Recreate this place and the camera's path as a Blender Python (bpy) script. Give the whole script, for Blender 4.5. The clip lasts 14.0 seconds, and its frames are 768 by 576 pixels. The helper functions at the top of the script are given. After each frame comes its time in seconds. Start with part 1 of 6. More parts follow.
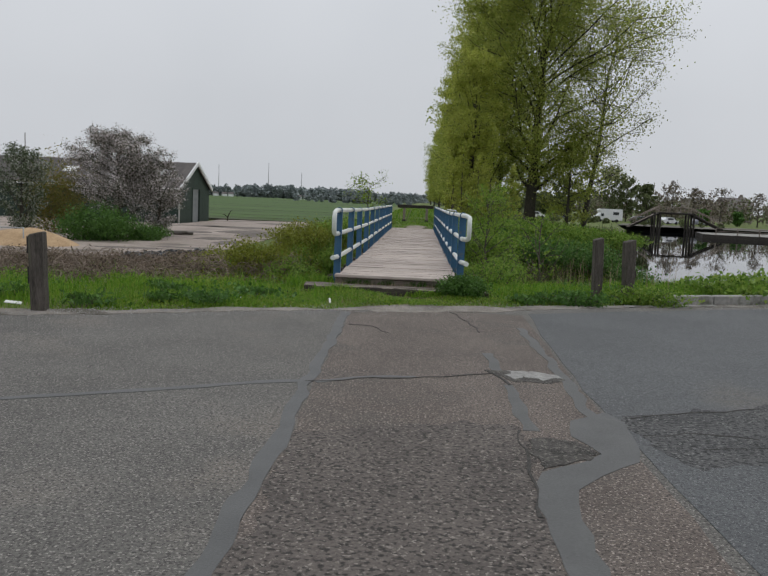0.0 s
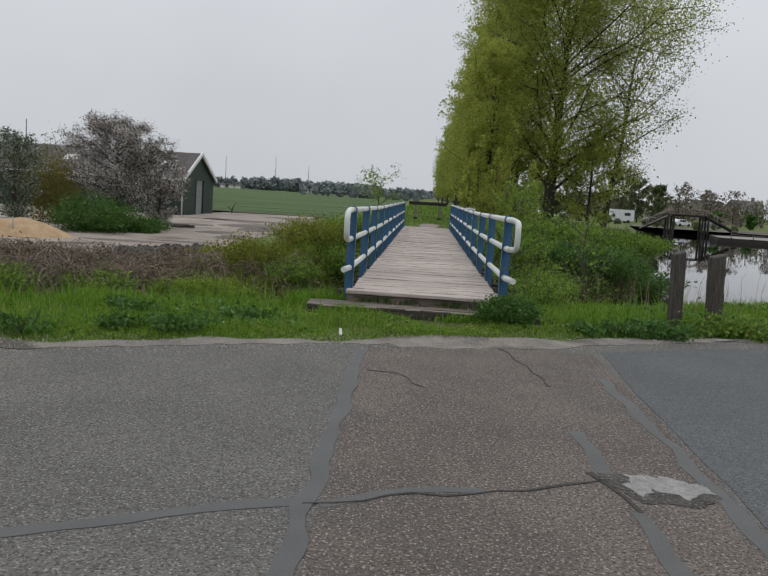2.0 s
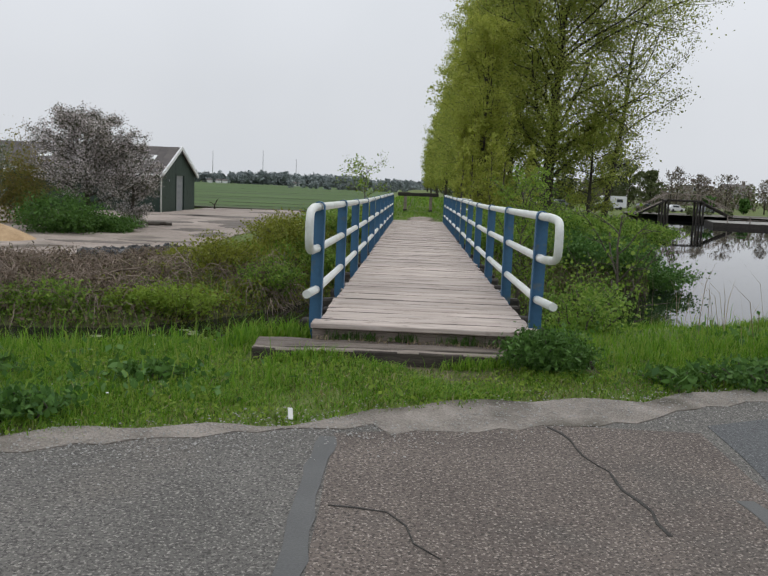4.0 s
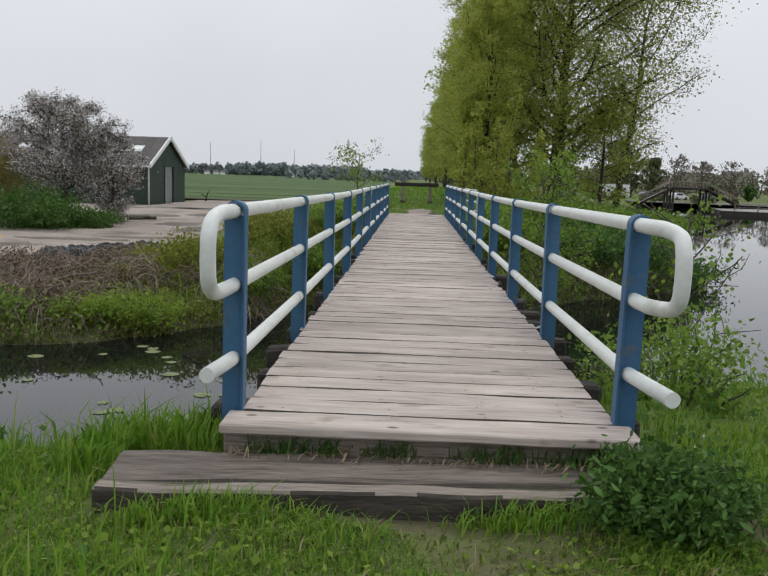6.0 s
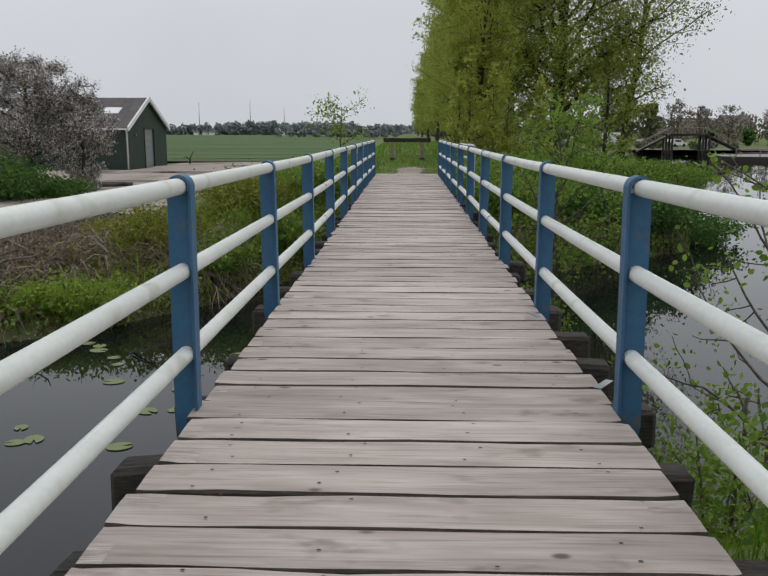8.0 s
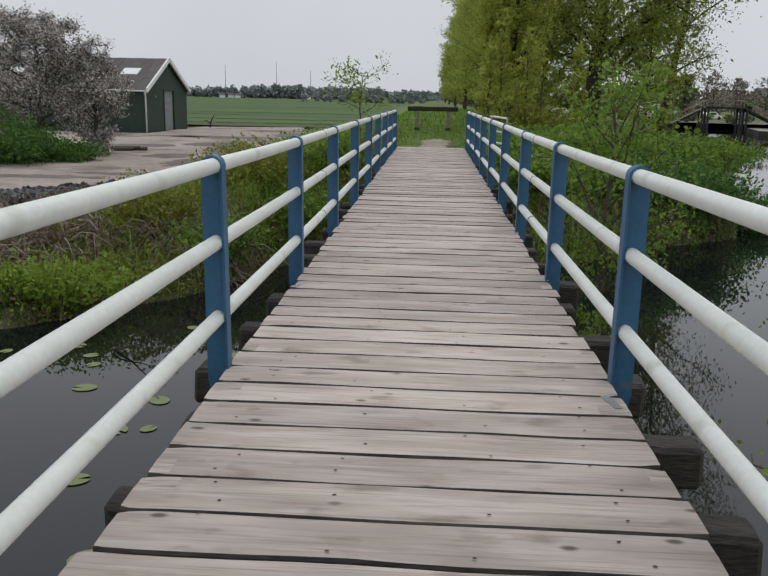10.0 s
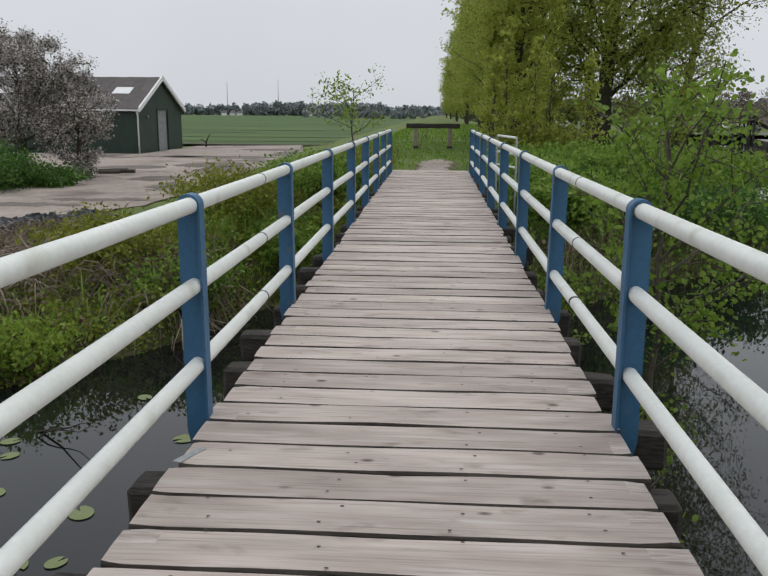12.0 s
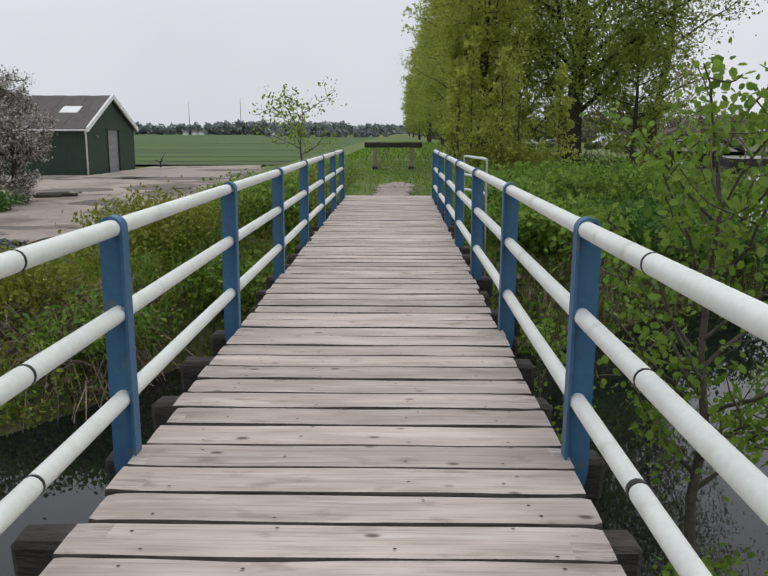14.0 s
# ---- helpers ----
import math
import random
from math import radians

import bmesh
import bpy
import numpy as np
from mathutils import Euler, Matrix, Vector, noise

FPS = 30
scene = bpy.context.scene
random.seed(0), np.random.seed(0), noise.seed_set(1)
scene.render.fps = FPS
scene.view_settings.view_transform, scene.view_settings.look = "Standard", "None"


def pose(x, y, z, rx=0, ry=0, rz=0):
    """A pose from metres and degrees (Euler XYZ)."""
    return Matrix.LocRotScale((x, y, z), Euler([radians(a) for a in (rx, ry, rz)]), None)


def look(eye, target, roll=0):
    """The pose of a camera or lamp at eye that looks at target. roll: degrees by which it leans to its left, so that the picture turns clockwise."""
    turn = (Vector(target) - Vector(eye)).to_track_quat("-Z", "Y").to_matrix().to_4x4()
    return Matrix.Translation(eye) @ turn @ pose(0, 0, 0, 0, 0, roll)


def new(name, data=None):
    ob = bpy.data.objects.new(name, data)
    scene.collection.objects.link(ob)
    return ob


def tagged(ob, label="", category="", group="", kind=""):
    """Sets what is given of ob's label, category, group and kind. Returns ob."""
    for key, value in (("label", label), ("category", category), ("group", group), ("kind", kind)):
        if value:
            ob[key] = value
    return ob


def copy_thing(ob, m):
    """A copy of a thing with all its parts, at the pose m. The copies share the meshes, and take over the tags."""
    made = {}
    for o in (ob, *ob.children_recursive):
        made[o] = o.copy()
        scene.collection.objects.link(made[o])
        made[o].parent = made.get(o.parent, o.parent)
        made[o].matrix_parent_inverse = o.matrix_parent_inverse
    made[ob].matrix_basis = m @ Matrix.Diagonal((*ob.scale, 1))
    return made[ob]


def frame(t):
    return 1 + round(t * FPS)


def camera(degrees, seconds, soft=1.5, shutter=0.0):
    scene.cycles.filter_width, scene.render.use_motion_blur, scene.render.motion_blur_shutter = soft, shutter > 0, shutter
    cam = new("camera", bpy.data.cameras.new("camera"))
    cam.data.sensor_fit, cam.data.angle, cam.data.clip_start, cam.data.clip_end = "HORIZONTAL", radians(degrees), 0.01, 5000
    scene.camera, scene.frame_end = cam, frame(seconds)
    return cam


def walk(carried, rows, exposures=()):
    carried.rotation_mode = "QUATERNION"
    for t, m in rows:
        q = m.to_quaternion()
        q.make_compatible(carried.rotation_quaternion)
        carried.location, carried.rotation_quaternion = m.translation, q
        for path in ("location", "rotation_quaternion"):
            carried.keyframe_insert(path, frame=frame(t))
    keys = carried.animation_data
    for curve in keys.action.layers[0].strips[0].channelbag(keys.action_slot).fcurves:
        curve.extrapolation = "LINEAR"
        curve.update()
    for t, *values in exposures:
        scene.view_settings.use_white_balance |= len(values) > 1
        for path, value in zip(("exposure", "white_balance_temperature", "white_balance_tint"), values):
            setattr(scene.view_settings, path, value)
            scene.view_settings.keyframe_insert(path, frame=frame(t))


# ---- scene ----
cam = camera(50.4, 14.0)
PATH = [
    (0, (0.175, -12.10, 1.170), (0.095, -10.113, 0.955), 2.4),
    (0.5, (0.060, -11.57, 1.200), (-0.023, -9.582, 0.993), 2.4),
    (1, (-0.070, -11.04, 1.222), (-0.145, -9.051, 1.019), 3.2),
    (1.5, (-0.117, -10.34, 1.205), (-0.198, -8.352, 1.004), 3.3),
    (2, (-0.162, -9.635, 1.187), (-0.253, -7.650, 0.960), 3.6),
    (2.5, (-0.134, -8.91, 1.195), (-0.218, -6.925, 0.961), 0.4),
    (3, (-0.171, -8.182, 1.194), (-0.259, -6.198, 0.955), 1.5),
    (5.5, (-0.258, -4.373, 1.144), (-0.319, -2.391, 0.884), 2.6),
    (6, (-0.215, -3.618, 1.163), (-0.28, -1.637, 0.893), 1.9),
    (6.5, (-0.198, -2.872, 1.146), (-0.252, -0.894, 0.858), 2.2),
    (7, (-0.19, -2.154, 1.154), (-0.249, -0.18, 0.842), 0.1),
    (7.5, (-0.203, -1.537, 1.153), (-0.244, 0.43, 0.788), 0.3),
    (8, (-0.123, -0.932, 1.181), (-0.176, 1.031, 0.806), 0.1),
    (8.2, (-0.102, -0.725, 1.176), (-0.157, 1.248, 0.851), 0.7),
    (10.3, (-0.076, 1.281, 1.278), (-0.186, 3.22, 0.8), 1.2),
    (10.5, (-0.056, 1.513, 1.29), (-0.168, 3.45, 0.803), 1.2),
    (11, (-0.061, 2.094, 1.293), (-0.163, 4.033, 0.816), 0.9),
    (11.5, (-0.04, 2.749, 1.287), (-0.146, 4.69, 0.818), 0.7),
    (12, (-0.029, 3.391, 1.315), (-0.146, 5.343, 0.896), 0.4),
    (12.5, (-0.028, 3.968, 1.329), (-0.144, 5.924, 0.931), 0.4),
    (13, (0.002, 4.589, 1.336), (-0.123, 6.544, 0.934), -0.0),
    (13.5, (-0.027, 5.186, 1.337), (-0.147, 7.148, 0.97), 0.4),
    (14, (0.076, 5.779, 1.306), (0.043, 7.744, 0.93), 0.1),
]
walk(cam, [(t, look(eye, target, roll)) for t, eye, target, roll in PATH],
     exposures=[(0, -0.19), (1.5, -0.19), (2, -0.17), (2.5, 0.02), (3, 0.09), (5.5, -0.05), (6.25, 0.10), (7, -0.05), (8, -0.11), (11, -0.06), (12.5, 0.03), (14, 0.08)])

# ---- light: an overcast spring day ----
world = bpy.data.worlds.new("overcast_sky")
scene.world = world
world.use_nodes = True
wn, wl = world.node_tree.nodes, world.node_tree.links
wn.clear()
w_out = wn.new("ShaderNodeOutputWorld")
w_bg = wn.new("ShaderNodeBackground")
w_sky = wn.new("ShaderNodeTexSky")
w_sky.sky_type = "NISHITA"
w_sky.sun_disc = False
w_sky.sun_elevation, w_sky.sun_rotation = radians(63), radians(20)
w_sky.dust_density = 4.0
w_hsv = wn.new("ShaderNodeHueSaturation")
w_hsv.inputs["Saturation"].default_value = 0.12
w_cloud = wn.new("ShaderNodeTexNoise")
w_cloud.inputs["Scale"].default_value = 2.2
w_cloud.inputs["Detail"].default_value = 4.0
w_ramp = wn.new("ShaderNodeValToRGB")
w_ramp.color_ramp.elements[0].position, w_ramp.color_ramp.elements[0].color = 0.25, (6.5, 6.75, 7.15, 1)
w_ramp.color_ramp.elements[1].position, w_ramp.color_ramp.elements[1].color = 0.75, (7.6, 7.8, 8.2, 1)
w_mix = wn.new("ShaderNodeMixRGB")
w_mix.inputs["Fac"].default_value = 0.88
wl.new(w_sky.outputs["Color"], w_hsv.inputs["Color"])
wl.new(w_hsv.outputs["Color"], w_mix.inputs["Color1"])
wl.new(w_cloud.outputs["Fac"], w_ramp.inputs["Fac"])
wl.new(w_ramp.outputs["Color"], w_mix.inputs["Color2"])
# an overcast sky is brightest overhead
w_dir = wn.new("ShaderNodeTexCoord")
w_xyz = wn.new("ShaderNodeSeparateXYZ")
w_rise = wn.new("ShaderNodeValToRGB")
w_rise.color_ramp.elements[0].position, w_rise.color_ramp.elements[0].color = 0.12, (0.562, 0.566, 0.57, 1)
w_rise.color_ramp.elements[1].position, w_rise.color_ramp.elements[1].color = 0.8, (0.755, 0.77, 0.785, 1)
w_over = wn.new("ShaderNodeMixRGB")
w_over.blend_type = "MULTIPLY"
w_over.inputs["Fac"].default_value = 1.0
wl.new(w_dir.outputs["Generated"], w_xyz.inputs["Vector"])
wl.new(w_xyz.outputs["Z"], w_rise.inputs["Fac"])
wl.new(w_mix.outputs["Color"], w_over.inputs["Color1"])
wl.new(w_rise.outputs["Color"], w_over.inputs["Color2"])
wl.new(w_over.outputs["Color"], w_bg.inputs["Color"])
w_bg.inputs["Strength"].default_value = 0.178
wl.new(w_bg.outputs["Background"], w_out.inputs["Surface"])
sun = new("sun", bpy.data.lights.new("sun", "SUN"))
sun.data.energy, sun.data.angle, sun.data.color = 0.55, radians(25), (1.0, 0.97, 0.84)
sun.matrix_world = look((5, 14, 30), (0, 0, 0))

rng = np.random.default_rng(7)


# ---- materials ----
def mat(name, a, b, scale=4.0, rough=0.8, bump=0.2, stretch=(1, 1, 1), fine=6.0, metal=0.0, vary=0.0, islands=False, dirt=None, spec=0.4, bdist=0.02, trans=0.0, speck=None):
    """Two-scale mottled surface between colours a and b; vary: brightness change per object or per island; dirt: (colour, amount, scale)."""
    m = bpy.data.materials.new(name)
    m.use_nodes = True
    nt = m.node_tree
    n, l = nt.nodes, nt.links
    p = n["Principled BSDF"]
    p.inputs["Roughness"].default_value = rough
    p.inputs["Metallic"].default_value = metal
    p.inputs["Specular IOR Level"].default_value = spec
    tc = n.new("ShaderNodeTexCoord")
    info = n.new("ShaderNodeObjectInfo")
    geo = n.new("ShaderNodeNewGeometry")
    mp = n.new("ShaderNodeMapping")
    mp.inputs["Scale"].default_value = stretch
    add = n.new("ShaderNodeVectorMath")
    add.operation = "MULTIPLY_ADD"
    add.inputs[1].default_value = (53, 31, 17)
    l.new(info.outputs["Random"], add.inputs[0])
    l.new(tc.outputs["Object"], add.inputs[2])
    l.new(add.outputs[0], mp.inputs["Vector"])
    n1 = n.new("ShaderNodeTexNoise")
    n1.inputs["Scale"].default_value, n1.inputs["Detail"].default_value = scale, 5
    n2 = n.new("ShaderNodeTexNoise")
    n2.inputs["Scale"].default_value, n2.inputs["Detail"].default_value = scale * fine, 6
    for q in (n1, n2):
        l.new(mp.outputs[0], q.inputs["Vector"])
    mixf = n.new("ShaderNodeMath")
    mixf.operation = "ADD"
    l.new(n1.outputs["Fac"], mixf.inputs[0])
    l.new(n2.outputs["Fac"], mixf.inputs[1])
    ramp = n.new("ShaderNodeValToRGB")
    half = n.new("ShaderNodeMath")
    half.operation = "MULTIPLY"
    half.inputs[1].default_value = 0.5
    l.new(mixf.outputs[0], half.inputs[0])
    l.new(half.outputs[0], ramp.inputs["Fac"])
    ramp.color_ramp.elements[0].position, ramp.color_ramp.elements[1].position = 0.36, 0.64
    ramp.color_ramp.elements[0].color, ramp.color_ramp.elements[1].color = (*a, 1), (*b, 1)
    col = ramp.outputs["Color"]
    if dirt:
        dn = n.new("ShaderNodeTexNoise")
        dn.inputs["Scale"].default_value, dn.inputs["Detail"].default_value = dirt[2], 7
        l.new(mp.outputs[0], dn.inputs["Vector"])
        dr = n.new("ShaderNodeValToRGB")
        dr.color_ramp.elements[0].position, dr.color_ramp.elements[1].position = 0.62 - dirt[1] * 0.3, 0.72 - dirt[1] * 0.2
        l.new(dn.outputs["Fac"], dr.inputs["Fac"])
        dm = n.new("ShaderNodeMixRGB")
        l.new(dr.outputs["Color"], dm.inputs["Fac"])
        l.new(col, dm.inputs["Color1"])
        dm.inputs["Color2"].default_value = (*dirt[0], 1)
        col = dm.outputs["Color"]
    if speck:
        for colour, size, lo, hi in speck:
            sn = n.new("ShaderNodeTexNoise")
            sn.inputs["Scale"].default_value, sn.inputs["Detail"].default_value = size, 2
            l.new(mp.outputs[0], sn.inputs["Vector"])
            sr = n.new("ShaderNodeValToRGB")
            sr.color_ramp.elements[0].position, sr.color_ramp.elements[1].position = lo, hi
            l.new(sn.outputs["Fac"], sr.inputs["Fac"])
            sm = n.new("ShaderNodeMixRGB")
            l.new(sr.outputs["Color"], sm.inputs["Fac"])
            l.new(col, sm.inputs["Color1"])
            sm.inputs["Color2"].default_value = (*colour, 1)
            col = sm.outputs["Color"]
    if vary:
        mr = n.new("ShaderNodeMapRange")
        mr.inputs["To Min"].default_value, mr.inputs["To Max"].default_value = 1 - vary, 1 + vary
        l.new(geo.outputs["Random Per Island"] if islands else info.outputs["Random"], mr.inputs["Value"])
        hs = n.new("ShaderNodeHueSaturation")
        l.new(mr.outputs[0], hs.inputs["Value"])
        l.new(col, hs.inputs["Color"])
        col = hs.outputs["Color"]
    l.new(col, p.inputs["Base Color"])
    if bump:
        bp = n.new("ShaderNodeBump")
        bp.inputs["Strength"].default_value, bp.inputs["Distance"].default_value = bump, bdist
        l.new(n2.outputs["Fac"], bp.inputs["Height"])
        l.new(bp.outputs["Normal"], p.inputs["Normal"])
    if trans:
        tr = n.new("ShaderNodeBsdfTranslucent")
        l.new(col, tr.inputs["Color"])
        ms = n.new("ShaderNodeMixShader")
        ms.inputs[0].default_value = trans
        l.new(p.outputs[0], ms.inputs[1])
        l.new(tr.outputs[0], ms.inputs[2])
        l.new(ms.outputs[0], n["Material Output"].inputs["Surface"])
    return m


def leaf_mat(name, cols, rough=0.55, trans=0.35):
    """Leaves whose colour differs from one to the next."""
    m = bpy.data.materials.new(name)
    m.use_nodes = True
    n, l = m.node_tree.nodes, m.node_tree.links
    p = n["Principled BSDF"]
    geo = n.new("ShaderNodeNewGeometry")
    ramp = n.new("ShaderNodeValToRGB")
    ramp.color_ramp.interpolation = "LINEAR"
    while len(ramp.color_ramp.elements) < len(cols):
        ramp.color_ramp.elements.new(0.5)
    for i, c in enumerate(cols):
        ramp.color_ramp.elements[i].position = i / (len(cols) - 1)
        ramp.color_ramp.elements[i].color = (*c, 1)
    l.new(geo.outputs["Random Per Island"], ramp.inputs["Fac"])
    l.new(ramp.outputs["Color"], p.inputs["Base Color"])
    p.inputs["Roughness"].default_value = rough
    p.inputs["Specular IOR Level"].default_value = 0.25
    tr = n.new("ShaderNodeBsdfTranslucent")
    l.new(ramp.outputs["Color"], tr.inputs["Color"])
    ms = n.new("ShaderNodeMixShader")
    ms.inputs[0].default_value = trans
    l.new(p.outputs[0], ms.inputs[1])
    l.new(tr.outputs[0], ms.inputs[2])
    l.new(ms.outputs[0], n["Material Output"].inputs["Surface"])
    return m


def plank_mat(name, a, b):
    """Sun-bleached softwood: long grain, dark knots, scuffs, and a tone that differs from board to board."""
    m = bpy.data.materials.new(name)
    m.use_nodes = True
    n, l = m.node_tree.nodes, m.node_tree.links
    p = n["Principled BSDF"]
    p.inputs["Roughness"].default_value = 0.85
    p.inputs["Specular IOR Level"].default_value = 0.3
    tc, info = n.new("ShaderNodeTexCoord"), n.new("ShaderNodeObjectInfo")
    add = n.new("ShaderNodeVectorMath")
    add.operation = "MULTIPLY_ADD"
    add.inputs[1].default_value = (53, 31, 17)
    l.new(info.outputs["Random"], add.inputs[0])
    l.new(tc.outputs["Object"], add.inputs[2])

    def tex(kind, stretch, scale, detail=4):
        mp = n.new("ShaderNodeMapping")
        mp.inputs["Scale"].default_value = stretch
        l.new(add.outputs[0], mp.inputs["Vector"])
        q = n.new(kind)
        q.inputs["Scale"].default_value = scale
        if kind == "ShaderNodeTexNoise":
            q.inputs["Detail"].default_value = detail
        l.new(mp.outputs[0], q.inputs["Vector"])
        return q

    def ramp(src, lo, hi, c0=(0, 0, 0), c1=(1, 1, 1)):
        r = n.new("ShaderNodeValToRGB")
        r.color_ramp.elements[0].position, r.color_ramp.elements[1].position = lo, hi
        r.color_ramp.elements[0].color, r.color_ramp.elements[1].color = (*c0, 1), (*c1, 1)
        l.new(src, r.inputs["Fac"])
        return r.outputs["Color"]

    def blend(fac, c1, colour, amount):
        k = n.new("ShaderNodeMath")
        k.operation = "MULTIPLY"
        k.inputs[1].default_value = amount
        l.new(fac, k.inputs[0])
        x = n.new("ShaderNodeMixRGB")
        l.new(k.outputs[0], x.inputs["Fac"])
        l.new(c1, x.inputs["Color1"])
        x.inputs["Color2"].default_value = (*colour, 1)
        return x.outputs["Color"]

    broad = tex("ShaderNodeTexNoise", (0.7, 3, 3), 2.6, 5)
    grain = tex("ShaderNodeTexNoise", (0.35, 14, 14), 7.0, 6)
    col = ramp(broad.outputs["Fac"], 0.3, 0.7, a, b)
    col = blend(ramp(grain.outputs["Fac"], 0.50, 0.72), col, (0.19, 0.155, 0.13), 0.55)
    col = blend(ramp(tex("ShaderNodeTexNoise", (0.5, 5, 5), 5.0, 6).outputs["Fac"], 0.56, 0.70), col, (0.60, 0.56, 0.53), 0.5)
    col = blend(ramp(tex("ShaderNodeTexNoise", (1.0, 2.2, 2.2), 4.2, 7).outputs["Fac"], 0.60, 0.72), col, (0.20, 0.155, 0.125), 0.6)
    knots = tex("ShaderNodeTexVoronoi", (0.55, 1.0, 1.0), 6.0)
    col = blend(ramp(knots.outputs["Distance"], 0.05, 0.115, (1, 1, 1), (0, 0, 0)), col, (0.085, 0.06, 0.047), 0.85)
    hs = n.new("ShaderNodeHueSaturation")
    mr = n.new("ShaderNodeMapRange")
    mr.inputs["To Min"].default_value, mr.inputs["To Max"].default_value = 0.84, 1.14
    l.new(info.outputs["Random"], mr.inputs["Value"])
    l.new(mr.outputs[0], hs.inputs["Value"])
    l.new(col, hs.inputs["Color"])
    l.new(hs.outputs["Color"], p.inputs["Base Color"])
    bp = n.new("ShaderNodeBump")
    bp.inputs["Strength"].default_value, bp.inputs["Distance"].default_value = 0.35, 0.003
    l.new(grain.outputs["Fac"], bp.inputs["Height"])
    l.new(bp.outputs["Normal"], p.inputs["Normal"])
    return m


M_ROAD = mat("worn_asphalt", (0.092, 0.086, 0.079), (0.152, 0.143, 0.131), 1.2, 0.85, 0.6, fine=60, dirt=((0.16, 0.142, 0.125), 0.2, 0.8), bdist=0.01, speck=[((0.056, 0.052, 0.048), 66, 0.50, 0.62), ((0.29, 0.272, 0.246), 74, 0.57, 0.67)])
M_PATCH = mat("brown_asphalt", (0.092, 0.074, 0.064), (0.172, 0.141, 0.122), 1.3, 0.9, 0.9, fine=36, dirt=((0.10, 0.088, 0.078), 0.25, 1.1), bdist=0.012, speck=[((0.05, 0.042, 0.037), 62, 0.50, 0.63), ((0.35, 0.30, 0.265), 70, 0.575, 0.68)])
M_DARKROAD = mat("dark_asphalt", (0.07, 0.073, 0.077), (0.112, 0.116, 0.12), 1.0, 0.75, 0.6, fine=70, bdist=0.009, dirt=((0.12, 0.108, 0.096), 0.12, 0.5), speck=[((0.045, 0.047, 0.05), 80, 0.5, 0.6), ((0.20, 0.20, 0.20), 90, 0.59, 0.68)])
M_SEAM = mat("bitumen_seam", (0.072, 0.072, 0.072), (0.105, 0.105, 0.104), 3, 0.6, 0.15, fine=30)
M_CRACK = mat("crack_dirt", (0.035, 0.032, 0.03), (0.075, 0.07, 0.064), 20, 0.95, 0.4)
M_HOLE = mat("broken_asphalt", (0.04, 0.037, 0.034), (0.12, 0.11, 0.10), 9, 0.95, 1.0, fine=6, bdist=0.03, speck=[((0.20, 0.185, 0.165), 45, 0.58, 0.66)])
M_WORN = mat("worn_dark_asphalt", (0.072, 0.061, 0.055), (0.15, 0.128, 0.114), 1.6, 0.9, 1.0, fine=30, bdist=0.014, speck=[((0.035, 0.031, 0.028), 40, 0.5, 0.62), ((0.26, 0.23, 0.205), 55, 0.6, 0.68)])
M_WORNLANE = mat("worn_lane_asphalt", (0.05, 0.05, 0.051), (0.115, 0.114, 0.113), 1.6, 0.9, 1.0, fine=30, bdist=0.016, speck=[((0.028, 0.028, 0.028), 34, 0.48, 0.6), ((0.21, 0.205, 0.2), 60, 0.6, 0.68)])
M_STEP = mat("dark_worn_timber", (0.085, 0.068, 0.058), (0.25, 0.21, 0.18), 3, 0.92, 0.7, stretch=(0.5, 6, 6), fine=6, dirt=((0.045, 0.04, 0.028), 0.25, 2.5))
M_STONE = mat("pale_stone", (0.22, 0.215, 0.205), (0.38, 0.37, 0.35), 12, 0.9, 0.7)
M_GRAVEL = mat("sandy_grit", (0.17, 0.15, 0.13), (0.34, 0.30, 0.265), 4, 0.95, 0.9, fine=16, dirt=((0.10, 0.088, 0.07), 0.35, 1.5))
M_SOIL = mat("grassy_soil", (0.075, 0.105, 0.022), (0.14, 0.185, 0.042), 0.7, 0.95, 0.7, fine=16, dirt=((0.10, 0.08, 0.05), 0.15, 0.5))
M_BANK = mat("weedy_bank", (0.04, 0.045, 0.018), (0.10, 0.095, 0.045), 0.9, 0.95, 0.7, fine=12)
M_FIELD = mat("crop_green", (0.042, 0.088, 0.016), (0.075, 0.132, 0.026), 0.05, 0.95, 0.3, stretch=(0.25, 1.6, 1), fine=9, dirt=((0.045, 0.055, 0.024), 0.2, 0.06))
M_QUAYSIDE = mat("worn_paving", (0.10, 0.095, 0.08), (0.19, 0.175, 0.155), 0.12, 0.9, 0.3, fine=12, dirt=((0.05, 0.065, 0.03), 0.3, 0.08))
M_RIDGE = mat("dug_soil", (0.035, 0.03, 0.022), (0.10, 0.08, 0.06), 0.9, 0.95, 0.6)
M_FURROW = mat("dark_furrow", (0.03, 0.042, 0.016), (0.05, 0.065, 0.025), 0.5, 0.95, 0.3)
M_YARD = mat("yard_dirt", (0.25, 0.205, 0.178), (0.40, 0.337, 0.295), 0.35, 0.95, 0.5, fine=14, dirt=((0.13, 0.108, 0.09), 0.28, 0.25))
M_PLANK = plank_mat("weathered_plank", (0.355, 0.297, 0.264), (0.565, 0.486, 0.442))
# Damp wood; shade of gaps and front faces is put into this colour.
M_PLANKSIDE = mat("damp_shaded_edge", (0.03, 0.025, 0.02), (0.09, 0.075, 0.062), 3.0, 0.9, 0.3, stretch=(0.7, 5, 5))
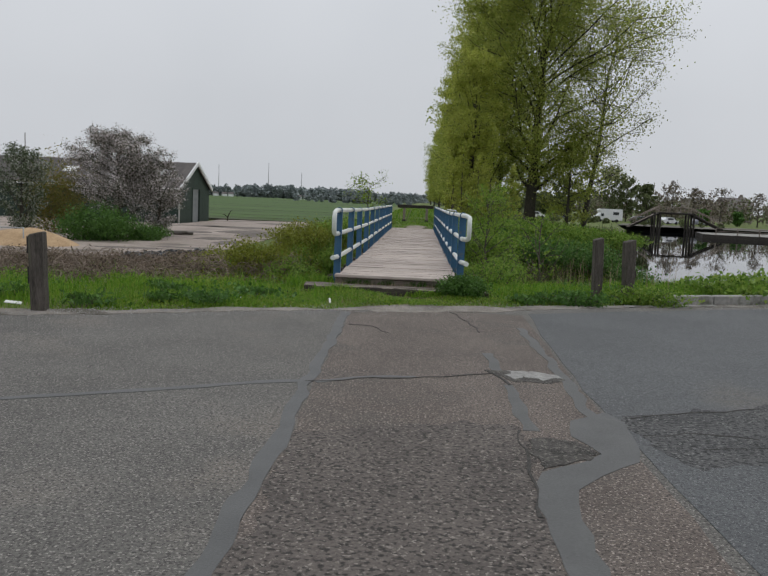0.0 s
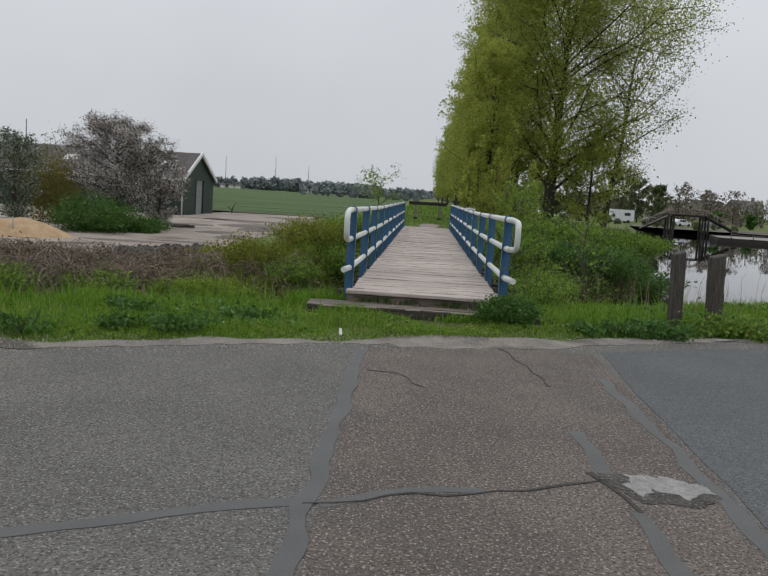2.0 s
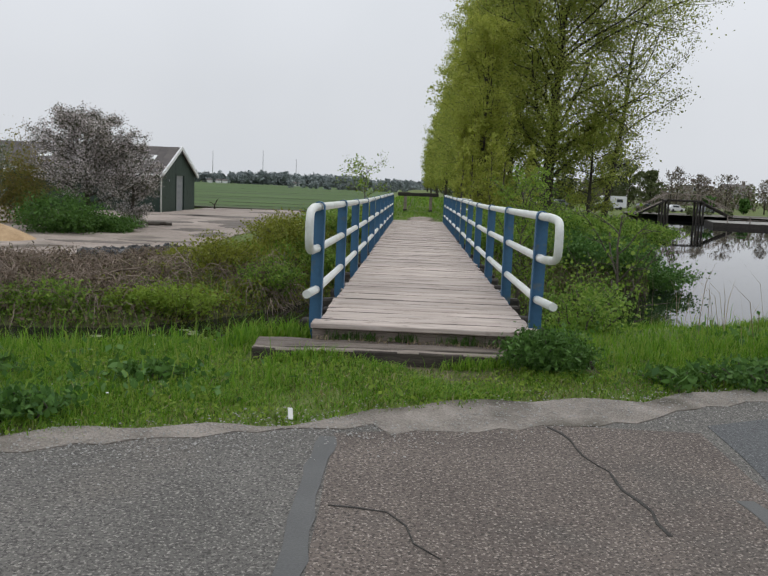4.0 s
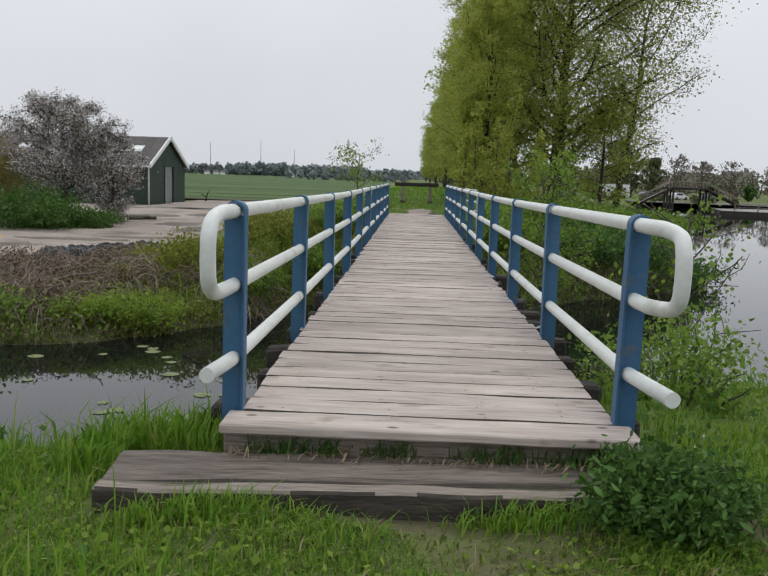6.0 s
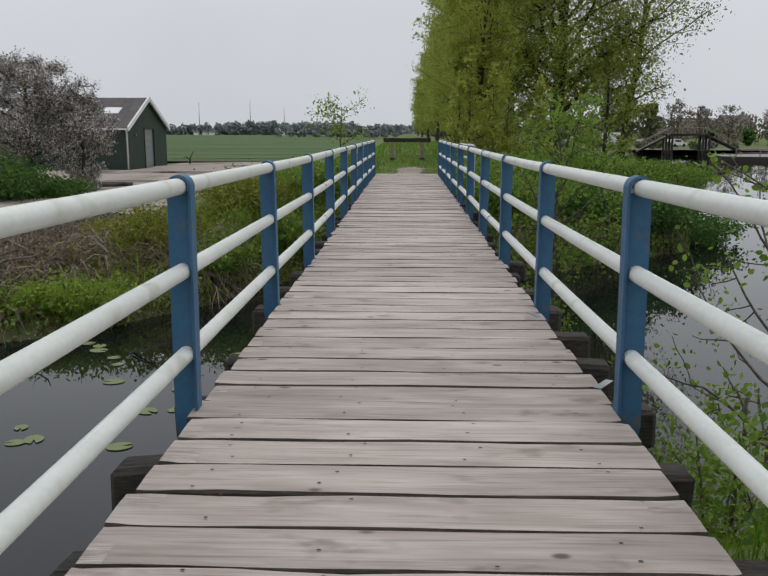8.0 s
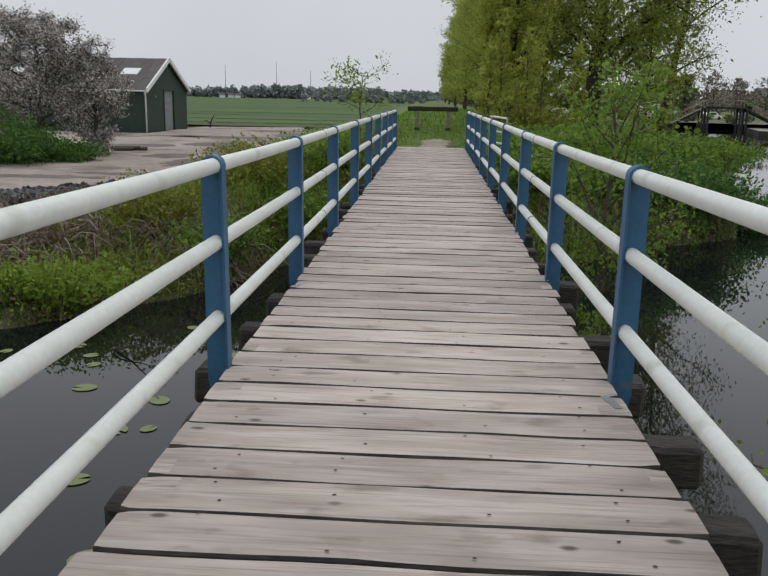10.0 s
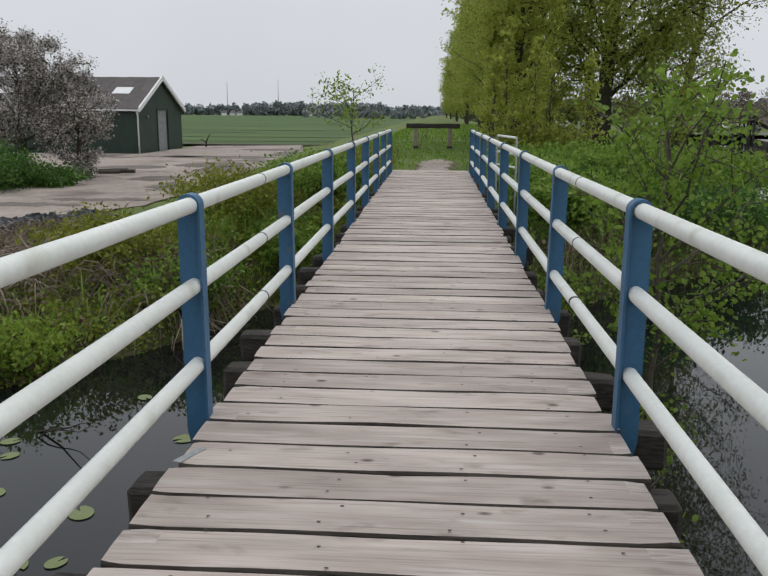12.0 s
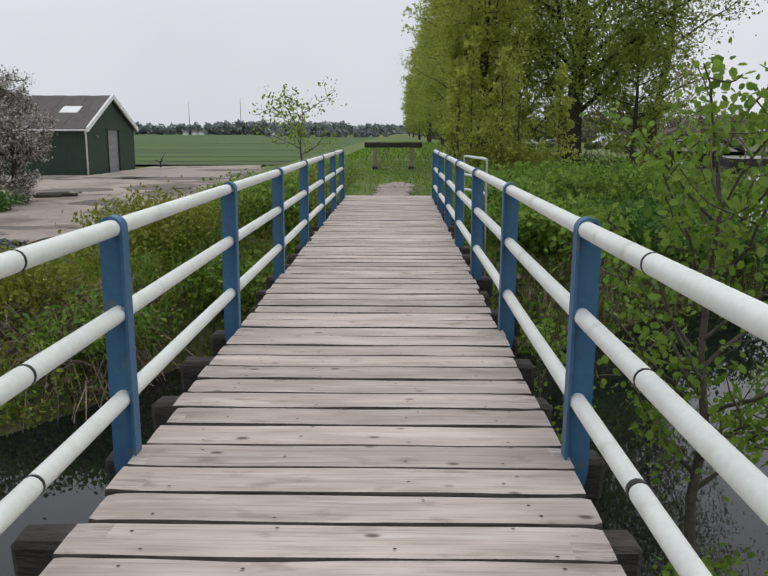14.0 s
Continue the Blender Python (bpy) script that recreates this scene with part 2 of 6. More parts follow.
M_ROT = mat("rotten_plank_end", (0.28, 0.232, 0.205), (0.60, 0.53, 0.488), 4.0, 0.9, 0.5, stretch=(0.6, 9, 9), fine=5)
M_STEEL = mat("galvanised_steel", (0.30, 0.32, 0.33), (0.42, 0.44, 0.45), 8, 0.5, 0.1, metal=0.6)
M_NAIL = mat("rusty_nail", (0.03, 0.022, 0.018), (0.06, 0.045, 0.035), 30, 0.7, 0.1)
M_BEAM = mat("tarred_beam", (0.018, 0.016, 0.014), (0.07, 0.06, 0.052), 5, 0.9, 0.5, stretch=(0.6, 3, 3), vary=0.15)
M_GREYWOOD = mat("grey_oak", (0.16, 0.13, 0.108), (0.36, 0.305, 0.262), 3, 0.9, 0.6, stretch=(0.5, 6, 6), fine=6, dirt=((0.06, 0.06, 0.03), 0.15, 3.0))
M_POSTWOOD = mat("dark_post_wood", (0.045, 0.038, 0.032), (0.13, 0.112, 0.096), 5, 0.9, 0.6, stretch=(6, 6, 0.7), fine=5, dirt=((0.11, 0.105, 0.075), 0.12, 3.0))
M_BLUE = mat("blue_paint", (0.034, 0.108, 0.205), (0.046, 0.135, 0.245), 3, 0.5, 0.08, fine=12, dirt=((0.10, 0.13, 0.15), 0.02, 9.0))
M_WHITE = mat("white_paint", (0.66, 0.68, 0.64), (0.76, 0.77, 0.735), 4, 0.42, 0.06, fine=10, dirt=((0.56, 0.57, 0.50), 0.05, 5.0))
M_BLACK = mat("black_rubber", (0.012, 0.012, 0.012), (0.03, 0.03, 0.03), 12, 0.6, 0.1)
M_CONC = mat("weathered_concrete", (0.22, 0.21, 0.195), (0.38, 0.365, 0.34), 3, 0.9, 0.4, dirt=((0.12, 0.12, 0.09), 0.2, 4.0))
M_BARN = mat("green_cladding", (0.020, 0.038, 0.028), (0.030, 0.052, 0.040), 0.8, 0.6, 0.1, stretch=(1, 1, 0.2))
M_ROOF = mat("dark_roof_sheet", (0.070, 0.062, 0.060), (0.115, 0.10, 0.095), 0.7, 0.8, 0.3, stretch=(1, 1, 1))
M_TRIM = mat("white_trim", (0.72, 0.73, 0.73), (0.8, 0.8, 0.8), 2, 0.5, 0.05)
M_DOOR = mat("grey_roller_door", (0.20, 0.21, 0.22), (0.30, 0.31, 0.32), 1.0, 0.5, 0.15)
M_BARK = mat("dark_bark", (0.028, 0.024, 0.019), (0.085, 0.075, 0.058), 5, 0.95, 0.8, stretch=(4, 4, 1))
M_TWIG = mat("grey_twig", (0.06, 0.05, 0.04), (0.14, 0.12, 0.095), 6, 0.9, 0.4)
M_SAND = mat("sand_heap", (0.36, 0.235, 0.13), (0.53, 0.375, 0.225), 2, 0.95, 0.7)
# Brown brick made paler and greyer: haze over the lake is in its colour.
M_BRICK = mat("hazy_brown_brick", (0.24, 0.205, 0.19), (0.32, 0.28, 0.262), 0.6, 0.9, 0.2)
M_TILE = mat("dark_roof_tile", (0.12, 0.108, 0.105), (0.18, 0.162, 0.155), 0.8, 0.85, 0.2)
M_GLASS = mat("dark_window", (0.03, 0.035, 0.04), (0.06, 0.065, 0.07), 0.5, 0.12, 0.0)
M_CARW = mat("white_car_paint", (0.70, 0.71, 0.72), (0.78, 0.78, 0.78), 1, 0.3, 0.0)
M_CARG = mat("grey_car_paint", (0.16, 0.17, 0.19), (0.22, 0.23, 0.25), 1, 0.3, 0.0)
M_TYRE = mat("black_tyre", (0.012, 0.012, 0.012), (0.025, 0.025, 0.025), 8, 0.85, 0.1)
M_TARP = mat("black_plastic", (0.02, 0.021, 0.024), (0.05, 0.052, 0.058), 3, 0.35, 0.3)
M_RUBBLE = mat("dark_rubble", (0.035, 0.038, 0.045), (0.12, 0.125, 0.14), 3, 0.8, 0.5, vary=0.3)
M_LITTER = mat("white_litter", (0.66, 0.66, 0.63), (0.76, 0.76, 0.73), 8, 0.6, 0.1)

L_GRASS = leaf_mat("grass_blades", [(0.068, 0.158, 0.012), (0.128, 0.27, 0.02), (0.19, 0.34, 0.03), (0.27, 0.335, 0.07)], trans=0.4)
L_HERB = leaf_mat("dark_herb_leaves", [(0.045, 0.10, 0.02), (0.08, 0.17, 0.032), (0.12, 0.235, 0.05)], trans=0.3)
L_STRAW = leaf_mat("dry_straw", [(0.26, 0.20, 0.12), (0.36, 0.29, 0.18), (0.20, 0.15, 0.095)], trans=0.1)
L_DRY = leaf_mat("short_trodden_grass", [(0.075, 0.12, 0.018), (0.13, 0.185, 0.028), (0.19, 0.215, 0.05), (0.27, 0.24, 0.115)])
L_NETTLE = leaf_mat("nettle_leaves", [(0.045, 0.11, 0.024), (0.085, 0.185, 0.038), (0.135, 0.25, 0.06)])
L_POPLAR = leaf_mat("poplar_leaves", [(0.235, 0.30, 0.06), (0.34, 0.395, 0.075), (0.45, 0.475, 0.115), (0.29, 0.35, 0.07)], trans=0.55)
L_POPLAR2 = leaf_mat("young_poplar_leaves", [(0.31, 0.365, 0.065), (0.41, 0.455, 0.085), (0.51, 0.525, 0.125), (0.34, 0.39, 0.07)], trans=0.55)
L_WILLOW = leaf_mat("pale_spring_leaves", [(0.24, 0.27, 0.10), (0.33, 0.35, 0.16), (0.42, 0.43, 0.22), (0.28, 0.32, 0.10)])
L_ALDER = leaf_mat("alder_leaves", [(0.11, 0.195, 0.025), (0.18, 0.29, 0.038), (0.27, 0.385, 0.065), (0.15, 0.245, 0.034)], trans=0.5)
L_SAP = leaf_mat("fresh_sapling_leaves", [(0.145, 0.235, 0.03), (0.235, 0.345, 0.045), (0.32, 0.42, 0.075), (0.21, 0.31, 0.045)], trans=0.5)
L_BUSH = leaf_mat("bramble_leaves", [(0.078, 0.155, 0.022), (0.15, 0.265, 0.038), (0.22, 0.34, 0.058), (0.295, 0.385, 0.08)], trans=0.45)
L_YELLOW = leaf_mat("yellow_green_leaves", [(0.14, 0.165, 0.02), (0.21, 0.235, 0.03), (0.28, 0.29, 0.05)])
L_BLOSSOM = leaf_mat("blossom_and_leaf", [(0.06, 0.072, 0.035), (0.12, 0.12, 0.075), (0.36, 0.315, 0.30), (0.66, 0.60, 0.60), (0.85, 0.80, 0.80)], trans=0.25)
L_HAW = leaf_mat("white_blossom_shrub", [(0.05, 0.075, 0.03), (0.09, 0.12, 0.05), (0.22, 0.25, 0.19), (0.45, 0.46, 0.40)], trans=0.2)
L_RUST = leaf_mat("rusty_shrub_leaves", [(0.13, 0.135, 0.03), (0.20, 0.195, 0.04), (0.24, 0.17, 0.055), (0.17, 0.19, 0.04)])
L_DEAD = leaf_mat("dead_bramble", [(0.075, 0.05, 0.035), (0.14, 0.10, 0.07), (0.21, 0.155, 0.11), (0.11, 0.115, 0.04)], trans=0.1)
L_REED = leaf_mat("reed_blades", [(0.06, 0.085, 0.03), (0.11, 0.14, 0.055), (0.20, 0.185, 0.10)])
L_PAD = leaf_mat("lily_pad", [(0.16, 0.20, 0.08), (0.24, 0.27, 0.13), (0.28, 0.28, 0.15)], trans=0.1)
# Pale blue-grey, as distance haze is put into these leaf colours.
L_FAR = leaf_mat("hazy_woods_leaves", [(0.20, 0.235, 0.24), (0.255, 0.29, 0.29), (0.30, 0.335, 0.33)], trans=0.1)
L_PARK = leaf_mat("park_tree_leaves", [(0.08, 0.10, 0.045), (0.12, 0.145, 0.06), (0.165, 0.19, 0.08)], trans=0.2)
L_BARE = leaf_mat("budding_twigs", [(0.13, 0.10, 0.085), (0.19, 0.155, 0.125), (0.20, 0.19, 0.12)], trans=0.1)

M_WATER = bpy.data.materials.new("dark_still_water")
M_WATER.use_nodes = True
wnn, wll = M_WATER.node_tree.nodes, M_WATER.node_tree.links
wp = wnn["Principled BSDF"]
wp.inputs["Base Color"].default_value = (0.007, 0.008, 0.009, 1)
wp.inputs["Roughness"].default_value = 0.02
wp.inputs["IOR"].default_value = 1.4
w_n = wnn.new("ShaderNodeTexNoise")
w_n.inputs["Scale"].default_value, w_n.inputs["Detail"].default_value = 1.3, 3
w_tc = wnn.new("ShaderNodeTexCoord")
w_b = wnn.new("ShaderNodeBump")
w_b.inputs["Strength"].default_value, w_b.inputs["Distance"].default_value = 0.05, 0.02
wll.new(w_tc.outputs["Object"], w_n.inputs["Vector"])
wll.new(w_n.outputs["Fac"], w_b.inputs["Height"])
wll.new(w_b.outputs["Normal"], wp.inputs["Normal"])


# ---- helpers for meshes ----
def part(name, bm, material, parent=None, label=""):
    """Links a bmesh as one mesh object under a thing or a part."""
    me = bpy.data.meshes.new(name)
    bm.normal_update()
    bm.to_mesh(me)
    bm.free()
    for m in material if isinstance(material, (list, tuple)) else (material,):
        me.materials.append(m)
    ob = new(name, me)
    ob.parent = parent
    return tagged(ob, label)


def thing(name, loc, label, category, group="", kind=""):
    ob = new(name)
    ob.location = loc
    ob.empty_display_size = 0.2
    return tagged(ob, label, category, group, kind)


def solo(name, bm, material, label="", category="", group="", kind="", loc=None):
    ob = part(name, bm, material)
    if loc:
        ob.location = loc
    return tagged(ob, label, category, group, kind)


def box(bm, x0, x1, y0, y1, z0, z1, bevel=0.0, mi=0):
    geo = bmesh.ops.create_cube(bm, size=1.0)
    vs = geo["verts"]
    for v in vs:
        v.co = Vector((x0 + (v.co.x + 0.5) * (x1 - x0), y0 + (v.co.y + 0.5) * (y1 - y0), z0 + (v.co.z + 0.5) * (z1 - z0)))
    fs = {f for v in vs for f in v.link_faces}
    for f in fs:
        f.material_index = mi
    if bevel:
        bmesh.ops.bevel(bm, geom=list({e for v in vs for e in v.link_edges}), offset=bevel, segments=1, affect="EDGES")
    return vs


def rough_up(bm, amount, seed=0):
    for v in bm.verts:
        q = noise.noise_vector(v.co * 3.1 + Vector((seed, seed * 2, 0)))
        v.co += q * amount


def tube(bm, pts, radii, n=8, cap=True, mi=0, smooth=True):
    """A round bar along points."""
    pts = [Vector(p) for p in pts]
    if not isinstance(radii, (list, tuple, np.ndarray)):
        radii = [radii] * len(pts)
    rings = []
    ref = Vector((0, 0, 1))
    d0 = (pts[1] - pts[0]).normalized()
    if abs(d0.dot(ref)) > 0.9:
        ref = Vector((1, 0, 0))
    u = d0.cross(ref).normalized()
    for i, p in enumerate(pts):
        d = (pts[min(i + 1, len(pts) - 1)] - pts[max(i - 1, 0)]).normalized()
        u = (u - d * u.dot(d)).normalized()
        w = d.cross(u)
        rings.append([bm.verts.new(p + (u * math.cos(a) + w * math.sin(a)) * radii[i]) for a in [2 * math.pi * k / n for k in range(n)]])
    for a, b in zip(rings, rings[1:]):
        for k in range(n):
            f = bm.faces.new((a[k], a[(k + 1) % n], b[(k + 1) % n], b[k]))
            f.smooth, f.material_index = smooth, mi
    if cap:
        bm.faces.new(list(reversed(rings[0]))).material_index = mi
        bm.faces.new(rings[-1]).material_index = mi


def cloud(name, verts, faces, material, parent=None, label=""):
    """Many alike small pieces as one mesh. verts: pieces x corners x 3; faces: corner numbers of one piece's faces."""
    verts = np.asarray(verts, np.float32)
    n, k = verts.shape[:2]
    me = bpy.data.meshes.new(name)
    sizes = np.array([len(f) for f in faces])
    loops = np.concatenate([np.array(f) for f in faces])
    all_loops = (loops[None] + (np.arange(n) * k)[:, None]).ravel()
    starts = np.concatenate([[0], np.cumsum(np.tile(sizes, n))[:-1]])
    me.vertices.add(n * k)
    me.vertices.foreach_set("co", verts.ravel())
    me.loops.add(len(all_loops))
    me.loops.foreach_set("vertex_index", all_loops.astype(np.int32))
    me.polygons.add(n * len(faces))
    me.polygons.foreach_set("loop_start", starts.astype(np.int32))
    me.materials.append(material)
    me.update(calc_edges=True)
    me.validate()
    ob = new(name, me)
    ob.parent = parent
    return tagged(ob, label)


def unit(v):
    return v / np.maximum(np.linalg.norm(v, axis=-1, keepdims=True), 1e-9)


def leaves(name, centres, size, material, parent=None, label="", slim=0.55, droop=0.0, fold=True, spread=0.35):
    """Leaf blades with a fold along the midrib, turned at random."""
    c = np.asarray(centres)
    n = len(c)
    s = size * (1 + spread * rng.standard_normal(n)).clip(0.4, 1.9)[:, None]
    a = unit(rng.standard_normal((n, 3)) + np.array([0, 0, -droop]))
    b = unit(np.cross(a, rng.standard_normal((n, 3))))
    up = np.cross(a, b)
    base, tip = c - a * s * 0.5, c + a * s * 0.5
    mid = c + up * s * 0.10 - a * s * 0.05
    left, right = mid + b * s * slim * 0.5, mid - b * s * slim * 0.5
    if fold:
        rib = c - up * s * 0.04
        lo, hi = c - a * s * 0.22 + up * s * 0.07, c + a * s * 0.22 + up * s * 0.08
        w = b * s * slim * 0.5
        v = np.stack([base, lo - w * 0.9, hi - w * 0.85, tip, hi + w * 0.85, lo + w * 0.9, rib], 1)
        return cloud(name, v, [(0, 1, 6), (1, 2, 6), (2, 3, 6), (3, 4, 6), (4, 5, 6), (5, 0, 6)], material, parent, label)
    return cloud(name, np.stack([base, right, tip, left], 1), [(0, 1, 2, 3)], material, parent, label)


def blades(name, roots, height, width, material, label="", category="", lean=0.35, parent=None):
    """Bent grass blades from their roots; one stuff object."""
    c = np.asarray(roots)
    n = len(c)
    h = (np.asarray(height) * (1 + 0.35 * rng.standard_normal(n)).clip(0.35, 2.0))[:, None]
    az = rng.uniform(0, 2 * np.pi, n)
    out = np.stack([np.cos(az), np.sin(az), 0 * az], 1)
    side = np.stack([-np.sin(az + 0.6), np.cos(az + 0.6), 0 * az], 1) * width * 0.5 * (0.7 + 0.6 * rng.random(n))[:, None]
    le = (lean * (0.3 + rng.random(n)))[:, None]
    mid = c + out * h * le * 0.3 + np.array([0, 0, 1]) * h * 0.6
    tip = c + out * h * le * 1.1 + np.array([0, 0, 1]) * h * (1 - 0.25 * le)
    v = np.stack([c - side, c + side, mid + side * 0.8, mid - side * 0.8, tip], 1)
    ob = cloud(name, v, [(0, 1, 2, 3), (3, 2, 4)], material, parent)
    return tagged(ob, label, category, kind="" if parent else "stuff")


def fan(xs, ys):
    """Straight-line interpolation through a few plan points."""
    return lambda q: np.interp(q, xs, ys)


# ---- plan of the ground ----
WATER = -2.6
edge_y = lambda x: -2.05 + 0.42 * (np.asarray(x) + 0.5)
shore_far = fan([-400, -30, -9, -7.6, -6, -4.5, -3.4, 3.0, 5.2, 9, 12.5, 14.5, 18.5, 28, 41], [9, 12.0, 12.8, 13.1, 14.4, 16.7, 19.6, 20.2, 22.6, 25.5, 36, 48, 66, 100, 150])


def height(x, y):
    """Height of the ground."""
    x, y = np.asarray(x, float), np.asarray(y, float)
    s = (y - edge_y(x)) / 1.085
    verge = np.interp(s, [-30, -16, -15, -0.05, 0.3, 1.4, 2.5, 3.2, 5.6, 9], [-0.5, -0.3, -0.26, -0.26, -0.205, -0.165, -0.165, -0.45, -2.45, -3.5])
    d = (y - shore_far(x)) * 0.85
    level = np.interp(x, [-9.5, -7.0, -3.2, -2.0, 6.5, 9.0, 14.0, 30, 60], [-2.12, -1.75, -0.35, -0.06, -0.06, -0.7, -1.6, -1.8, -1.8])
    far_level = np.where(y > 60, np.interp(x, [-14, -6, -2.2, 7, 12], [-2.25, -1.6, -0.06, -0.06, -1.6]), level)
    rise = np.interp(d, [-3.5, 0, 0.8, 3.0, 60], [-3.6, -2.62, -1.9, -0.0, 0.3])
    gentle = np.interp(d, [-3.5, 0, 0.5, 2.5, 5.0, 60], [-3.6, -2.62, -2.38, -1.95, -1.0, 0.3])
    mixed = np.clip((x + 5.5) / 2, 0, 1)
    land = np.minimum(rise * mixed + gentle * (1 - mixed), far_level)
    z = np.maximum(verge, land)
    bumps = 0.03 * np.sin(x * 1.7 + np.sin(y * 1.3)) * np.cos(y * 1.9 + 0.7 * x) + 0.02 * np.sin(4.1 * x + 2.2 * y)
    return z + bumps * (s > 0.1) * np.clip(6 / (1 + np.hypot(x, y) / 10), 0, 1)


def steps(near, far, fine, grow):
    out, q, d = [near], near, fine
    while abs(q) < abs(far):
        q += d
        d *= grow
        out.append(q)
    return out


gx = sorted(set([round(-q, 3) for q in steps(12, 2600, 0.5, 1.13)] + list(np.round(np.arange(-12, 12.01, 0.3), 3)) + [round(q, 3) for q in steps(12, 2600, 0.5, 1.13)]))
gy = sorted(set([round(-q, 3) for q in steps(8, 2600, 0.5, 1.15)] + list(np.round(np.arange(-8, 30.01, 0.3), 3)) + [round(q, 3) for q in steps(30, 3000, 0.5, 1.12)]))
GX, GY = np.meshgrid(gx, gy)
GZ = height(GX, GY)
nx, ny = len(gx), len(gy)
ids = np.arange(nx * ny).reshape(ny, nx)
quads = np.stack([ids[:-1, :-1], ids[:-1, 1:], ids[1:, 1:], ids[1:, :-1]], -1).reshape(-1, 4)
gme = bpy.data.meshes.new("ground")
gme.from_pydata(np.stack([GX, GY, GZ], -1).reshape(-1, 3).tolist(), [], quads.tolist())
gme.materials.append(M_SOIL)
gme.materials.append(M_BANK)
cz = GZ.reshape(-1)[quads].mean(1)
cy = GY.reshape(-1)[quads].mean(1)
cx = GX.reshape(-1)[quads].mean(1)
gme.polygons.foreach_set("material_index", ((cz < -1.3) & (cy > 1) & (cy - shore_far(cx) < 3.5)).astype(np.int32))
gme.polygons.foreach_set("use_smooth", np.ones(len(quads), bool))
ground = tagged(new("ground", gme), "grassy polder ground with dike and ditch banks", "ground", kind="structure")


def skirt(bm, depth):
    """Closes the rim of a thin ground sheet downwards."""
    for e in [e for e in bm.edges if e.is_boundary]:
        a, b = e.verts
        f = e.link_faces[0]
        lo = [bm.verts.new((v.co.x, v.co.y, v.co.z - depth)) for v in (a, b)]
        q = bm.faces.new((a, b, lo[1], lo[0]))
        q.normal_update()
        if q.normal.dot(q.calc_center_median() - f.calc_center_median()) < 0:
            q.normal_flip()


def sheet(name, outline, z, material, label, category="", lift=0.0, kind="structure", drape=False):
    """A flat piece of ground cover with a ragged outline."""
    bm = bmesh.new()
    pts = [Vector((x, y, 0)) for x, y in outline]
    f = bm.faces.new([bm.verts.new((p.x, p.y, (float(height(p.x, p.y)) + lift) if drape else z)) for p in pts])
    bm.normal_update()
    if f.normal.z < 0:
        f.normal_flip()
    skirt(bm, 0.03)
    return solo(name, bm, material, label, category, kind=kind)


def ragged(pts, step=0.4, amount=0.08, seed=1):
    """Extra wobbling points along a closed outline."""
    out = []
    for (x0, y0), (x1, y1) in zip(pts, pts[1:] + pts[:1]):
        k = max(1, int(math.hypot(x1 - x0, y1 - y0) / step))
        for i in range(k):
            x, y = x0 + (x1 - x0) * i / k, y0 + (y1 - y0) * i / k
            q = noise.noise_vector(Vector((x * 1.3 / max(step, 0.08), y * 1.3 / max(step, 0.08), seed)))
            out.append((x + q.x * amount, y + q.y * amount))
    return out


# water: one sheet through ditch and lake
bm = bmesh.new()
bm.faces.new([bm.verts.new(p) for p in ((-300, 0, WATER), (-2, 0, WATER), (160, 20, WATER), (160, 165, WATER), (20, 165, WATER), (-3, 30, WATER), (-300, 16, WATER))])
solo("water", bm, M_WATER, "dark still water of ditch and lake", "water", kind="structure")

# far shore of the lake, as part of the town's ground
sheet("town_ground", ragged([(26, 148), (60, 138), (160, 120), (420, 300), (300, 700), (20, 700), (18, 200)], 6, 1.2, 5), -1.7, M_QUAYSIDE, "grey paved far shore of the lake", "ground")

# road and its pieces
Z_R = -0.2
ex = [-60, -20, -8, -4, -2.6, -1.6, -0.6, 0.4, 1.5, 2.4, 3.4, 5.2, 9, 25, 60]
road_edge = [(x, float(edge_y(x)) + (0.0 if abs(x) > 6 else 0.06 * math.sin(x * 2.2))) for x in ex]
sheet("road", road_edge + [(60, 5), (10, -18), (-60, -48)], Z_R, M_ROAD, "worn grey asphalt road", "road")
sheet("road_patch", ragged([(-0.62, -2.3), (-0.58, -4.4), (-0.56, -6.3), (-0.52, -7.4), (-0.5, -9.0), (-0.48, -13), (1.45, -13), (1.45, -8.5), (1.45, -6.2), (1.5, -3.8), (1.52, -1.9), (0.5, -1.9)], 0.35, 0.05, 2), Z_R + 0.003, M_PATCH, "brown worn asphalt strip across the road", "road")
sheet("worn_asphalt", ragged(ragged([(-0.50, -7.5), (0.06, -7.26), (0.36, -7.12), (0.84, -7.1), (0.85, -8.0), (0.78, -8.4), (0.78, -10.5), (-0.46, -10.5)], 0.12, 0.13, 17), 0.03, 0.035, 18), Z_R + 0.0045, M_WORN, "dark crumbling layer of the asphalt strip", "road")
sheet("dark_asphalt", ragged([(1.62, -1.75), (1.50, -4), (1.48, -6.5), (1.55, -9), (2.0, -16), (30, -8), (30, 10.4), (3.5, -0.75)], 0.5, 0.04, 4), Z_R + 0.0035, M_DARKROAD, "dark blue-grey asphalt of the side lane", "road")
sheet("worn_asphalt", ragged(ragged([(1.52, -6.75), (2.07, -6.55), (2.75, -6.25), (4.2, -5.6), (9.0, -3.6), (9.2, -4.6), (4.4, -6.6), (2.6, -7.4), (1.79, -7.8), (1.56, -7.35)], 0.14, 0.16, 23), 0.03, 0.035, 24), Z_R + 0.005, M_WORNLANE, "dark crumbling layer of the side lane", "road")


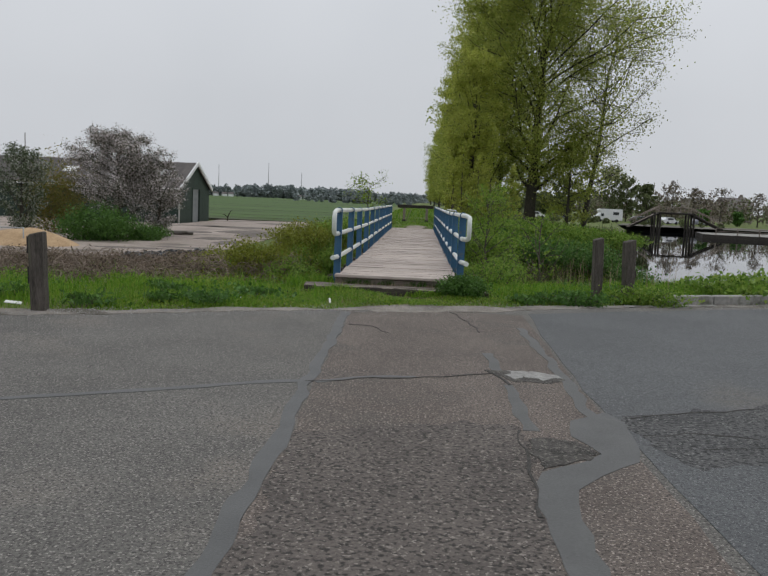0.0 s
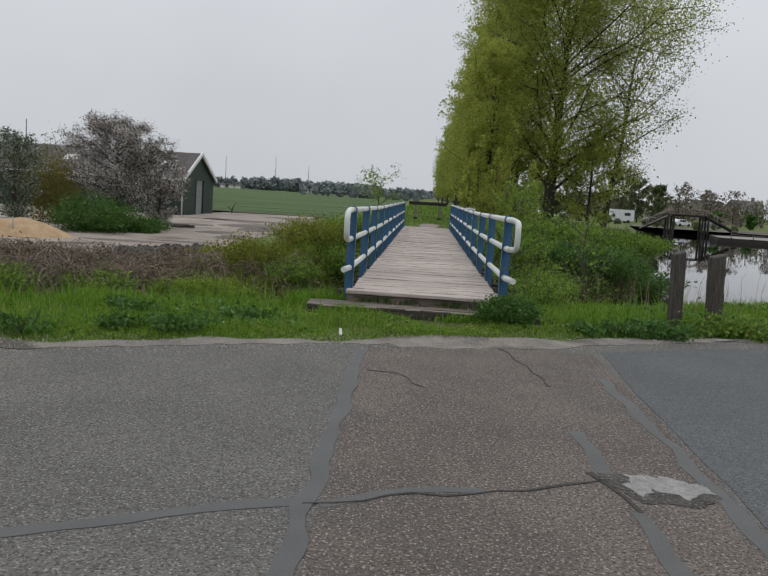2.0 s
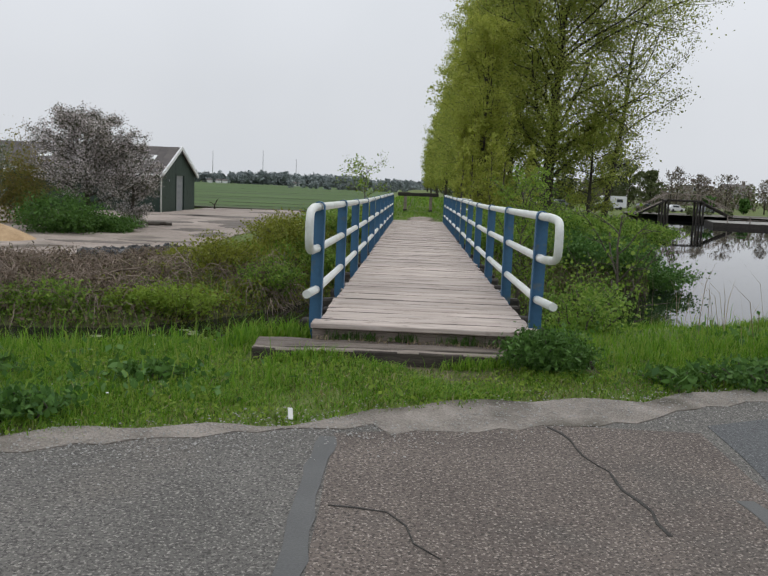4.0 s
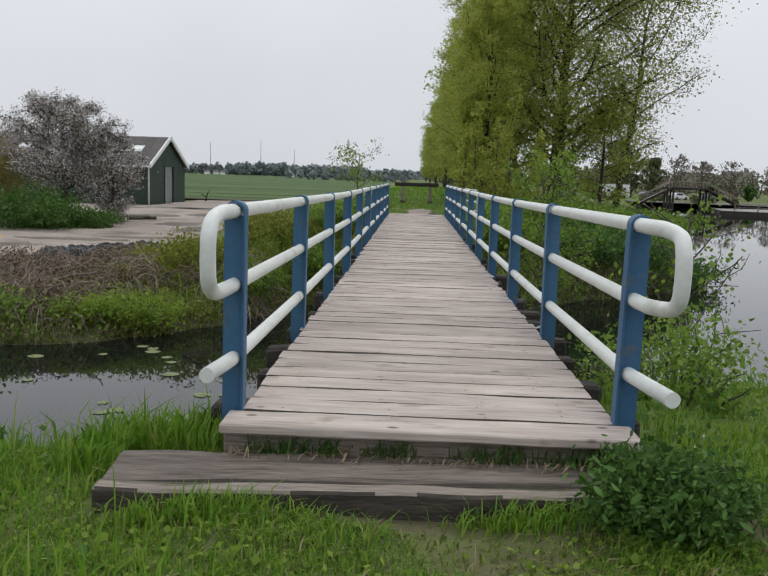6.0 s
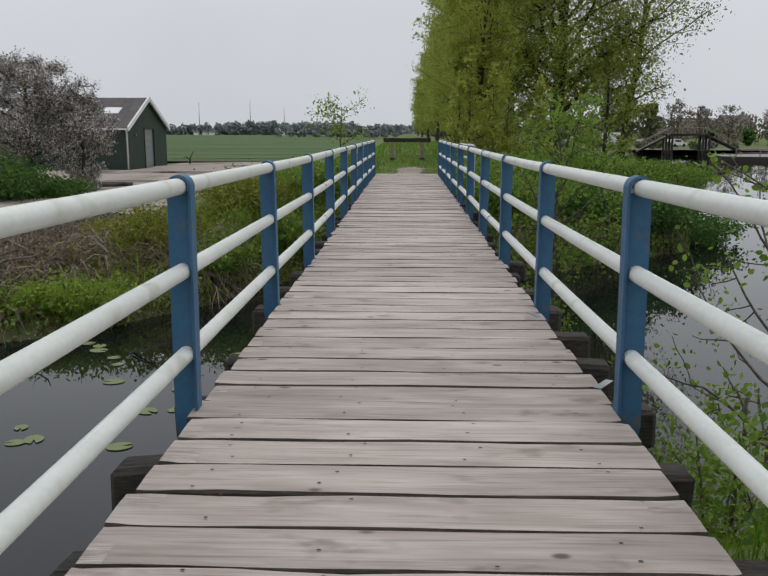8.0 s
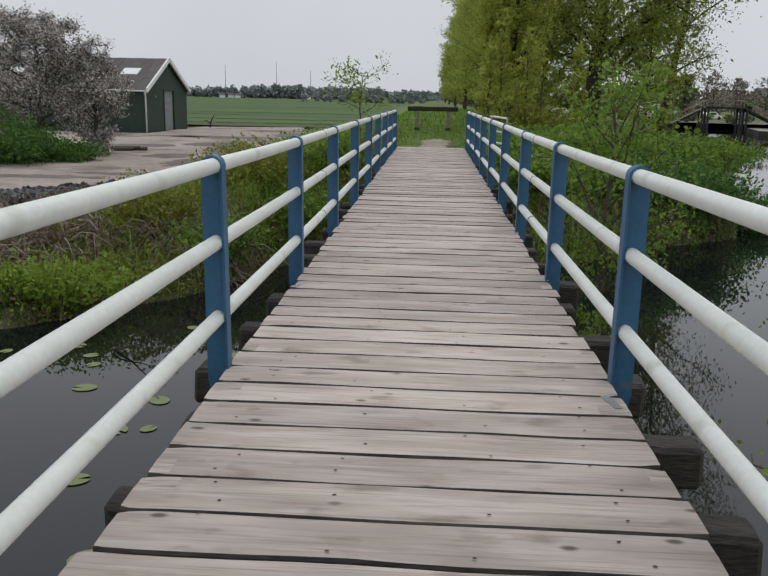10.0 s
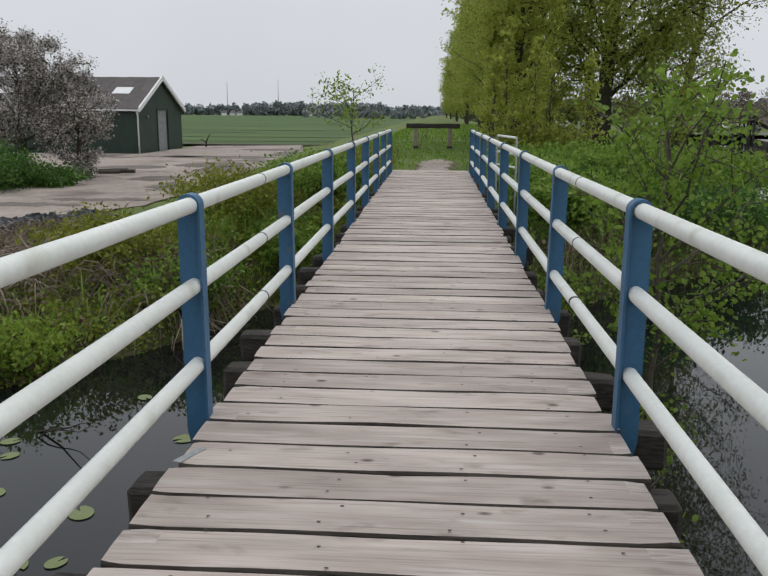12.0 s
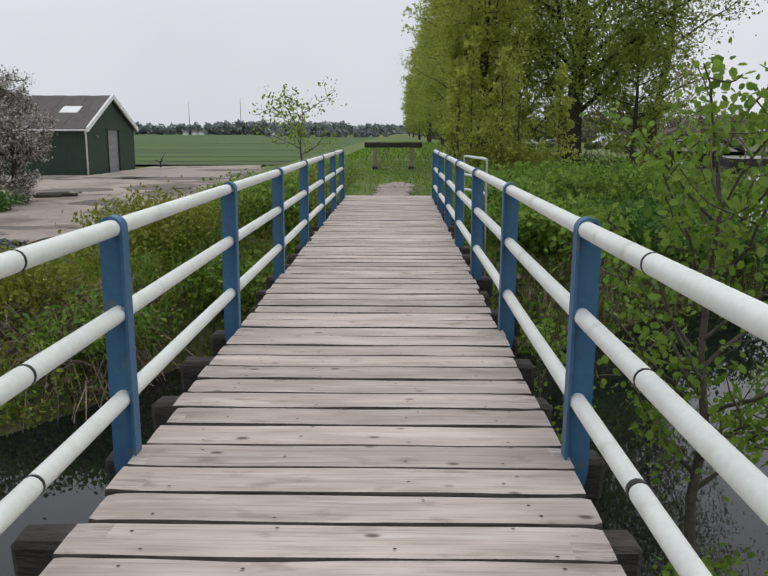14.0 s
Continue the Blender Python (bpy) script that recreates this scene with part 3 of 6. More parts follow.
def seam(pts, w, z, material, name, label, seed=0, wob=0.02):
    """A flat ragged strip along a line."""
    left, right = [], []
    fine = []
    for (x0, y0), (x1, y1) in zip(pts, pts[1:]):
        k = max(2, int(math.hypot(x1 - x0, y1 - y0) / (0.12 if w < 1 else 4)))
        fine += [(x0 + (x1 - x0) * i / k, y0 + (y1 - y0) * i / k) for i in range(k)]
    fine.append(pts[-1])
    for i, (x, y) in enumerate(fine):
        a, b = fine[max(i - 1, 0)], fine[min(i + 1, len(fine) - 1)]
        dx, dy = b[0] - a[0], b[1] - a[1]
        ln = math.hypot(dx, dy)
        q = noise.noise(Vector((x * 4, y * 4, seed)))
        o = noise.noise(Vector((x * 3, y * 3, seed + 9))) * wob * 2
        ww = w * max(0.12, 0.5 + q) if w < 0.03 else w * (0.5 + 0.25 * q)
        nx_, ny_ = -dy / ln, dx / ln
        left.append((x + nx_ * (ww + o), y + ny_ * (ww + o), z))
        right.append((x + nx_ * (o - ww), y + ny_ * (o - ww), z))
    bm = bmesh.new()
    lv, rv = [bm.verts.new(p) for p in left], [bm.verts.new(p) for p in right]
    for i in range(len(lv) - 1):
        f = bm.faces.new((rv[i], rv[i + 1], lv[i + 1], lv[i]))
    bm.normal_update()
    for f in bm.faces:
        if f.normal.z < 0:
            f.normal_flip()
    skirt(bm, 0.006)
    return solo(name, bm, material, label, "road", kind="structure")


seam([(-0.66, -2.35), (-0.66, -3.2), (-0.62, -4.5), (-0.61, -6.3), (-0.57, -7.4), (-0.57, -8.45), (-0.56, -13)], 0.10, Z_R + 0.0055, M_SEAM, "road_seam", "grey bitumen joint along the patch", 1)
seam([(1.34, -3.0), (1.38, -4.4), (1.39, -5.9), (1.36, -6.8)], 0.085, Z_R + 0.0055, M_SEAM, "road_seam", "grey bitumen joint along the patch", 2, 0.03)
sheet("road_seam", ragged([(1.48, -6.65), (1.55, -6.88), (1.53, -7.28), (1.45, -7.71), (1.17, -7.99), (1.01, -8.2), (0.95, -8.6), (0.93, -9.6), (0.80, -9.6), (0.78, -8.45), (0.86, -7.97), (1.12, -7.78), (1.26, -7.61), (1.13, -7.28), (1.19, -6.93)], 0.15, 0.03, 31), Z_R + 0.0062, M_SEAM, "smooth grey bitumen poured over the broken joint", "road")
seam([(0.85, -4.65), (0.86, -5.0), (0.88, -5.45)], 0.085, Z_R + 0.0055, M_SEAM, "road_seam", "grey bitumen joint along the patch", 3, 0.02)
seam([(0.90, -5.95), (0.905, -6.6), (0.905, -7.2)], 0.09, Z_R + 0.0055, M_SEAM, "road_seam", "grey bitumen joint along the patch", 4, 0.02)
seam([(-0.62, -6.12), (-0.93, -6.25), (-1.3, -6.48), (-2.3, -7.0), (-4.5, -8.1)], 0.09, Z_R + 0.0035, M_SEAM, "road_seam", "grey bitumen joint across the lane", 5)
seam([(-0.55, -6.16), (-0.3, -5.98), (0.0, -5.86), (0.2, -5.8)], 0.07, Z_R + 0.0052, M_SEAM, "road_seam", "grey bitumen smear along the crack", 6)
seam([(-0.60, -6.2), (-0.36, -6.05), (0.0, -5.9), (0.4, -5.75), (0.84, -5.5)], 0.012, Z_R + 0.0075, M_CRACK, "road_crack", "open crack in the asphalt", 4, 0.05)
seam([(0.62, -1.95), (0.72, -2.45), (0.80, -2.95), (0.84, -3.45)], 0.012, Z_R + 0.0075, M_CRACK, "road_crack", "open crack in the asphalt", 6, 0.05)
seam([(0.80, -5.42), (0.86, -5.60), (0.92, -5.95)], 0.022, Z_R + 0.0075, M_CRACK, "road_crack", "open crack in the asphalt", 7, 0.03)
seam([(-0.55, -3.3), (-0.3, -3.36), (-0.05, -3.75)], 0.007, Z_R + 0.0075, M_CRACK, "road_crack", "open crack in the asphalt", 8, 0.06)
seam([(0.84, -7.2), (0.84, -7.6), (0.80, -8.0), (0.79, -8.6)], 0.014, Z_R + 0.0085, M_CRACK, "road_crack", "open crack in the asphalt", 9, 0.03)
sheet("broken_edge", ragged(ragged([(0.82, -5.45), (1.0, -5.40), (1.34, -5.46), (1.40, -5.68), (1.2, -5.86), (0.97, -5.85)], 0.1, 0.09, 14), 0.025, 0.03, 15), Z_R + 0.0065, M_HOLE, "dark crumbled rim round the bared stone", "road")
sheet("road_scar", ragged([(0.98, -5.42), (1.16, -5.42), (1.33, -5.49), (1.37, -5.61), (1.22, -5.72), (1.10, -5.62), (0.98, -5.74), (0.92, -5.6)], 0.03, 0.05, 11), Z_R + 0.0095, M_STONE, "pale stone base bared by broken asphalt", "road")
sheet("pothole", ragged([(0.87, -7.40), (0.95, -7.34), (1.16, -7.38), (1.26, -7.60), (1.12, -7.75), (0.87, -7.93), (0.87, -7.68)], 0.04, 0.05, 12), Z_R + 0.0085, M_HOLE, "dark broken hole in the asphalt", "road")
for i, pts in enumerate(([(1.6, -6.75), (2.1, -6.55), (2.7, -6.3)], [(1.6, -7.2), (1.9, -7.1), (2.3, -7.2)], [(1.9, -7.45), (2.3, -7.3), (2.6, -7.4)])):
    seam(pts, 0.008, Z_R + 0.0075, M_CRACK, "road_crack", "fine crack in the asphalt", 20 + i, 0.06)

# grit along the edge of the road
gp = [(x, float(edge_y(x)) - 0.13 - 0.09 * math.sin(x * 1.3) - 0.06 * math.sin(x * 7.1) - 0.04 * math.sin(x * 17.0) - (0.18 if -0.4 < x < 1.4 else 0)) for x in np.arange(-9, 9.1, 0.15)]
gq = [(x, float(edge_y(x)) + 0.14 + 0.09 * math.sin(x * 2.9 + 1) + 0.06 * math.sin(x * 8.3) + (0.06 if -0.6 < x < 1.2 else 0)) for x in np.arange(9, -9.1, -0.15)]
bm = bmesh.new()
va = [bm.verts.new((x + 0.03 * math.sin(9 * x), y + 0.05 * math.sin(7 * x), Z_R + 0.006)) for x, y in gp]
vb = [bm.verts.new((x, y, max(Z_R + 0.012, float(height(x, y)) + 0.012))) for x, y in reversed(gq)]
for i in range(min(len(va), len(vb)) - 1):
    bm.faces.new((va[i], va[i + 1], vb[i + 1], vb[i]))
skirt(bm, 0.03)
solo("road_edge_grit", bm, M_GRAVEL, "sandy grit along the road's edge", "gravel", kind="structure")
n = 6000
px = rng.uniform(-6, 7, n)
py = edge_y(px) + rng.normal(-0.05, 0.24, n)
pebble = np.stack([px, py, np.maximum(Z_R + 0.012, height(px, py) + 0.01)], 1)
sz = rng.uniform(0.003, 0.009, n)[:, None]
oct_ = np.array([[1, 0, 0], [0, 1, 0], [-1, 0, 0], [0, -1, 0], [0, 0, 0.8]])
cloud_v = pebble[:, None] + oct_[None] * sz[:, None] * (0.7 + 0.6 * rng.random((n, 5, 1)))
tagged(cloud("grit_stones", cloud_v, [(0, 1, 4), (1, 2, 4), (2, 3, 4), (3, 0, 4)], M_STONE), "small pale stones on the road's edge", "gravel", kind="stuff")

# yard and field on the polder level
sheet("farm_yard", ragged([(-60, 20), (-19, 22.5), (-14.5, 24.5), (-11.6, 29), (-10.6, 34), (-10.9, 48), (-11.2, 74), (-14, 90), (-24, 86), (-24, 69.5), (-60, 69.5)], 1.2, 0.35, 8), -2.06, M_YARD, "pale dirt farm yard with tyre tracks", "yard")
M_MUD = mat("damp_mud", (0.10, 0.082, 0.07), (0.19, 0.162, 0.142), 0.8, 0.9, 0.5, fine=10)
for i, (cx, cy, rx, ry) in enumerate(((-16.2, 65.6, 4.5, 2.0), (-14.6, 79, 3.5, 2.0), (-12.6, 52, 1.6, 3.2), (-14.5, 56, 2.4, 2.2), (-12.2, 41, 1.0, 2.4), (-18.5, 53.5, 2.0, 1.6), (-14.2, 45, 1.3, 1.8), (-20.5, 66, 2.6, 0.9), (-12.0, 72, 1.6, 4.0), (-15.5, 32.5, 2.6, 0.6), (-13.2, 34.5, 2.2, 0.5))):
    sheet("mud_patch", ragged([(cx + rx * math.cos(a), cy + ry * math.sin(a)) for a in np.linspace(0, 2 * math.pi, 13)[:-1]], 0.35, 0.55, 40 + i), -2.052, M_MUD, "dark damp mud in the yard's tyre tracks", "mud")
sheet("field", ragged([(-8, 92), (-30, 92), (-420, 86), (-900, 700), (-900, 1250), (-22, 1250), (-10, 160)], 30, 1.0, 9), -2.1, M_FIELD, "flat green crop field", "field")
for i, (y0, y1, w, xa, xb) in enumerate(((102, 98, 1.5, -9, -75), (119, 110, 2.6, -9, -240), (142, 134, 1.1, -30, -150), (163, 150, 3.2, -11, -260), (205, 190, 1.8, -40, -300), (250, 226, 4.6, -14, -340), (345, 322, 4.0, -16, -420), (520, 500, 7.0, -18, -500))):
    seam([(xa, y0), ((xa + xb) / 2, (y0 + y1) / 2 + 1.5), (xb, y1)], w, -2.06 + 0.004 * i, M_FURROW, "field_furrow", "dark wet furrow across the field", i, 0.5)
seam([(-30, 91.2), (-22, 90.6), (-15, 90.4), (-9.5, 91.5)], 1.7, -2.03, M_RIDGE, "soil_ridge", "dark dug soil along the field's edge", 12, 0.25)


# ---- footbridge ----
AX = -0.115                      # centre line of the deck
HALF = 0.882
BAY = 2.2
POSTS = 11
Y_END = 22.95
sag = lambda y: 0.05 * max(0.0, 1 - y / 6)


def plank_mesh(seed, w=0.2265, half=HALF):
    """A weathered board, 5 cm thick, with uneven ends and nail heads."""
    r = random.Random(seed)
    bm = bmesh.new()
    n = 14
    rows = []
    w -= r.choice((0, 0, 0.002, 0.005, 0.008))
    chip, deep = r.randrange(3, 14), r.choice((0, 0, 0.008, 0.014))
    la, lb = half + r.uniform(-0.012, 0.02), half + r.uniform(-0.012, 0.02)
    cuts = [0, 0.03, 0.07, 0.13] + [0.13 + (la + lb - 0.26) * k / 10 for k in range(1, 10)] + [la + lb - 0.13, la + lb - 0.07, la + lb - 0.03, la + lb]
    n = len(cuts) - 1
    rot = {r.choice((0, n - 1)): r.choice((2, 3)) for _ in range(seed % 3)}
    for i in range(n + 1):
        x = -la + cuts[i]
        wob = 0.0025 * math.sin(i * 1.3 + seed) + r.uniform(-0.0012, 0.0012)
        wob2 = 0.0025 * math.sin(i * 0.9 + seed * 2) + r.uniform(-0.0012, 0.0012)
        chew = r.uniform(0, 0.016) if i in (0, n) else r.uniform(0, 0.006) if i in (1, n - 1) else 0
        z = 0.0015 * math.sin(i * 0.7 + seed * 3)
        y0, y1 = -w / 2 + wob + chew + deep * max(0, 1 - abs(i - chip) / 2), w / 2 + wob2 - chew
        prof = [(y0, -0.05), (y0, z - 0.012), (y0 + 0.006, z - 0.002), (0, z + 0.0015), (y1 - 0.006, z - 0.002), (y1, z - 0.012), (y1, -0.05)]
        rows.append([bm.verts.new((x, py, pz)) for py, pz in prof])
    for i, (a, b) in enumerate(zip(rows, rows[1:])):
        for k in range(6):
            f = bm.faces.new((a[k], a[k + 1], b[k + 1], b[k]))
            # sides and chamfers take the dark colour that paints in the gaps' shade
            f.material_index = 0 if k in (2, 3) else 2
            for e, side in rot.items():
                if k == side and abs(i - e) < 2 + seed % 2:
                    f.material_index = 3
    bm.faces.new(rows[0])
    bm.faces.new(list(reversed(rows[-1])))
    for x in (-0.66, -0.24, 0.22, 0.64):
        for y in (-0.06, 0.06):
            cx, cy = x + r.uniform(-0.06, 0.06), y + r.uniform(-0.04, 0.04)
            if r.random() < 0.3:
                continue
            ring = [bm.verts.new((cx + 0.0075 * math.cos(a), cy + 0.005 * math.sin(a), 0.0042)) for a in [k * math.pi / 3 for k in range(6)]]
            bm.faces.new(ring).material_index = 1
    bmesh.ops.recalc_face_normals(bm, faces=[f for f in bm.faces if f.material_index != 1])
    me = bpy.data.meshes.new("plank")
    bm.to_mesh(me)
    bm.free()
    me.materials.append(M_PLANK)
    me.materials.append(M_NAIL)
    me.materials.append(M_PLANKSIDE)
    me.materials.append(M_ROT)
    return me


bridge = thing("footbridge", (AX, 0.1, 0), "wooden footbridge deck of grey weathered planks on dark beams", "footbridge")
for i in range(32):
    y = 0.45 + i * (Y_END - 0.6) / 31.0
    bm = bmesh.new()
    box(bm, -HALF - random.uniform(0.05, 0.24), HALF + random.uniform(0.10, 0.24), -0.08, 0.08, -0.24, -0.056, 0.02)
    bmesh.ops.subdivide_edges(bm, edges=[e for e in bm.edges if e.calc_length() > 1], cuts=14)
    rough_up(bm, 0.022, i)
    o = part("cross_beam", bm, M_BEAM, bridge)
    o.location = (random.uniform(-0.04, 0.04), y - 0.1, sag(y))
# Unseen under the deck; widened to block light and keep the plank gaps dark.
for s in (-1, 0, 1):
    bm = bmesh.new()
    box(bm, s * 0.55 - 0.22, s * 0.55 + 0.22, 0.2, Y_END - 0.2, -0.55, -0.275, 0.01)
    part("girder", bm, M_BEAM, bridge)
for y in (6.6, 11.5, 16.4):
    for s in (-1, 1):
        bm = bmesh.new()
        tube(bm, [(s * 0.7, y, -3.6), (s * 0.7, y, -0.48)], 0.13, 10)
        part("pile", bm, M_BEAM, bridge)
    bm = bmesh.new()
    box(bm, -1.0, 1.0, y - 0.11, y + 0.11, -0.72, -0.482, 0.01)
    part("pile_cap", bm, M_BEAM, bridge)
bm = bmesh.new()
box(bm, -HALF - 0.045, HALF + 0.06, -0.135, -0.08, -0.24, -0.052, 0.008)
rough_up(bm, 0.006, 3)
part("front_beam", bm, M_GREYWOOD, bridge, "split grey beam under the first plank").location = (0, -0.02, 0.045)


# ---- railings ----
R_T = 0.034


def post_mesh(s):
    """Flat steel strip that folds over the handrail, with a web plate behind it. u runs outwards."""
    bm = bmesh.new()
    zt = 0.935
    ro, ri = R_T + 0.014, R_T + 0.003
    cu = 0.05
    outer = [(cu - ro, -0.13), (cu - ro, zt)] + [(cu - ro * math.cos(a), zt + ro * math.sin(a)) for a in np.linspace(0.2, math.pi, 11)] + [(cu + ro, zt - 0.02)]
    inner = [(cu - ri, -0.13), (cu - ri, zt)] + [(cu - ri * math.cos(a), zt + ri * math.sin(a)) for a in np.linspace(0.2, math.pi, 11)] + [(cu + ri, zt - 0.02)]
    w = 0.036
    A = [[bm.verts.new((s * u, y, z)) for y in (-w, w)] for u, z in outer]
    B = [[bm.verts.new((s * u, y, z)) for y in (-w, w)] for u, z in inner]
    for i in range(len(A) - 1):
        bm.faces.new((A[i][0], A[i][1], A[i + 1][1], A[i + 1][0]))
        bm.faces.new((B[i][1], B[i][0], B[i + 1][0], B[i + 1][1]))
        bm.faces.new((A[i][0], A[i + 1][0], B[i + 1][0], B[i][0]))
        bm.faces.new((A[i][1], B[i][1], B[i + 1][1], A[i + 1][1]))
    for q in (0, -1):
        bm.faces.new((A[q][0], A[q][1], B[q][1], B[q][0]))
    prof = [(cu - ri - 0.004, -0.10), (cu - ri - 0.004, zt - 0.02), (cu + 0.055, zt - 0.02), (cu + 0.058, -0.06), (cu + 0.03, -0.20), (cu + 0.0, -0.20)]
    t = 0.007
    a = [bm.verts.new((s * u, -t, z)) for u, z in prof]
    b = [bm.verts.new((s * u, t, z)) for u, z in prof]
    bm.faces.new(a)
    bm.faces.new(list(reversed(b)))
    for i in range(len(prof)):
        j = (i + 1) % len(prof)
        bm.faces.new((a[i], b[i], b[j], a[j]))
    for z in (-0.04, -0.09):
        for y in (-0.02, 0.02):
            tube(bm, [(s * (cu - ro - 0.008), y, z), (s * (cu - ro + 0.002), y, z)], 0.007, 6)
    bmesh.ops.recalc_face_normals(bm, faces=bm.faces[:])
    me = bpy.data.meshes.new("post")
    bm.to_mesh(me)
    bm.free()
    me.materials.append(M_BLUE)
    return me


def railing(s):
    x0 = AX + s * (HALF - 0.008)
    rail = thing("bridge_railing", (x0, 0, 0), "blue steel bridge railing with three white tubes", "railing", "bridge railings")
    me = post_mesh(s)
    u = s * 0.05
    for i in range(POSTS):
        o = new("post", me)
        o.parent = rail
        y = 0.15 + BAY * i
        o.location = (random.uniform(-0.004, 0.004), y, sag(y))
        o.rotation_euler = (random.uniform(-0.008, 0.008), random.uniform(-0.012, 0.012), 0)
        tagged(o, "blue painted steel post")
    ys = [0.15] + [0.15 + BAY * k * 0.5 for k in range(1, 2 * POSTS - 2)] + [0.15 + BAY * (POSTS - 1)]
    zt, zm, zl = 0.935, 0.59, 0.24
    far = ys[-1]
    fl = 0.085 if s > 0 else -0.022
    # top and middle tube are one bar, bent round at the near end
    loop = [(u + s * 0.01, -0.02, zt + sag(0)), (u + fl * 0.5, -0.12, zt + sag(0) - 0.004), (u + fl, -0.20, zt + sag(0) - 0.03), (u + fl, -0.255, zt + sag(0) - 0.085), (u + fl, -0.27, zt + sag(0) - 0.15), (u + fl, -0.265, zm + sag(0) + 0.09), (u + fl, -0.23, zm + sag(0) + 0.035), (u + fl * 0.8, -0.17, zm + sag(0) + 0.005), (u + s * 0.01, -0.04, zm + sag(0))]
    knots = [Vector((u, 0.15, zt + sag(0)))] + [Vector(q) for q in loop] + [Vector((u, 0.15, zm + sag(0)))]
    loop = []
    for i in range(1, len(knots) - 2):
        p0, p1, p2, p3 = knots[i - 1 : i + 3]
        for k in range(4):
            t = k / 4
            loop.append(0.5 * ((2 * p1) + (p2 - p0) * t + (2 * p0 - 5 * p1 + 4 * p2 - p3) * t * t + (3 * p1 - p0 - 3 * p2 + p3) * t ** 3))
    loop.append(knots[-2])
    wave = lambda y: 0.004 * math.sin(y * 1.1 + s)
    bm = bmesh.new()
    tube(bm, [(u + wave(y), y, zt + sag(y)) for y in reversed(ys)] + loop + [(u + wave(y), y, zm + sag(y)) for y in ys], R_T, 14)
    part("looped_rail", bm, M_WHITE, rail, "white painted tube, looped at its end")
    bm = bmesh.new()
    tube(bm, [(u + (0.065 if s > 0 else -0.035), -0.33 if s > 0 else -0.235, zl + sag(0) + 0.005)] + [(u + wave(y), y, zl + sag(y)) for y in ys], R_T, 14)
    part("lower_rail", bm, M_WHITE, rail, "white painted lower tube with a flat end cap")
    for z, w in ((zt, 0.006), (zm, 0.007), (zl, 0.007 if s < 0 else 0.016)):
        for yy in (8.1,):
            bm = bmesh.new()
            tube(bm, [(u + wave(yy), yy - w, z), (u + wave(yy), yy + w, z)], R_T + 0.0015, 14)
            part("joint_ring", bm, M_BLACK, rail, "dark open joint in the tube")
    return rail


railing(-1)
railing(1)

# white tube frame beside the far end
stub = thing("tube_barrier", (1.42, 20.2, -0.1), "short white tube barrier beside the bridge end", "barrier")
for z, y in ((0.98, 0), (0.66, 0), (0.40, 0)):
    bm = bmesh.new()
    tube(bm, [(-0.17, 0.25, z), (-0.12, 0.2, z + 0.0), (0.13, -0.35, z - 0.02), (0.16, -0.42, z - 0.04)], 0.024, 8)
    part("tube_rail", bm, M_WHITE, stub)
for x, y in ((-0.17, 0.25), (0.16, -0.42)):
    bm = bmesh.new()
    tube(bm, [(x, y, -1.6), (x, y, 0.97)], 0.018, 8)
    part("tube_post", bm, M_DOOR, stub)

# timber step before the deck
step = thing("timber_step", (-0.1, -0.27, -0.085), "low grey timber step with a splintered end", "step")
for nm, y0, y1, z1, sd in (("tread", -0.12, 0.23, -0.004, 5), ("edge_beam", -0.235, -0.128, 0.0, 6)):
    bm = bmesh.new()
    box(bm, -1.36, 1.3, y0, y1, -0.22, z1, 0.012)
    bmesh.ops.subdivide_edges(bm, edges=[e for e in bm.edges if e.calc_length() > 1], cuts=30)
    rough_up(bm, 0.012, sd)
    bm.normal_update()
    # front faces get the dark edge colour, which paints in their shade and damp
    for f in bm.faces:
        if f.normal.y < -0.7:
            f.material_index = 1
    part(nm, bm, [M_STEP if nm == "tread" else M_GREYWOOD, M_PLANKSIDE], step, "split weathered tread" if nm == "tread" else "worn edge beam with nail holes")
step.rotation_euler = (0, 0.006, 0.085)

# ---- posts and kerb along the verge ----


def bollard(x, y, h, w, tilt, yaw, label, base=-0.2):
    bm = bmesh.new()
    vs = box(bm, -w / 2, w / 2, -w / 2, w / 2, -0.3, h, 0.012)
    bmesh.ops.subdivide_edges(bm, edges=[e for e in bm.edges if e.calc_length() > 0.3], cuts=6)
    for v in bm.verts:
        if v.co.z > h - 0.03:
            v.co.z += 0.03 * (v.co.x / w) - 0.012
    rough_up(bm, 0.008, x)
    o = solo("bollard", bm, M_POSTWOOD, label, "bollard", "verge bollards", loc=(x, y, base))
    o.rotation_euler = (radians(tilt), radians(-2.0), radians(yaw))
    return o


bollard(2.85, 0.10, 0.90, 0.135, 1.0, 8, "dark weathered wooden bollard in the grass", -0.16)
twin = bollard(3.33, 0.18, 0.89, 0.15, -0.5, 18, "dark weathered wooden bollard beside its twin", -0.16)
for z in (0.32, 0.62):
    bm = bmesh.new()
    box(bm, 0.078, 0.125, -0.02, 0.02, z, z + 0.11, 0.008)
    part("bracket", bm, M_NAIL, twin, "rusty iron bracket")
post = bollard(-3.95, -3.38, 0.87, 0.155, -1.0, 6, "dark wooden bollard with two iron brackets", -0.2)
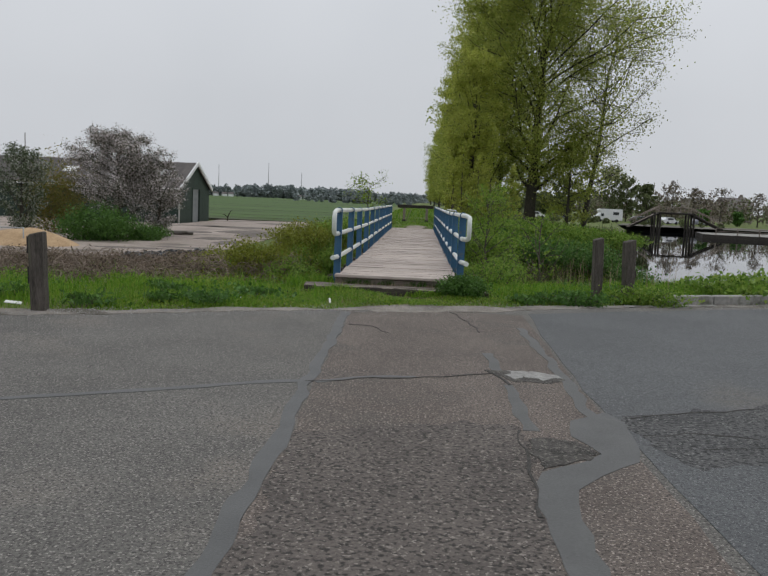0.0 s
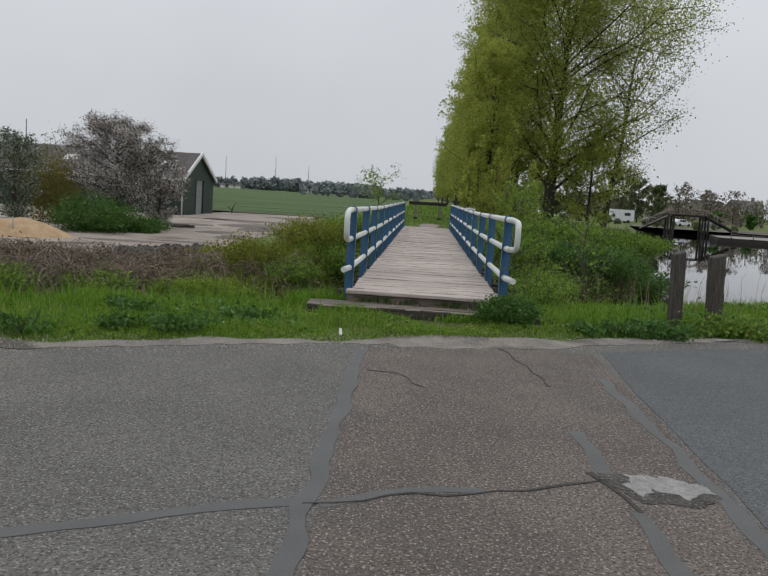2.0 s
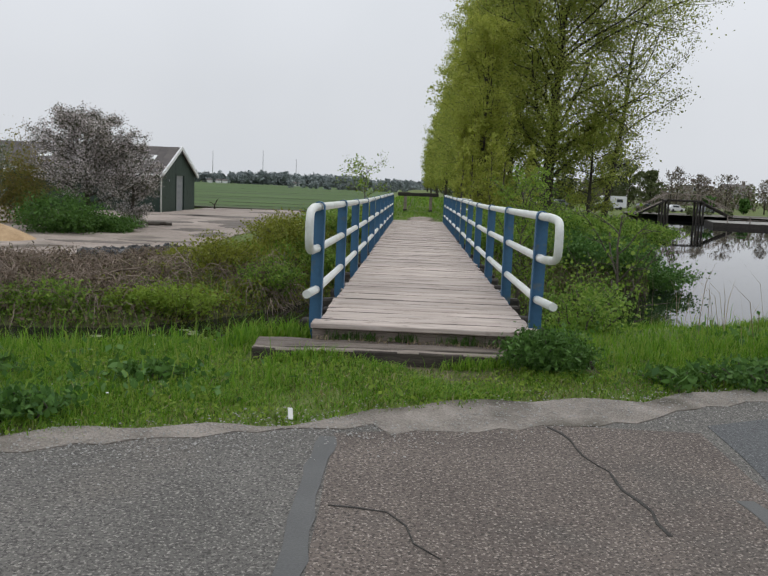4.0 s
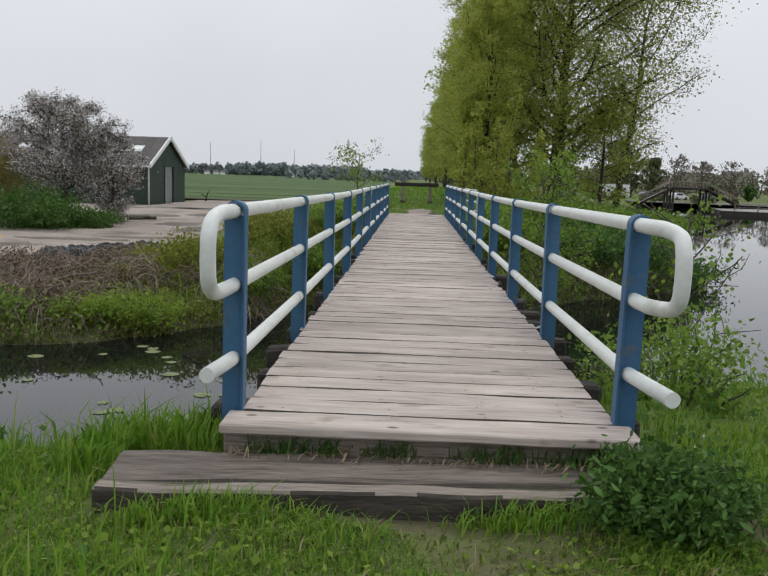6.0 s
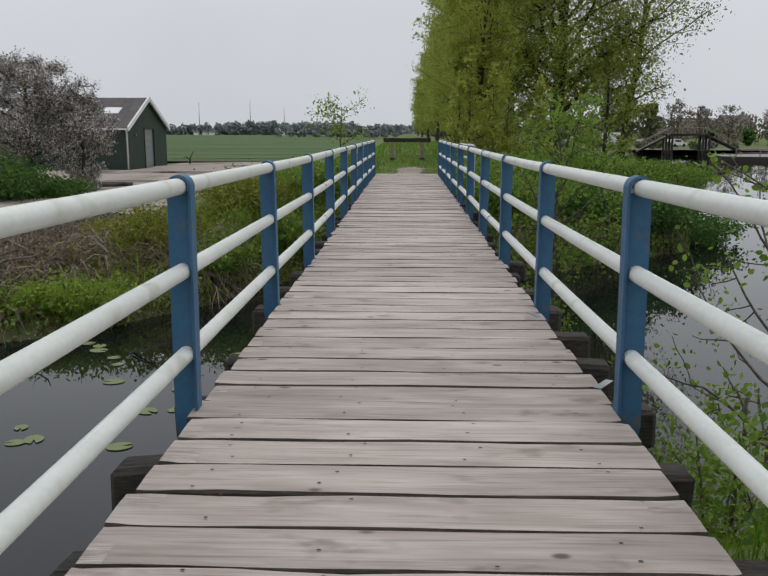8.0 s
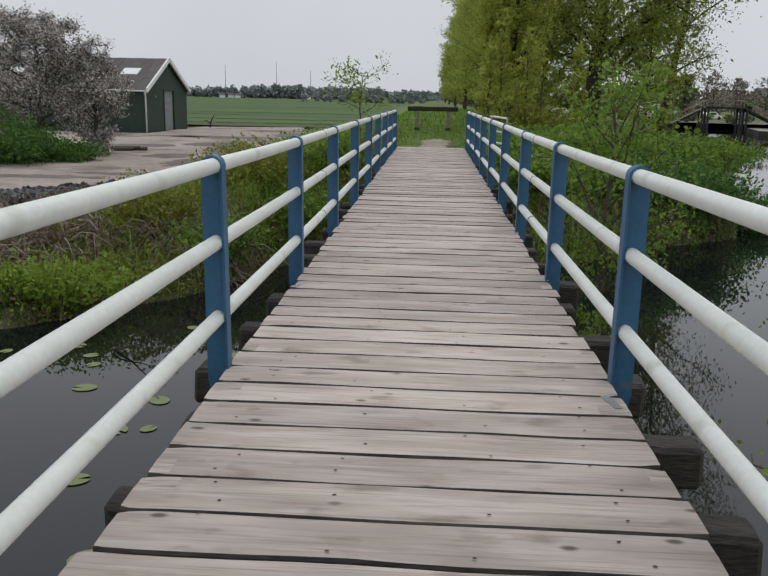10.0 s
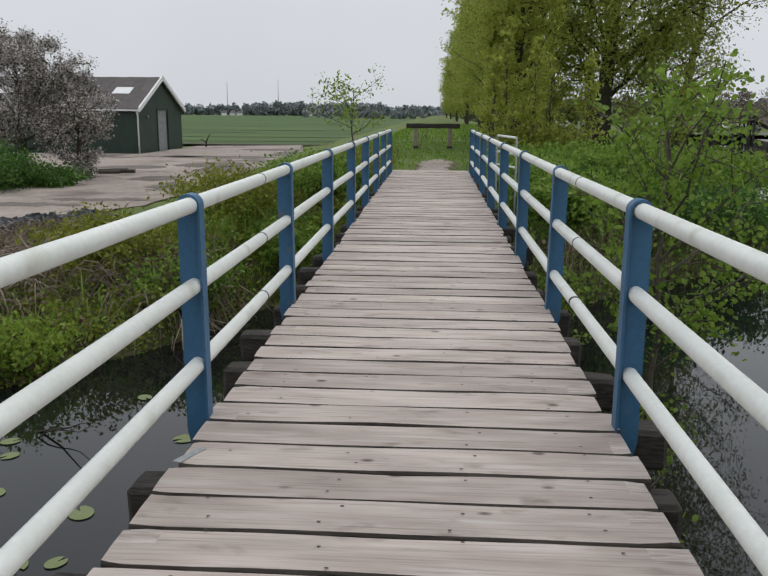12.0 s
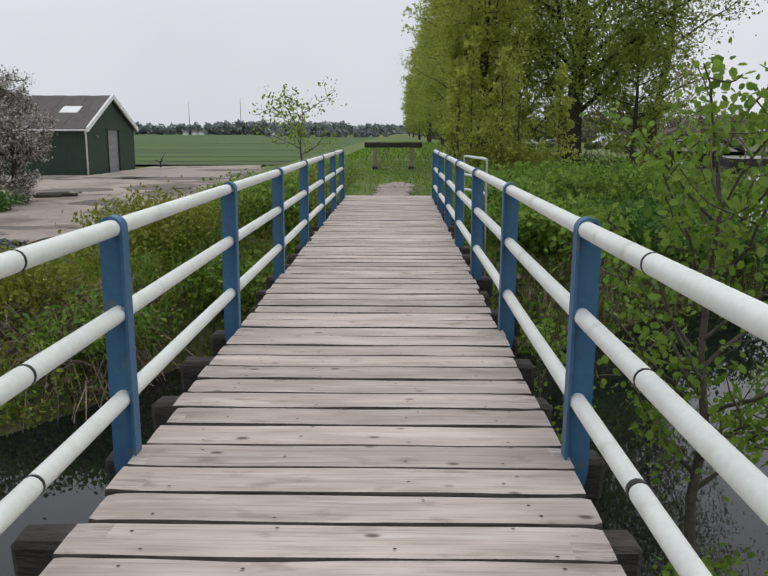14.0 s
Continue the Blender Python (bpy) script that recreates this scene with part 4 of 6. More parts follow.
for z in (0.30, 0.63):
    bm = bmesh.new()
    box(bm, -0.115, -0.098, -0.015, 0.015, z, z + 0.19, 0.004)
    for q in (z + 0.01, z + 0.16):
        box(bm, -0.10, -0.074, -0.012, 0.012, q, q + 0.02, 0.003)
    part("bracket", bm, M_BLACK, post, "dark iron loop bracket")
bm = bmesh.new()
x0, x1 = 3.6, 14.0
for k in range(10):
    a, b = x0 + (x1 - x0) * k / 10, x0 + (x1 - x0) * (k + 1) / 10 - 0.012
    box(bm, a, b, 0, 0.15, -0.25, 0, 0.012)
for v in bm.verts:
    v.co.y += float(edge_y(v.co.x)) + 0.16
kerb = solo("kerb", bm, M_CONC, "grey concrete kerb along the lane", "kerb", kind="structure", loc=(0, 0, -0.06))
seam([(3.1, float(edge_y(3.1)) + 0.02), (3.9, float(edge_y(3.9)) + 0.03), (4.6, float(edge_y(4.6)) + 0.03)], 0.07, Z_R + 0.018, M_CONC, "kerb_slab", "worn pale slab at the foot of the kerb", 3)
bm = bmesh.new()
box(bm, -0.014, 0.014, -0.034, 0.034, 0, 0.008, 0.003)
solo("litter", bm, M_LITTER, "white paper litter lying in the grass", "litter", loc=(-0.86, -2.42, -0.06)).rotation_euler = (0.9, 0.2, 0.5)
bm = bmesh.new()
box(bm, -0.09, 0.09, -0.03, 0.03, 0, 0.012, 0.004)
solo("litter", bm, M_LITTER, "white scrap lying on the verge", "litter", loc=(-4.30, -3.28, -0.14)).rotation_euler = (0.3, 0.1, 0.2)

# ---- wooden barrier across the path ----
bar = thing("wooden_barrier", (-0.1, 36, -0.05), "old timber beam barrier across the grass path", "barrier")
for x in (-0.66, 0.66):
    bm = bmesh.new()
    box(bm, x - 0.075, x + 0.075, -0.075, 0.075, -0.3, 0.86, 0.012)
    rough_up(bm, 0.008, x)
    part("barrier_post", bm, M_GREYWOOD, bar)
    bm = bmesh.new()
    box(bm, x - 0.10, x + 0.10, -0.1, 0.1, -0.2, 0.12, 0.012)
    part("post_foot", bm, M_BEAM, bar)
bm = bmesh.new()
box(bm, -1.05, 1.05, -0.10, 0.10, 0.80, 0.98, 0.02)
bmesh.ops.subdivide_edges(bm, edges=[e for e in bm.edges if e.calc_length() > 1], cuts=12)
rough_up(bm, 0.02, 4)
part("barrier_beam", bm, M_BEAM, bar, "dark heavy beam on two posts")
bm = bmesh.new()
tube(bm, [(-0.55, 0, 0.0), (-0.25, 0, 0.72)], 0.02, 6)
part("brace", bm, M_GREYWOOD, bar)

# ---- barn ----
def barn():
    b = thing("barn", (-39.5, 76, -2.3), "dark green barn with white trimmed gable and dark roof", "barn")
    X1, X0, Y0, Y1, ZE, ZA, ZB = 15.2, -15.5, -5.9, 5.9, 3.86, 6.45, -0.3
    T = 0.25
    # gable wall with its door opening
    dy0, dy1, dz = -1.0, 1.75, 3.72
    bm = bmesh.new()
    def slab(poly):
        a = [bm.verts.new((X1, y, z)) for y, z in poly]
        c = [bm.verts.new((X1 - T, y, z)) for y, z in poly]
        bm.faces.new(a)
        bm.faces.new(list(reversed(c)))
        for i in range(len(poly)):
            j = (i + 1) % len(poly)
            bm.faces.new((a[i], c[i], c[j], a[j]))
    top = lambda y: ZA - abs(y) * (ZA - ZE) / Y1
    slab([(Y0, ZB), (dy0, ZB), (dy0, top(dy0)), (Y0, ZE)])
    slab([(dy1, ZB), (Y1, ZB), (Y1, ZE), (dy1, top(dy1))])
    slab([(dy0, dz), (dy1, dz), (dy1, top(dy1)), (0, ZA), (dy0, top(dy0))])
    bmesh.ops.recalc_face_normals(bm, faces=bm.faces[:])
    part("gable_wall", bm, M_BARN, b)
    bm = bmesh.new()
    box(bm, X0, X1 - T - 0.003, Y0, Y0 + T, ZB, ZE)
    part("side_wall", bm, M_BARN, b)
    bm = bmesh.new()
    box(bm, X0, X1 - T - 0.003, Y1 - T, Y1, ZB, ZE)
    part("side_wall", bm, M_BARN, b)
    bm = bmesh.new()
    a = [bm.verts.new((X0, y, z)) for y, z in ((Y0, ZB), (Y1, ZB), (Y1, ZE), (0, ZA), (Y0, ZE))]
    c = [bm.verts.new((X0 - T, v.co.y, v.co.z)) for v in a]
    bm.faces.new(a)
    bm.faces.new(list(reversed(c)))
    for i in range(5):
        bm.faces.new((a[i], c[i], c[(i + 1) % 5], a[(i + 1) % 5]))
    bmesh.ops.recalc_face_normals(bm, faces=bm.faces[:])
    part("back_gable", bm, M_BARN, b)
    # ribs of the cladding
    for face in ("side", "gable"):
        bm = bmesh.new()
        if face == "side":
            for k in range(60):
                x = X0 + 0.3 + k * 0.5
                box(bm, x, x + 0.06, Y0 - 0.009, Y0 - 0.003, 0.0, ZE - 0.02)
        else:
            for k in range(24):
                y = Y0 + 0.25 + k * 0.49
                lo = dz + 0.15 if dy0 - 0.15 < y < dy1 + 0.1 else 0.0
                box(bm, X1 + 0.003, X1 + 0.009, y, y + 0.06, lo, top(y) - 0.15)
        part("cladding_ribs", bm, M_BARN, b)
    for s in (-1, 1):
        bm = bmesh.new()
        ov = 0.35
        e = Vector((0, s * (Y1 + ov), ZE - ov * (ZA - ZE) / Y1))
        r = Vector((0, 0, ZA))
        for k in range(32):
            xa = X0 - 0.2 + k * (X1 - X0 + 0.4) / 32
            xb = xa + (X1 - X0 + 0.4) / 32 - 0.015
            v = [(xa, e.y, e.z + 0.004), (xb, e.y, e.z + 0.004), (xb, 0, ZA + 0.02), (xa, 0, ZA + 0.02)]
            lo = [bm.verts.new(p) for p in v]
            hi = [bm.verts.new((p[0], p[1], p[2] + 0.10 + 0.012 * (k % 2))) for p in v]
            bm.faces.new(hi)
            bm.faces.new(list(reversed(lo)))
            for i in range(4):
                bm.faces.new((lo[i], lo[(i + 1) % 4], hi[(i + 1) % 4], hi[i]))
            bmesh.ops.recalc_face_normals(bm, faces=bm.faces[:])
            part("roof_sheet", bm, M_ROOF, b)
            bm = bmesh.new()
        # white bargeboard along the gable
        bm = bmesh.new()
        pts = [(s * (Y1 + ov), e.z - 0.16), (0, ZA - 0.14), (0, ZA + 0.24), (s * (Y1 + ov), e.z + 0.22)]
        a = [bm.verts.new((X1 + 0.21, y, z)) for y, z in pts]
        c = [bm.verts.new((X1 + 0.36, y, z)) for y, z in pts]
        bm.faces.new(a)
        bm.faces.new(list(reversed(c)))
        for i in range(4):
            bm.faces.new((a[i], c[i], c[(i + 1) % 4], a[(i + 1) % 4]))
        bmesh.ops.recalc_face_normals(bm, faces=bm.faces[:])
        part("bargeboard", bm, M_TRIM, b, "white painted bargeboard")
    for x in (12.2, 2.0):
        bm = bmesh.new()
        y0, y1 = -3.4, -2.2
        z = lambda y: ZA - abs(y) * (ZA - ZE) / Y1 + 0.16
        vs = [bm.verts.new(p) for p in ((x, y0, z(y0)), (x + 1.5, y0, z(y0)), (x + 1.5, y1, z(y1)), (x, y1, z(y1)))]
        lo = [bm.verts.new((v.co.x, v.co.y, v.co.z - 0.08)) for v in vs]
        bm.faces.new(vs)
        for i in range(4):
            bm.faces.new((lo[i], lo[(i + 1) % 4], vs[(i + 1) % 4], vs[i]))
        part("skylight", bm, M_TRIM, b, "pale translucent roof light")
    bm = bmesh.new()
    tube(bm, [(X0, Y0 - 0.42, ZE - 0.17), (X1 + 0.2, Y0 - 0.42, ZE - 0.17)], 0.07, 8)
    part("gutter", bm, M_TRIM, b, "white gutter under the eaves")
    bm = bmesh.new()
    tube(bm, [(X1 + 0.1, Y0 - 0.40, ZE - 0.2), (X1 + 0.07, Y0 - 0.12, ZE - 0.5), (X1 + 0.07, Y0 - 0.12, 0.02)], 0.07, 8)
    part("downpipe", bm, M_TRIM, b, "white downpipe at the corner")
    bm = bmesh.new()
    box(bm, X1 - 0.20, X1 - 0.163, dy0 + 0.01, dy1 - 0.01, 0.01, dz - 0.01)
    door = part("roller_door", bm, M_DOOR, b, "grey slatted roller door")
    for k in range(12):
        bm = bmesh.new()
        box(bm, X1 - 0.16, X1 - 0.10, dy0 + 0.01, dy1 - 0.01, 0.02 + k * dz / 12, 0.02 + (k + 1) * dz / 12 - 0.02, 0.005)
        part("slat", bm, M_DOOR, door)
    bm = bmesh.new()
    box(bm, X1 + 0.003, X1 + 0.06, dy1, dy1 + 0.14, 0.0, dz + 0.14)
    box(bm, X1 + 0.003, X1 + 0.06, dy0 - 0.14, dy0, 0.0, dz + 0.14)
    box(bm, X1 + 0.003, X1 + 0.055, dy0, dy1, dz, dz + 0.14)
    part("door_frame", bm, M_BARN, b)
    bm = bmesh.new()
    box(bm, X1 + 0.02, X1 + 0.16, -3.8, -3.55, 3.1, 3.3, 0.02)
    part("wall_lamp", bm, M_DOOR, b, "small grey lamp beside the eaves")


barn()


# ---- trees and shrubs ----
def limb_points(start, heading, length, r, curve=0.25, n=6, rise=0.15):
    pts = [Vector(start)]
    d = Vector(heading).normalized()
    for i in range(n):
        d = (d + Vector((r.gauss(0, curve * 0.5), r.gauss(0, curve * 0.5), r.gauss(0, curve * 0.4) + rise * 0.3))).normalized()
        pts.append(pts[-1] + d * (length / n))
    return pts


def tree(name, label, base, tall, trunk_r, radius, leaf_n, leaf_size, leaf_m, seed, group="", limbs=26, low=0.18, up=0.7, profile=None, twigs=5, category="tree", lean=(0, 0), fuzz=0.42, bark=None, slim=0.55, fold=False, off=(0, 0), limb_r=0.35, split=True):
    """A tapered trunk with limbs, side twigs and a crown of single leaves."""
    r = random.Random(seed)
    prof = profile or (lambda u: math.sin(math.pi * min(1, 0.12 + 0.86 * u)) ** 0.7)
    t = thing(name, base, label, category, group)
    bm = bmesh.new()
    n = 9
    trunk = []
    for i in range(n + 1):
        u = i / n
        trunk.append(Vector((lean[0] * u * u + off[0] * u + r.gauss(0, 0.010) * tall * u, lean[1] * u * u + off[1] * u + r.gauss(0, 0.010) * tall * u, -0.3 + u * tall)))
    tube(bm, trunk, [trunk_r * (1.25 if i == 0 else 1) * (1 - 0.93 * i / n) + 0.008 for i in range(n + 1)], 9)
    part("trunk", bm, bark or M_BARK, t)
    bl = bmesh.new()
    spots = []
    for k in range(limbs):
        if split and len(bl.verts):
            part("limb", bl, bark or M_BARK, t)
            bl = bmesh.new()
        u = low + (0.98 - low) * ((k + r.random()) / limbs)
        f = u * n
        i = min(int(f), n - 1)
        p = trunk[i].lerp(trunk[i + 1], f - i)
        az = k * 2.399 + r.gauss(0, 0.4)
        R = radius * prof((u - low) / (1 - low)) * r.uniform(0.75, 1.15)
        if R < 0.05:
            continue
        steep = up * (0.7 + 0.6 * u)
        h = (math.cos(az), math.sin(az), steep)
        ln = R * math.sqrt(1 + steep * steep * 0.6)
        pts = limb_points(p, h, ln, r)
        r0 = max(0.006, trunk_r * limb_r * (1 - 0.75 * u))
        tube(bl, pts, [r0 * (1 - 0.85 * j / 6) + 0.004 for j in range(7)], 5, cap=False)
        for j in range(twigs):
            q = 1.2 + 4.6 * (j + r.random()) / twigs
            jj = min(int(q), 5)
            s = pts[jj].lerp(pts[jj + 1], q - jj)
            hd = (r.gauss(0, 1) + h[0], r.gauss(0, 1) + h[1], r.gauss(0.25, 0.7))
            tw = limb_points(s, hd, ln * r.uniform(0.25, 0.5), r, 0.35, 4)
            tube(bl, tw, [r0 * 0.35 * (1 - 0.8 * m / 4) + 0.003 for m in range(5)], 4, cap=False)
            spots += [tw[m].lerp(tw[m + 1], g) for m in range(4) for g in (0.0, 0.5)] + [tw[4]]
        spots += pts[3:]
    part("limb" if split else "branching", bl, bark or M_BARK, t)
    sp = np.array([tuple(p) for p in spots])
    pick = sp[rng.integers(0, len(sp), leaf_n)]
    cen = pick + rng.standard_normal((leaf_n, 3)) * fuzz * radius * 0.18
    leaves("crown", cen, leaf_size, leaf_m, t, slim=slim, fold=fold)
    return t


def shrub(name, label, base, rx, ry, rz, leaf_n, leaf_size, leaf_m, seed, stems=14, category="shrub", group="", hollow=0.45, fold=False, stem_m=None, slim=0.55):
    """A bushy plant: stems from one root and a broken cover of leaves."""
    r = random.Random(seed)
    t = thing(name, base, label, category, group)
    bm = bmesh.new()
    spots = []
    for k in range(stems):
        az = k * 2.399 + r.gauss(0, 0.3)
        ro = math.sqrt((k + 0.5) / stems)
        tip = Vector((rx * ro * math.cos(az), ry * ro * math.sin(az), rz * (1.05 - 0.55 * ro * ro) * r.uniform(0.8, 1.15)))
        st = Vector((rx * 0.35 * ro * math.cos(az), ry * 0.35 * ro * math.sin(az), -0.15))
        midp = st.lerp(tip, 0.5) + Vector((0, 0, rz * 0.12))
        pts = [st, st.lerp(midp, 0.5), midp, midp.lerp(tip, 0.5) + Vector((r.gauss(0, 0.04), r.gauss(0, 0.04), 0.03 * rz)), tip]
        tube(bm, pts, [0.012, 0.010, 0.008, 0.006, 0.003], 4, cap=False)
        spots += [(p, 0.30 + 0.2 * i) for i, p in enumerate(pts[1:])]
    tagged(part("branching", bm, stem_m or M_TWIG, t), kind="stuff")
    sp = np.array([tuple(p) for p, _ in spots])
    sc = np.array([[rx, ry, rz]]) * 0.17
    cen = sp[rng.integers(0, len(sp), leaf_n)] + rng.standard_normal((leaf_n, 3)) * sc
    gz = height(cen[:, 0] + base[0], cen[:, 1] + base[1]) - base[2]
    cen[:, 2] = np.maximum(cen[:, 2], gz + rng.random(leaf_n) * 0.1)
    leaves("foliage", cen, leaf_size, leaf_m, t, slim=slim, fold=fold)
    return t


gh = lambda x, y: float(height(x, y))
M_CANE = mat("dead_cane", (0.14, 0.105, 0.08), (0.34, 0.27, 0.215), 5, 0.9, 0.3, vary=0.3, islands=True)


def tangle(t, rx, ry, h, n, seed):
    """Thin dead canes arching over and through one another."""
    r = random.Random(seed)
    bm = bmesh.new()
    for _ in range(n):
        a = Vector((r.uniform(-rx, rx), r.uniform(-ry, ry), 0))
        az, ln, top = r.uniform(0, 6.28), r.uniform(0.5, 1.5), h * r.uniform(0.35, 1.35)
        pts = []
        for k in range(6):
            u = k / 5
            x, y = a.x + math.cos(az) * ln * u + r.gauss(0, 0.03), a.y + math.sin(az) * ln * u + r.gauss(0, 0.03)
            g = gh(x + t.location.x, y + t.location.y) - t.location.z
            pts.append((x, y, g + top * 4 * (0.1 + 0.8 * u) * (1 - 0.1 - 0.8 * u) - 0.3 * top))
        w = r.uniform(0.007, 0.018)
        tube(bm, pts, [w, w, w * 0.9, w * 0.8, w * 0.6, w * 0.3], 3, cap=False)
    tagged(part("cane_tangle", bm, M_CANE, t, "arching dead canes"), kind="stuff")


# big poplar by the water and its row along the path
tree("poplar_tree", "large poplar with thick dark trunk and wide yellow-green crown", (6.75, 37.8, gh(6.75, 37.8)), 15, 0.36, 6.4, 108000, 0.12, L_POPLAR, 3, limbs=46, low=0.14, up=1.0, twigs=8, off=(0.4, 0), group="tree row",
     profile=lambda u: (0.55 + 0.75 * u) if u < 0.55 else max(0.1, 1.0 - 1.6 * (u - 0.55)))
tree("pale_tree", "tree with pale silvery spring leaves over the lake", (10.5, 41, -0.9), 14, 0.2, 4.4, 13000, 0.12, L_WILLOW, 5, limbs=24, low=0.25, up=0.85, twigs=6, off=(1.6, 0), group="tree row")
for i, (x, y, h, rr, m, sd) in enumerate(((2.9, 33.5, 9.0, 1.7, L_POPLAR2, 11), (4.1, 39, 13, 2.3, L_POPLAR, 12), (3.9, 46, 14, 2.3, L_POPLAR2, 13), (4.0, 53, 14, 2.4, L_POPLAR, 14), (3.9, 62, 14, 2.4, L_POPLAR, 15), (5.4, 43, 14, 2.9, L_POPLAR, 16))):
    tree("poplar_tree", "yellow-green poplar of the row along the path", (x, y, -0.1), h, 0.17, rr, 30000, 0.11, m, sd, group="tree row", limbs=30, low=0.05, up=1.7, twigs=5, profile=lambda u: 0.75 + 0.35 * math.sin(math.pi * u) if u < 0.8 else max(0.12, 0.95 - 3.6 * (u - 0.8)))
tr0 = tree("poplar_tree", "distant poplar of the row along the path", (4.3, 72, -0.1), 13.5, 0.17, 2.5, 9000, 0.22, L_POPLAR, 31, group="tree row", limbs=26, low=0.05, up=1.6, twigs=4, profile=lambda u: 0.8 + 0.3 * math.sin(math.pi * u) if u < 0.8 else max(0.12, 0.95 - 3.6 * (u - 0.8)))
for i in range(14):
    y = 82 + i * (10 + i * 0.8)
    copy_thing(tr0, pose(4.3 + 0.5 * math.sin(i * 2.1), y, -0.1, 0, 0, i * 77))
tree("hanging_tree", "small tree with hanging yellow-green branches", (8.9, 37, -0.9), 6.0, 0.12, 2.2, 7000, 0.12, L_POPLAR, 41, limbs=22, low=0.25, up=0.3, twigs=6, group="tree row")

# sapling beside the bridge end
tree("sapling", "thin young tree with sparse fresh leaves", (-2.2, 25.2, -0.25), 2.5, 0.03, 1.4, 700, 0.085, L_SAP, 51, limbs=10, low=0.5, up=0.35, twigs=3, fuzz=0.5, bark=M_TWIG, limb_r=0.5)

# apple tree, haws and shrubs round the yard
tree("apple_tree", "old apple tree in full pale pink blossom", (-20.8, 44, -2.1), 6.9, 0.30, 3.6, 46000, 0.10, L_BLOSSOM, 61, limbs=30, low=0.24, up=0.45, twigs=6, fuzz=0.26, category="tree", profile=lambda u: 1.0 - 0.62 * u * u)
tree("apple_tree", "smaller blossoming apple tree behind the first", (-17.9, 44, -2.1), 5.4, 0.14, 1.8, 17000, 0.10, L_BLOSSOM, 62, fuzz=0.4, limbs=26, low=0.06, up=0.5, twigs=5)
tree("blossom_tree", "tall hedge tree with white blossom among green leaves", (-24.2, 37, -2.1), 5.4, 0.14, 2.0, 9000, 0.12, L_HAW, 63, limbs=24, low=0.08, up=0.8, twigs=5)
shrub("rust_shrub", "tall yellow-brown leafing shrub", (-25.2, 44.5, -2.1), 2.5, 2.0, 4.4, 9500, 0.14, L_RUST, 71, 24)
shrub("ivy_bush", "broad dark green bush beside the yard", (-20.0, 38.5, -2.1), 2.6, 2.4, 1.75, 9000, 0.15, L_HERB, 72, 30)
shrub("ivy_bush", "low end of the dark green bush", (-17.8, 40.2, -2.1), 1.7, 1.6, 0.85, 4500, 0.14, L_HERB, 73, 20)
shrub("dark_conifer", "dark evergreen hedge at the edge of the yard", (-26.5, 33, -2.1), 1.6, 1.6, 4.2, 6000, 0.15, L_NETTLE, 74, 24)

# ---- verge, banks and path: grass and weeds ----
def scatter(n, x0, x1, y0, y1, keep=None, lift=-0.01):
    x, y = rng.uniform(x0, x1, n), rng.uniform(y0, y1, n)
    z = height(x, y)
    ok = (y - edge_y(x) > 0.02) & (z > WATER - 0.05)
    ok &= ~((x > -1.5) & (x < 1.22) & (y > -0.64) & (y < 0.05))
    ok &= ~((np.abs(x - AX) < 0.95) & (y > 0) & (y < 23))
    if keep is not None:
        ok &= keep(x, y)
    return np.stack([x, y, z + lift], 1)[ok]


def clumpy(x, y, f=1.1, cut=0.0):
    q = np.sin(f * 2.1 * x + 1.3 * np.sin(f * 1.7 * y)) + np.sin(f * 2.9 * y + 1.7 * np.sin(f * 1.3 * x + 2))
    return q + rng.normal(0, 0.8, len(x)) > cut


trod = lambda x, y: np.exp(-((x - 0.1) / 1.25) ** 2) * (y < 0.2)
edge_d = lambda x, y: (y - edge_y(x))
# lush grass away from the trodden way
g = scatter(330000, -10.5, 10.5, -7, 4.5, lambda x, y: (rng.random(len(x)) > 0.97 * trod(x, y)) & (edge_d(x, y) > 0.15) & (rng.random(len(x)) < np.clip(edge_d(x, y) / 0.9, 0.1, 1)) & (rng.random(len(x)) < np.clip((11 - np.abs(x)) / 4, 0, 1)))
blades("verge_grass", g, 0.042 + 0.05 * np.clip((np.abs(g[:, 0]) - 1.5) / 3, 0, 1) + 0.035 * (np.sin(2.3 * g[:, 0]) * np.sin(1.9 * g[:, 1]) > 0.2), 0.0075, L_GRASS, "lush spring grass on the verge", "grass", 0.55)
# short trodden grass and moss before the step
g = scatter(36000, -5, 5, -4.5, 0.1, lambda x, y: (edge_d(x, y) > 0.05) & (rng.random(len(x)) < 0.25 + trod(x, y)))
blades("short_grass", g, 0.045, 0.010, L_DRY, "short trodden grass before the step", "grass", 0.9)
g = scatter(24000, -9, 9, -6, 3.0, lambda x, y: clumpy(x, y, 1.3, 1.0) & (edge_d(x, y) > 0.5) & (trod(x, y) < 0.5))
blades("tall_grass", g, 0.19, 0.009, L_GRASS, "tall tufts of verge grass", "grass", 0.5)
bald = lambda x, y: np.sin(3.1 * x + 2.0 * np.sin(2.3 * y)) * np.sin(3.7 * y + 1.6 * np.sin(2.9 * x + 1)) > 0.55
g = scatter(190000, -3.6, 3.6, -3.6, 0.1, lambda x, y: (edge_d(x, y) > 0.0) & (rng.random(len(x)) < np.clip(0.12 + edge_d(x, y) / 0.5, 0, 1)) & ~(bald(x, y) & (rng.random(len(x)) < 0.8 * trod(x, y))))
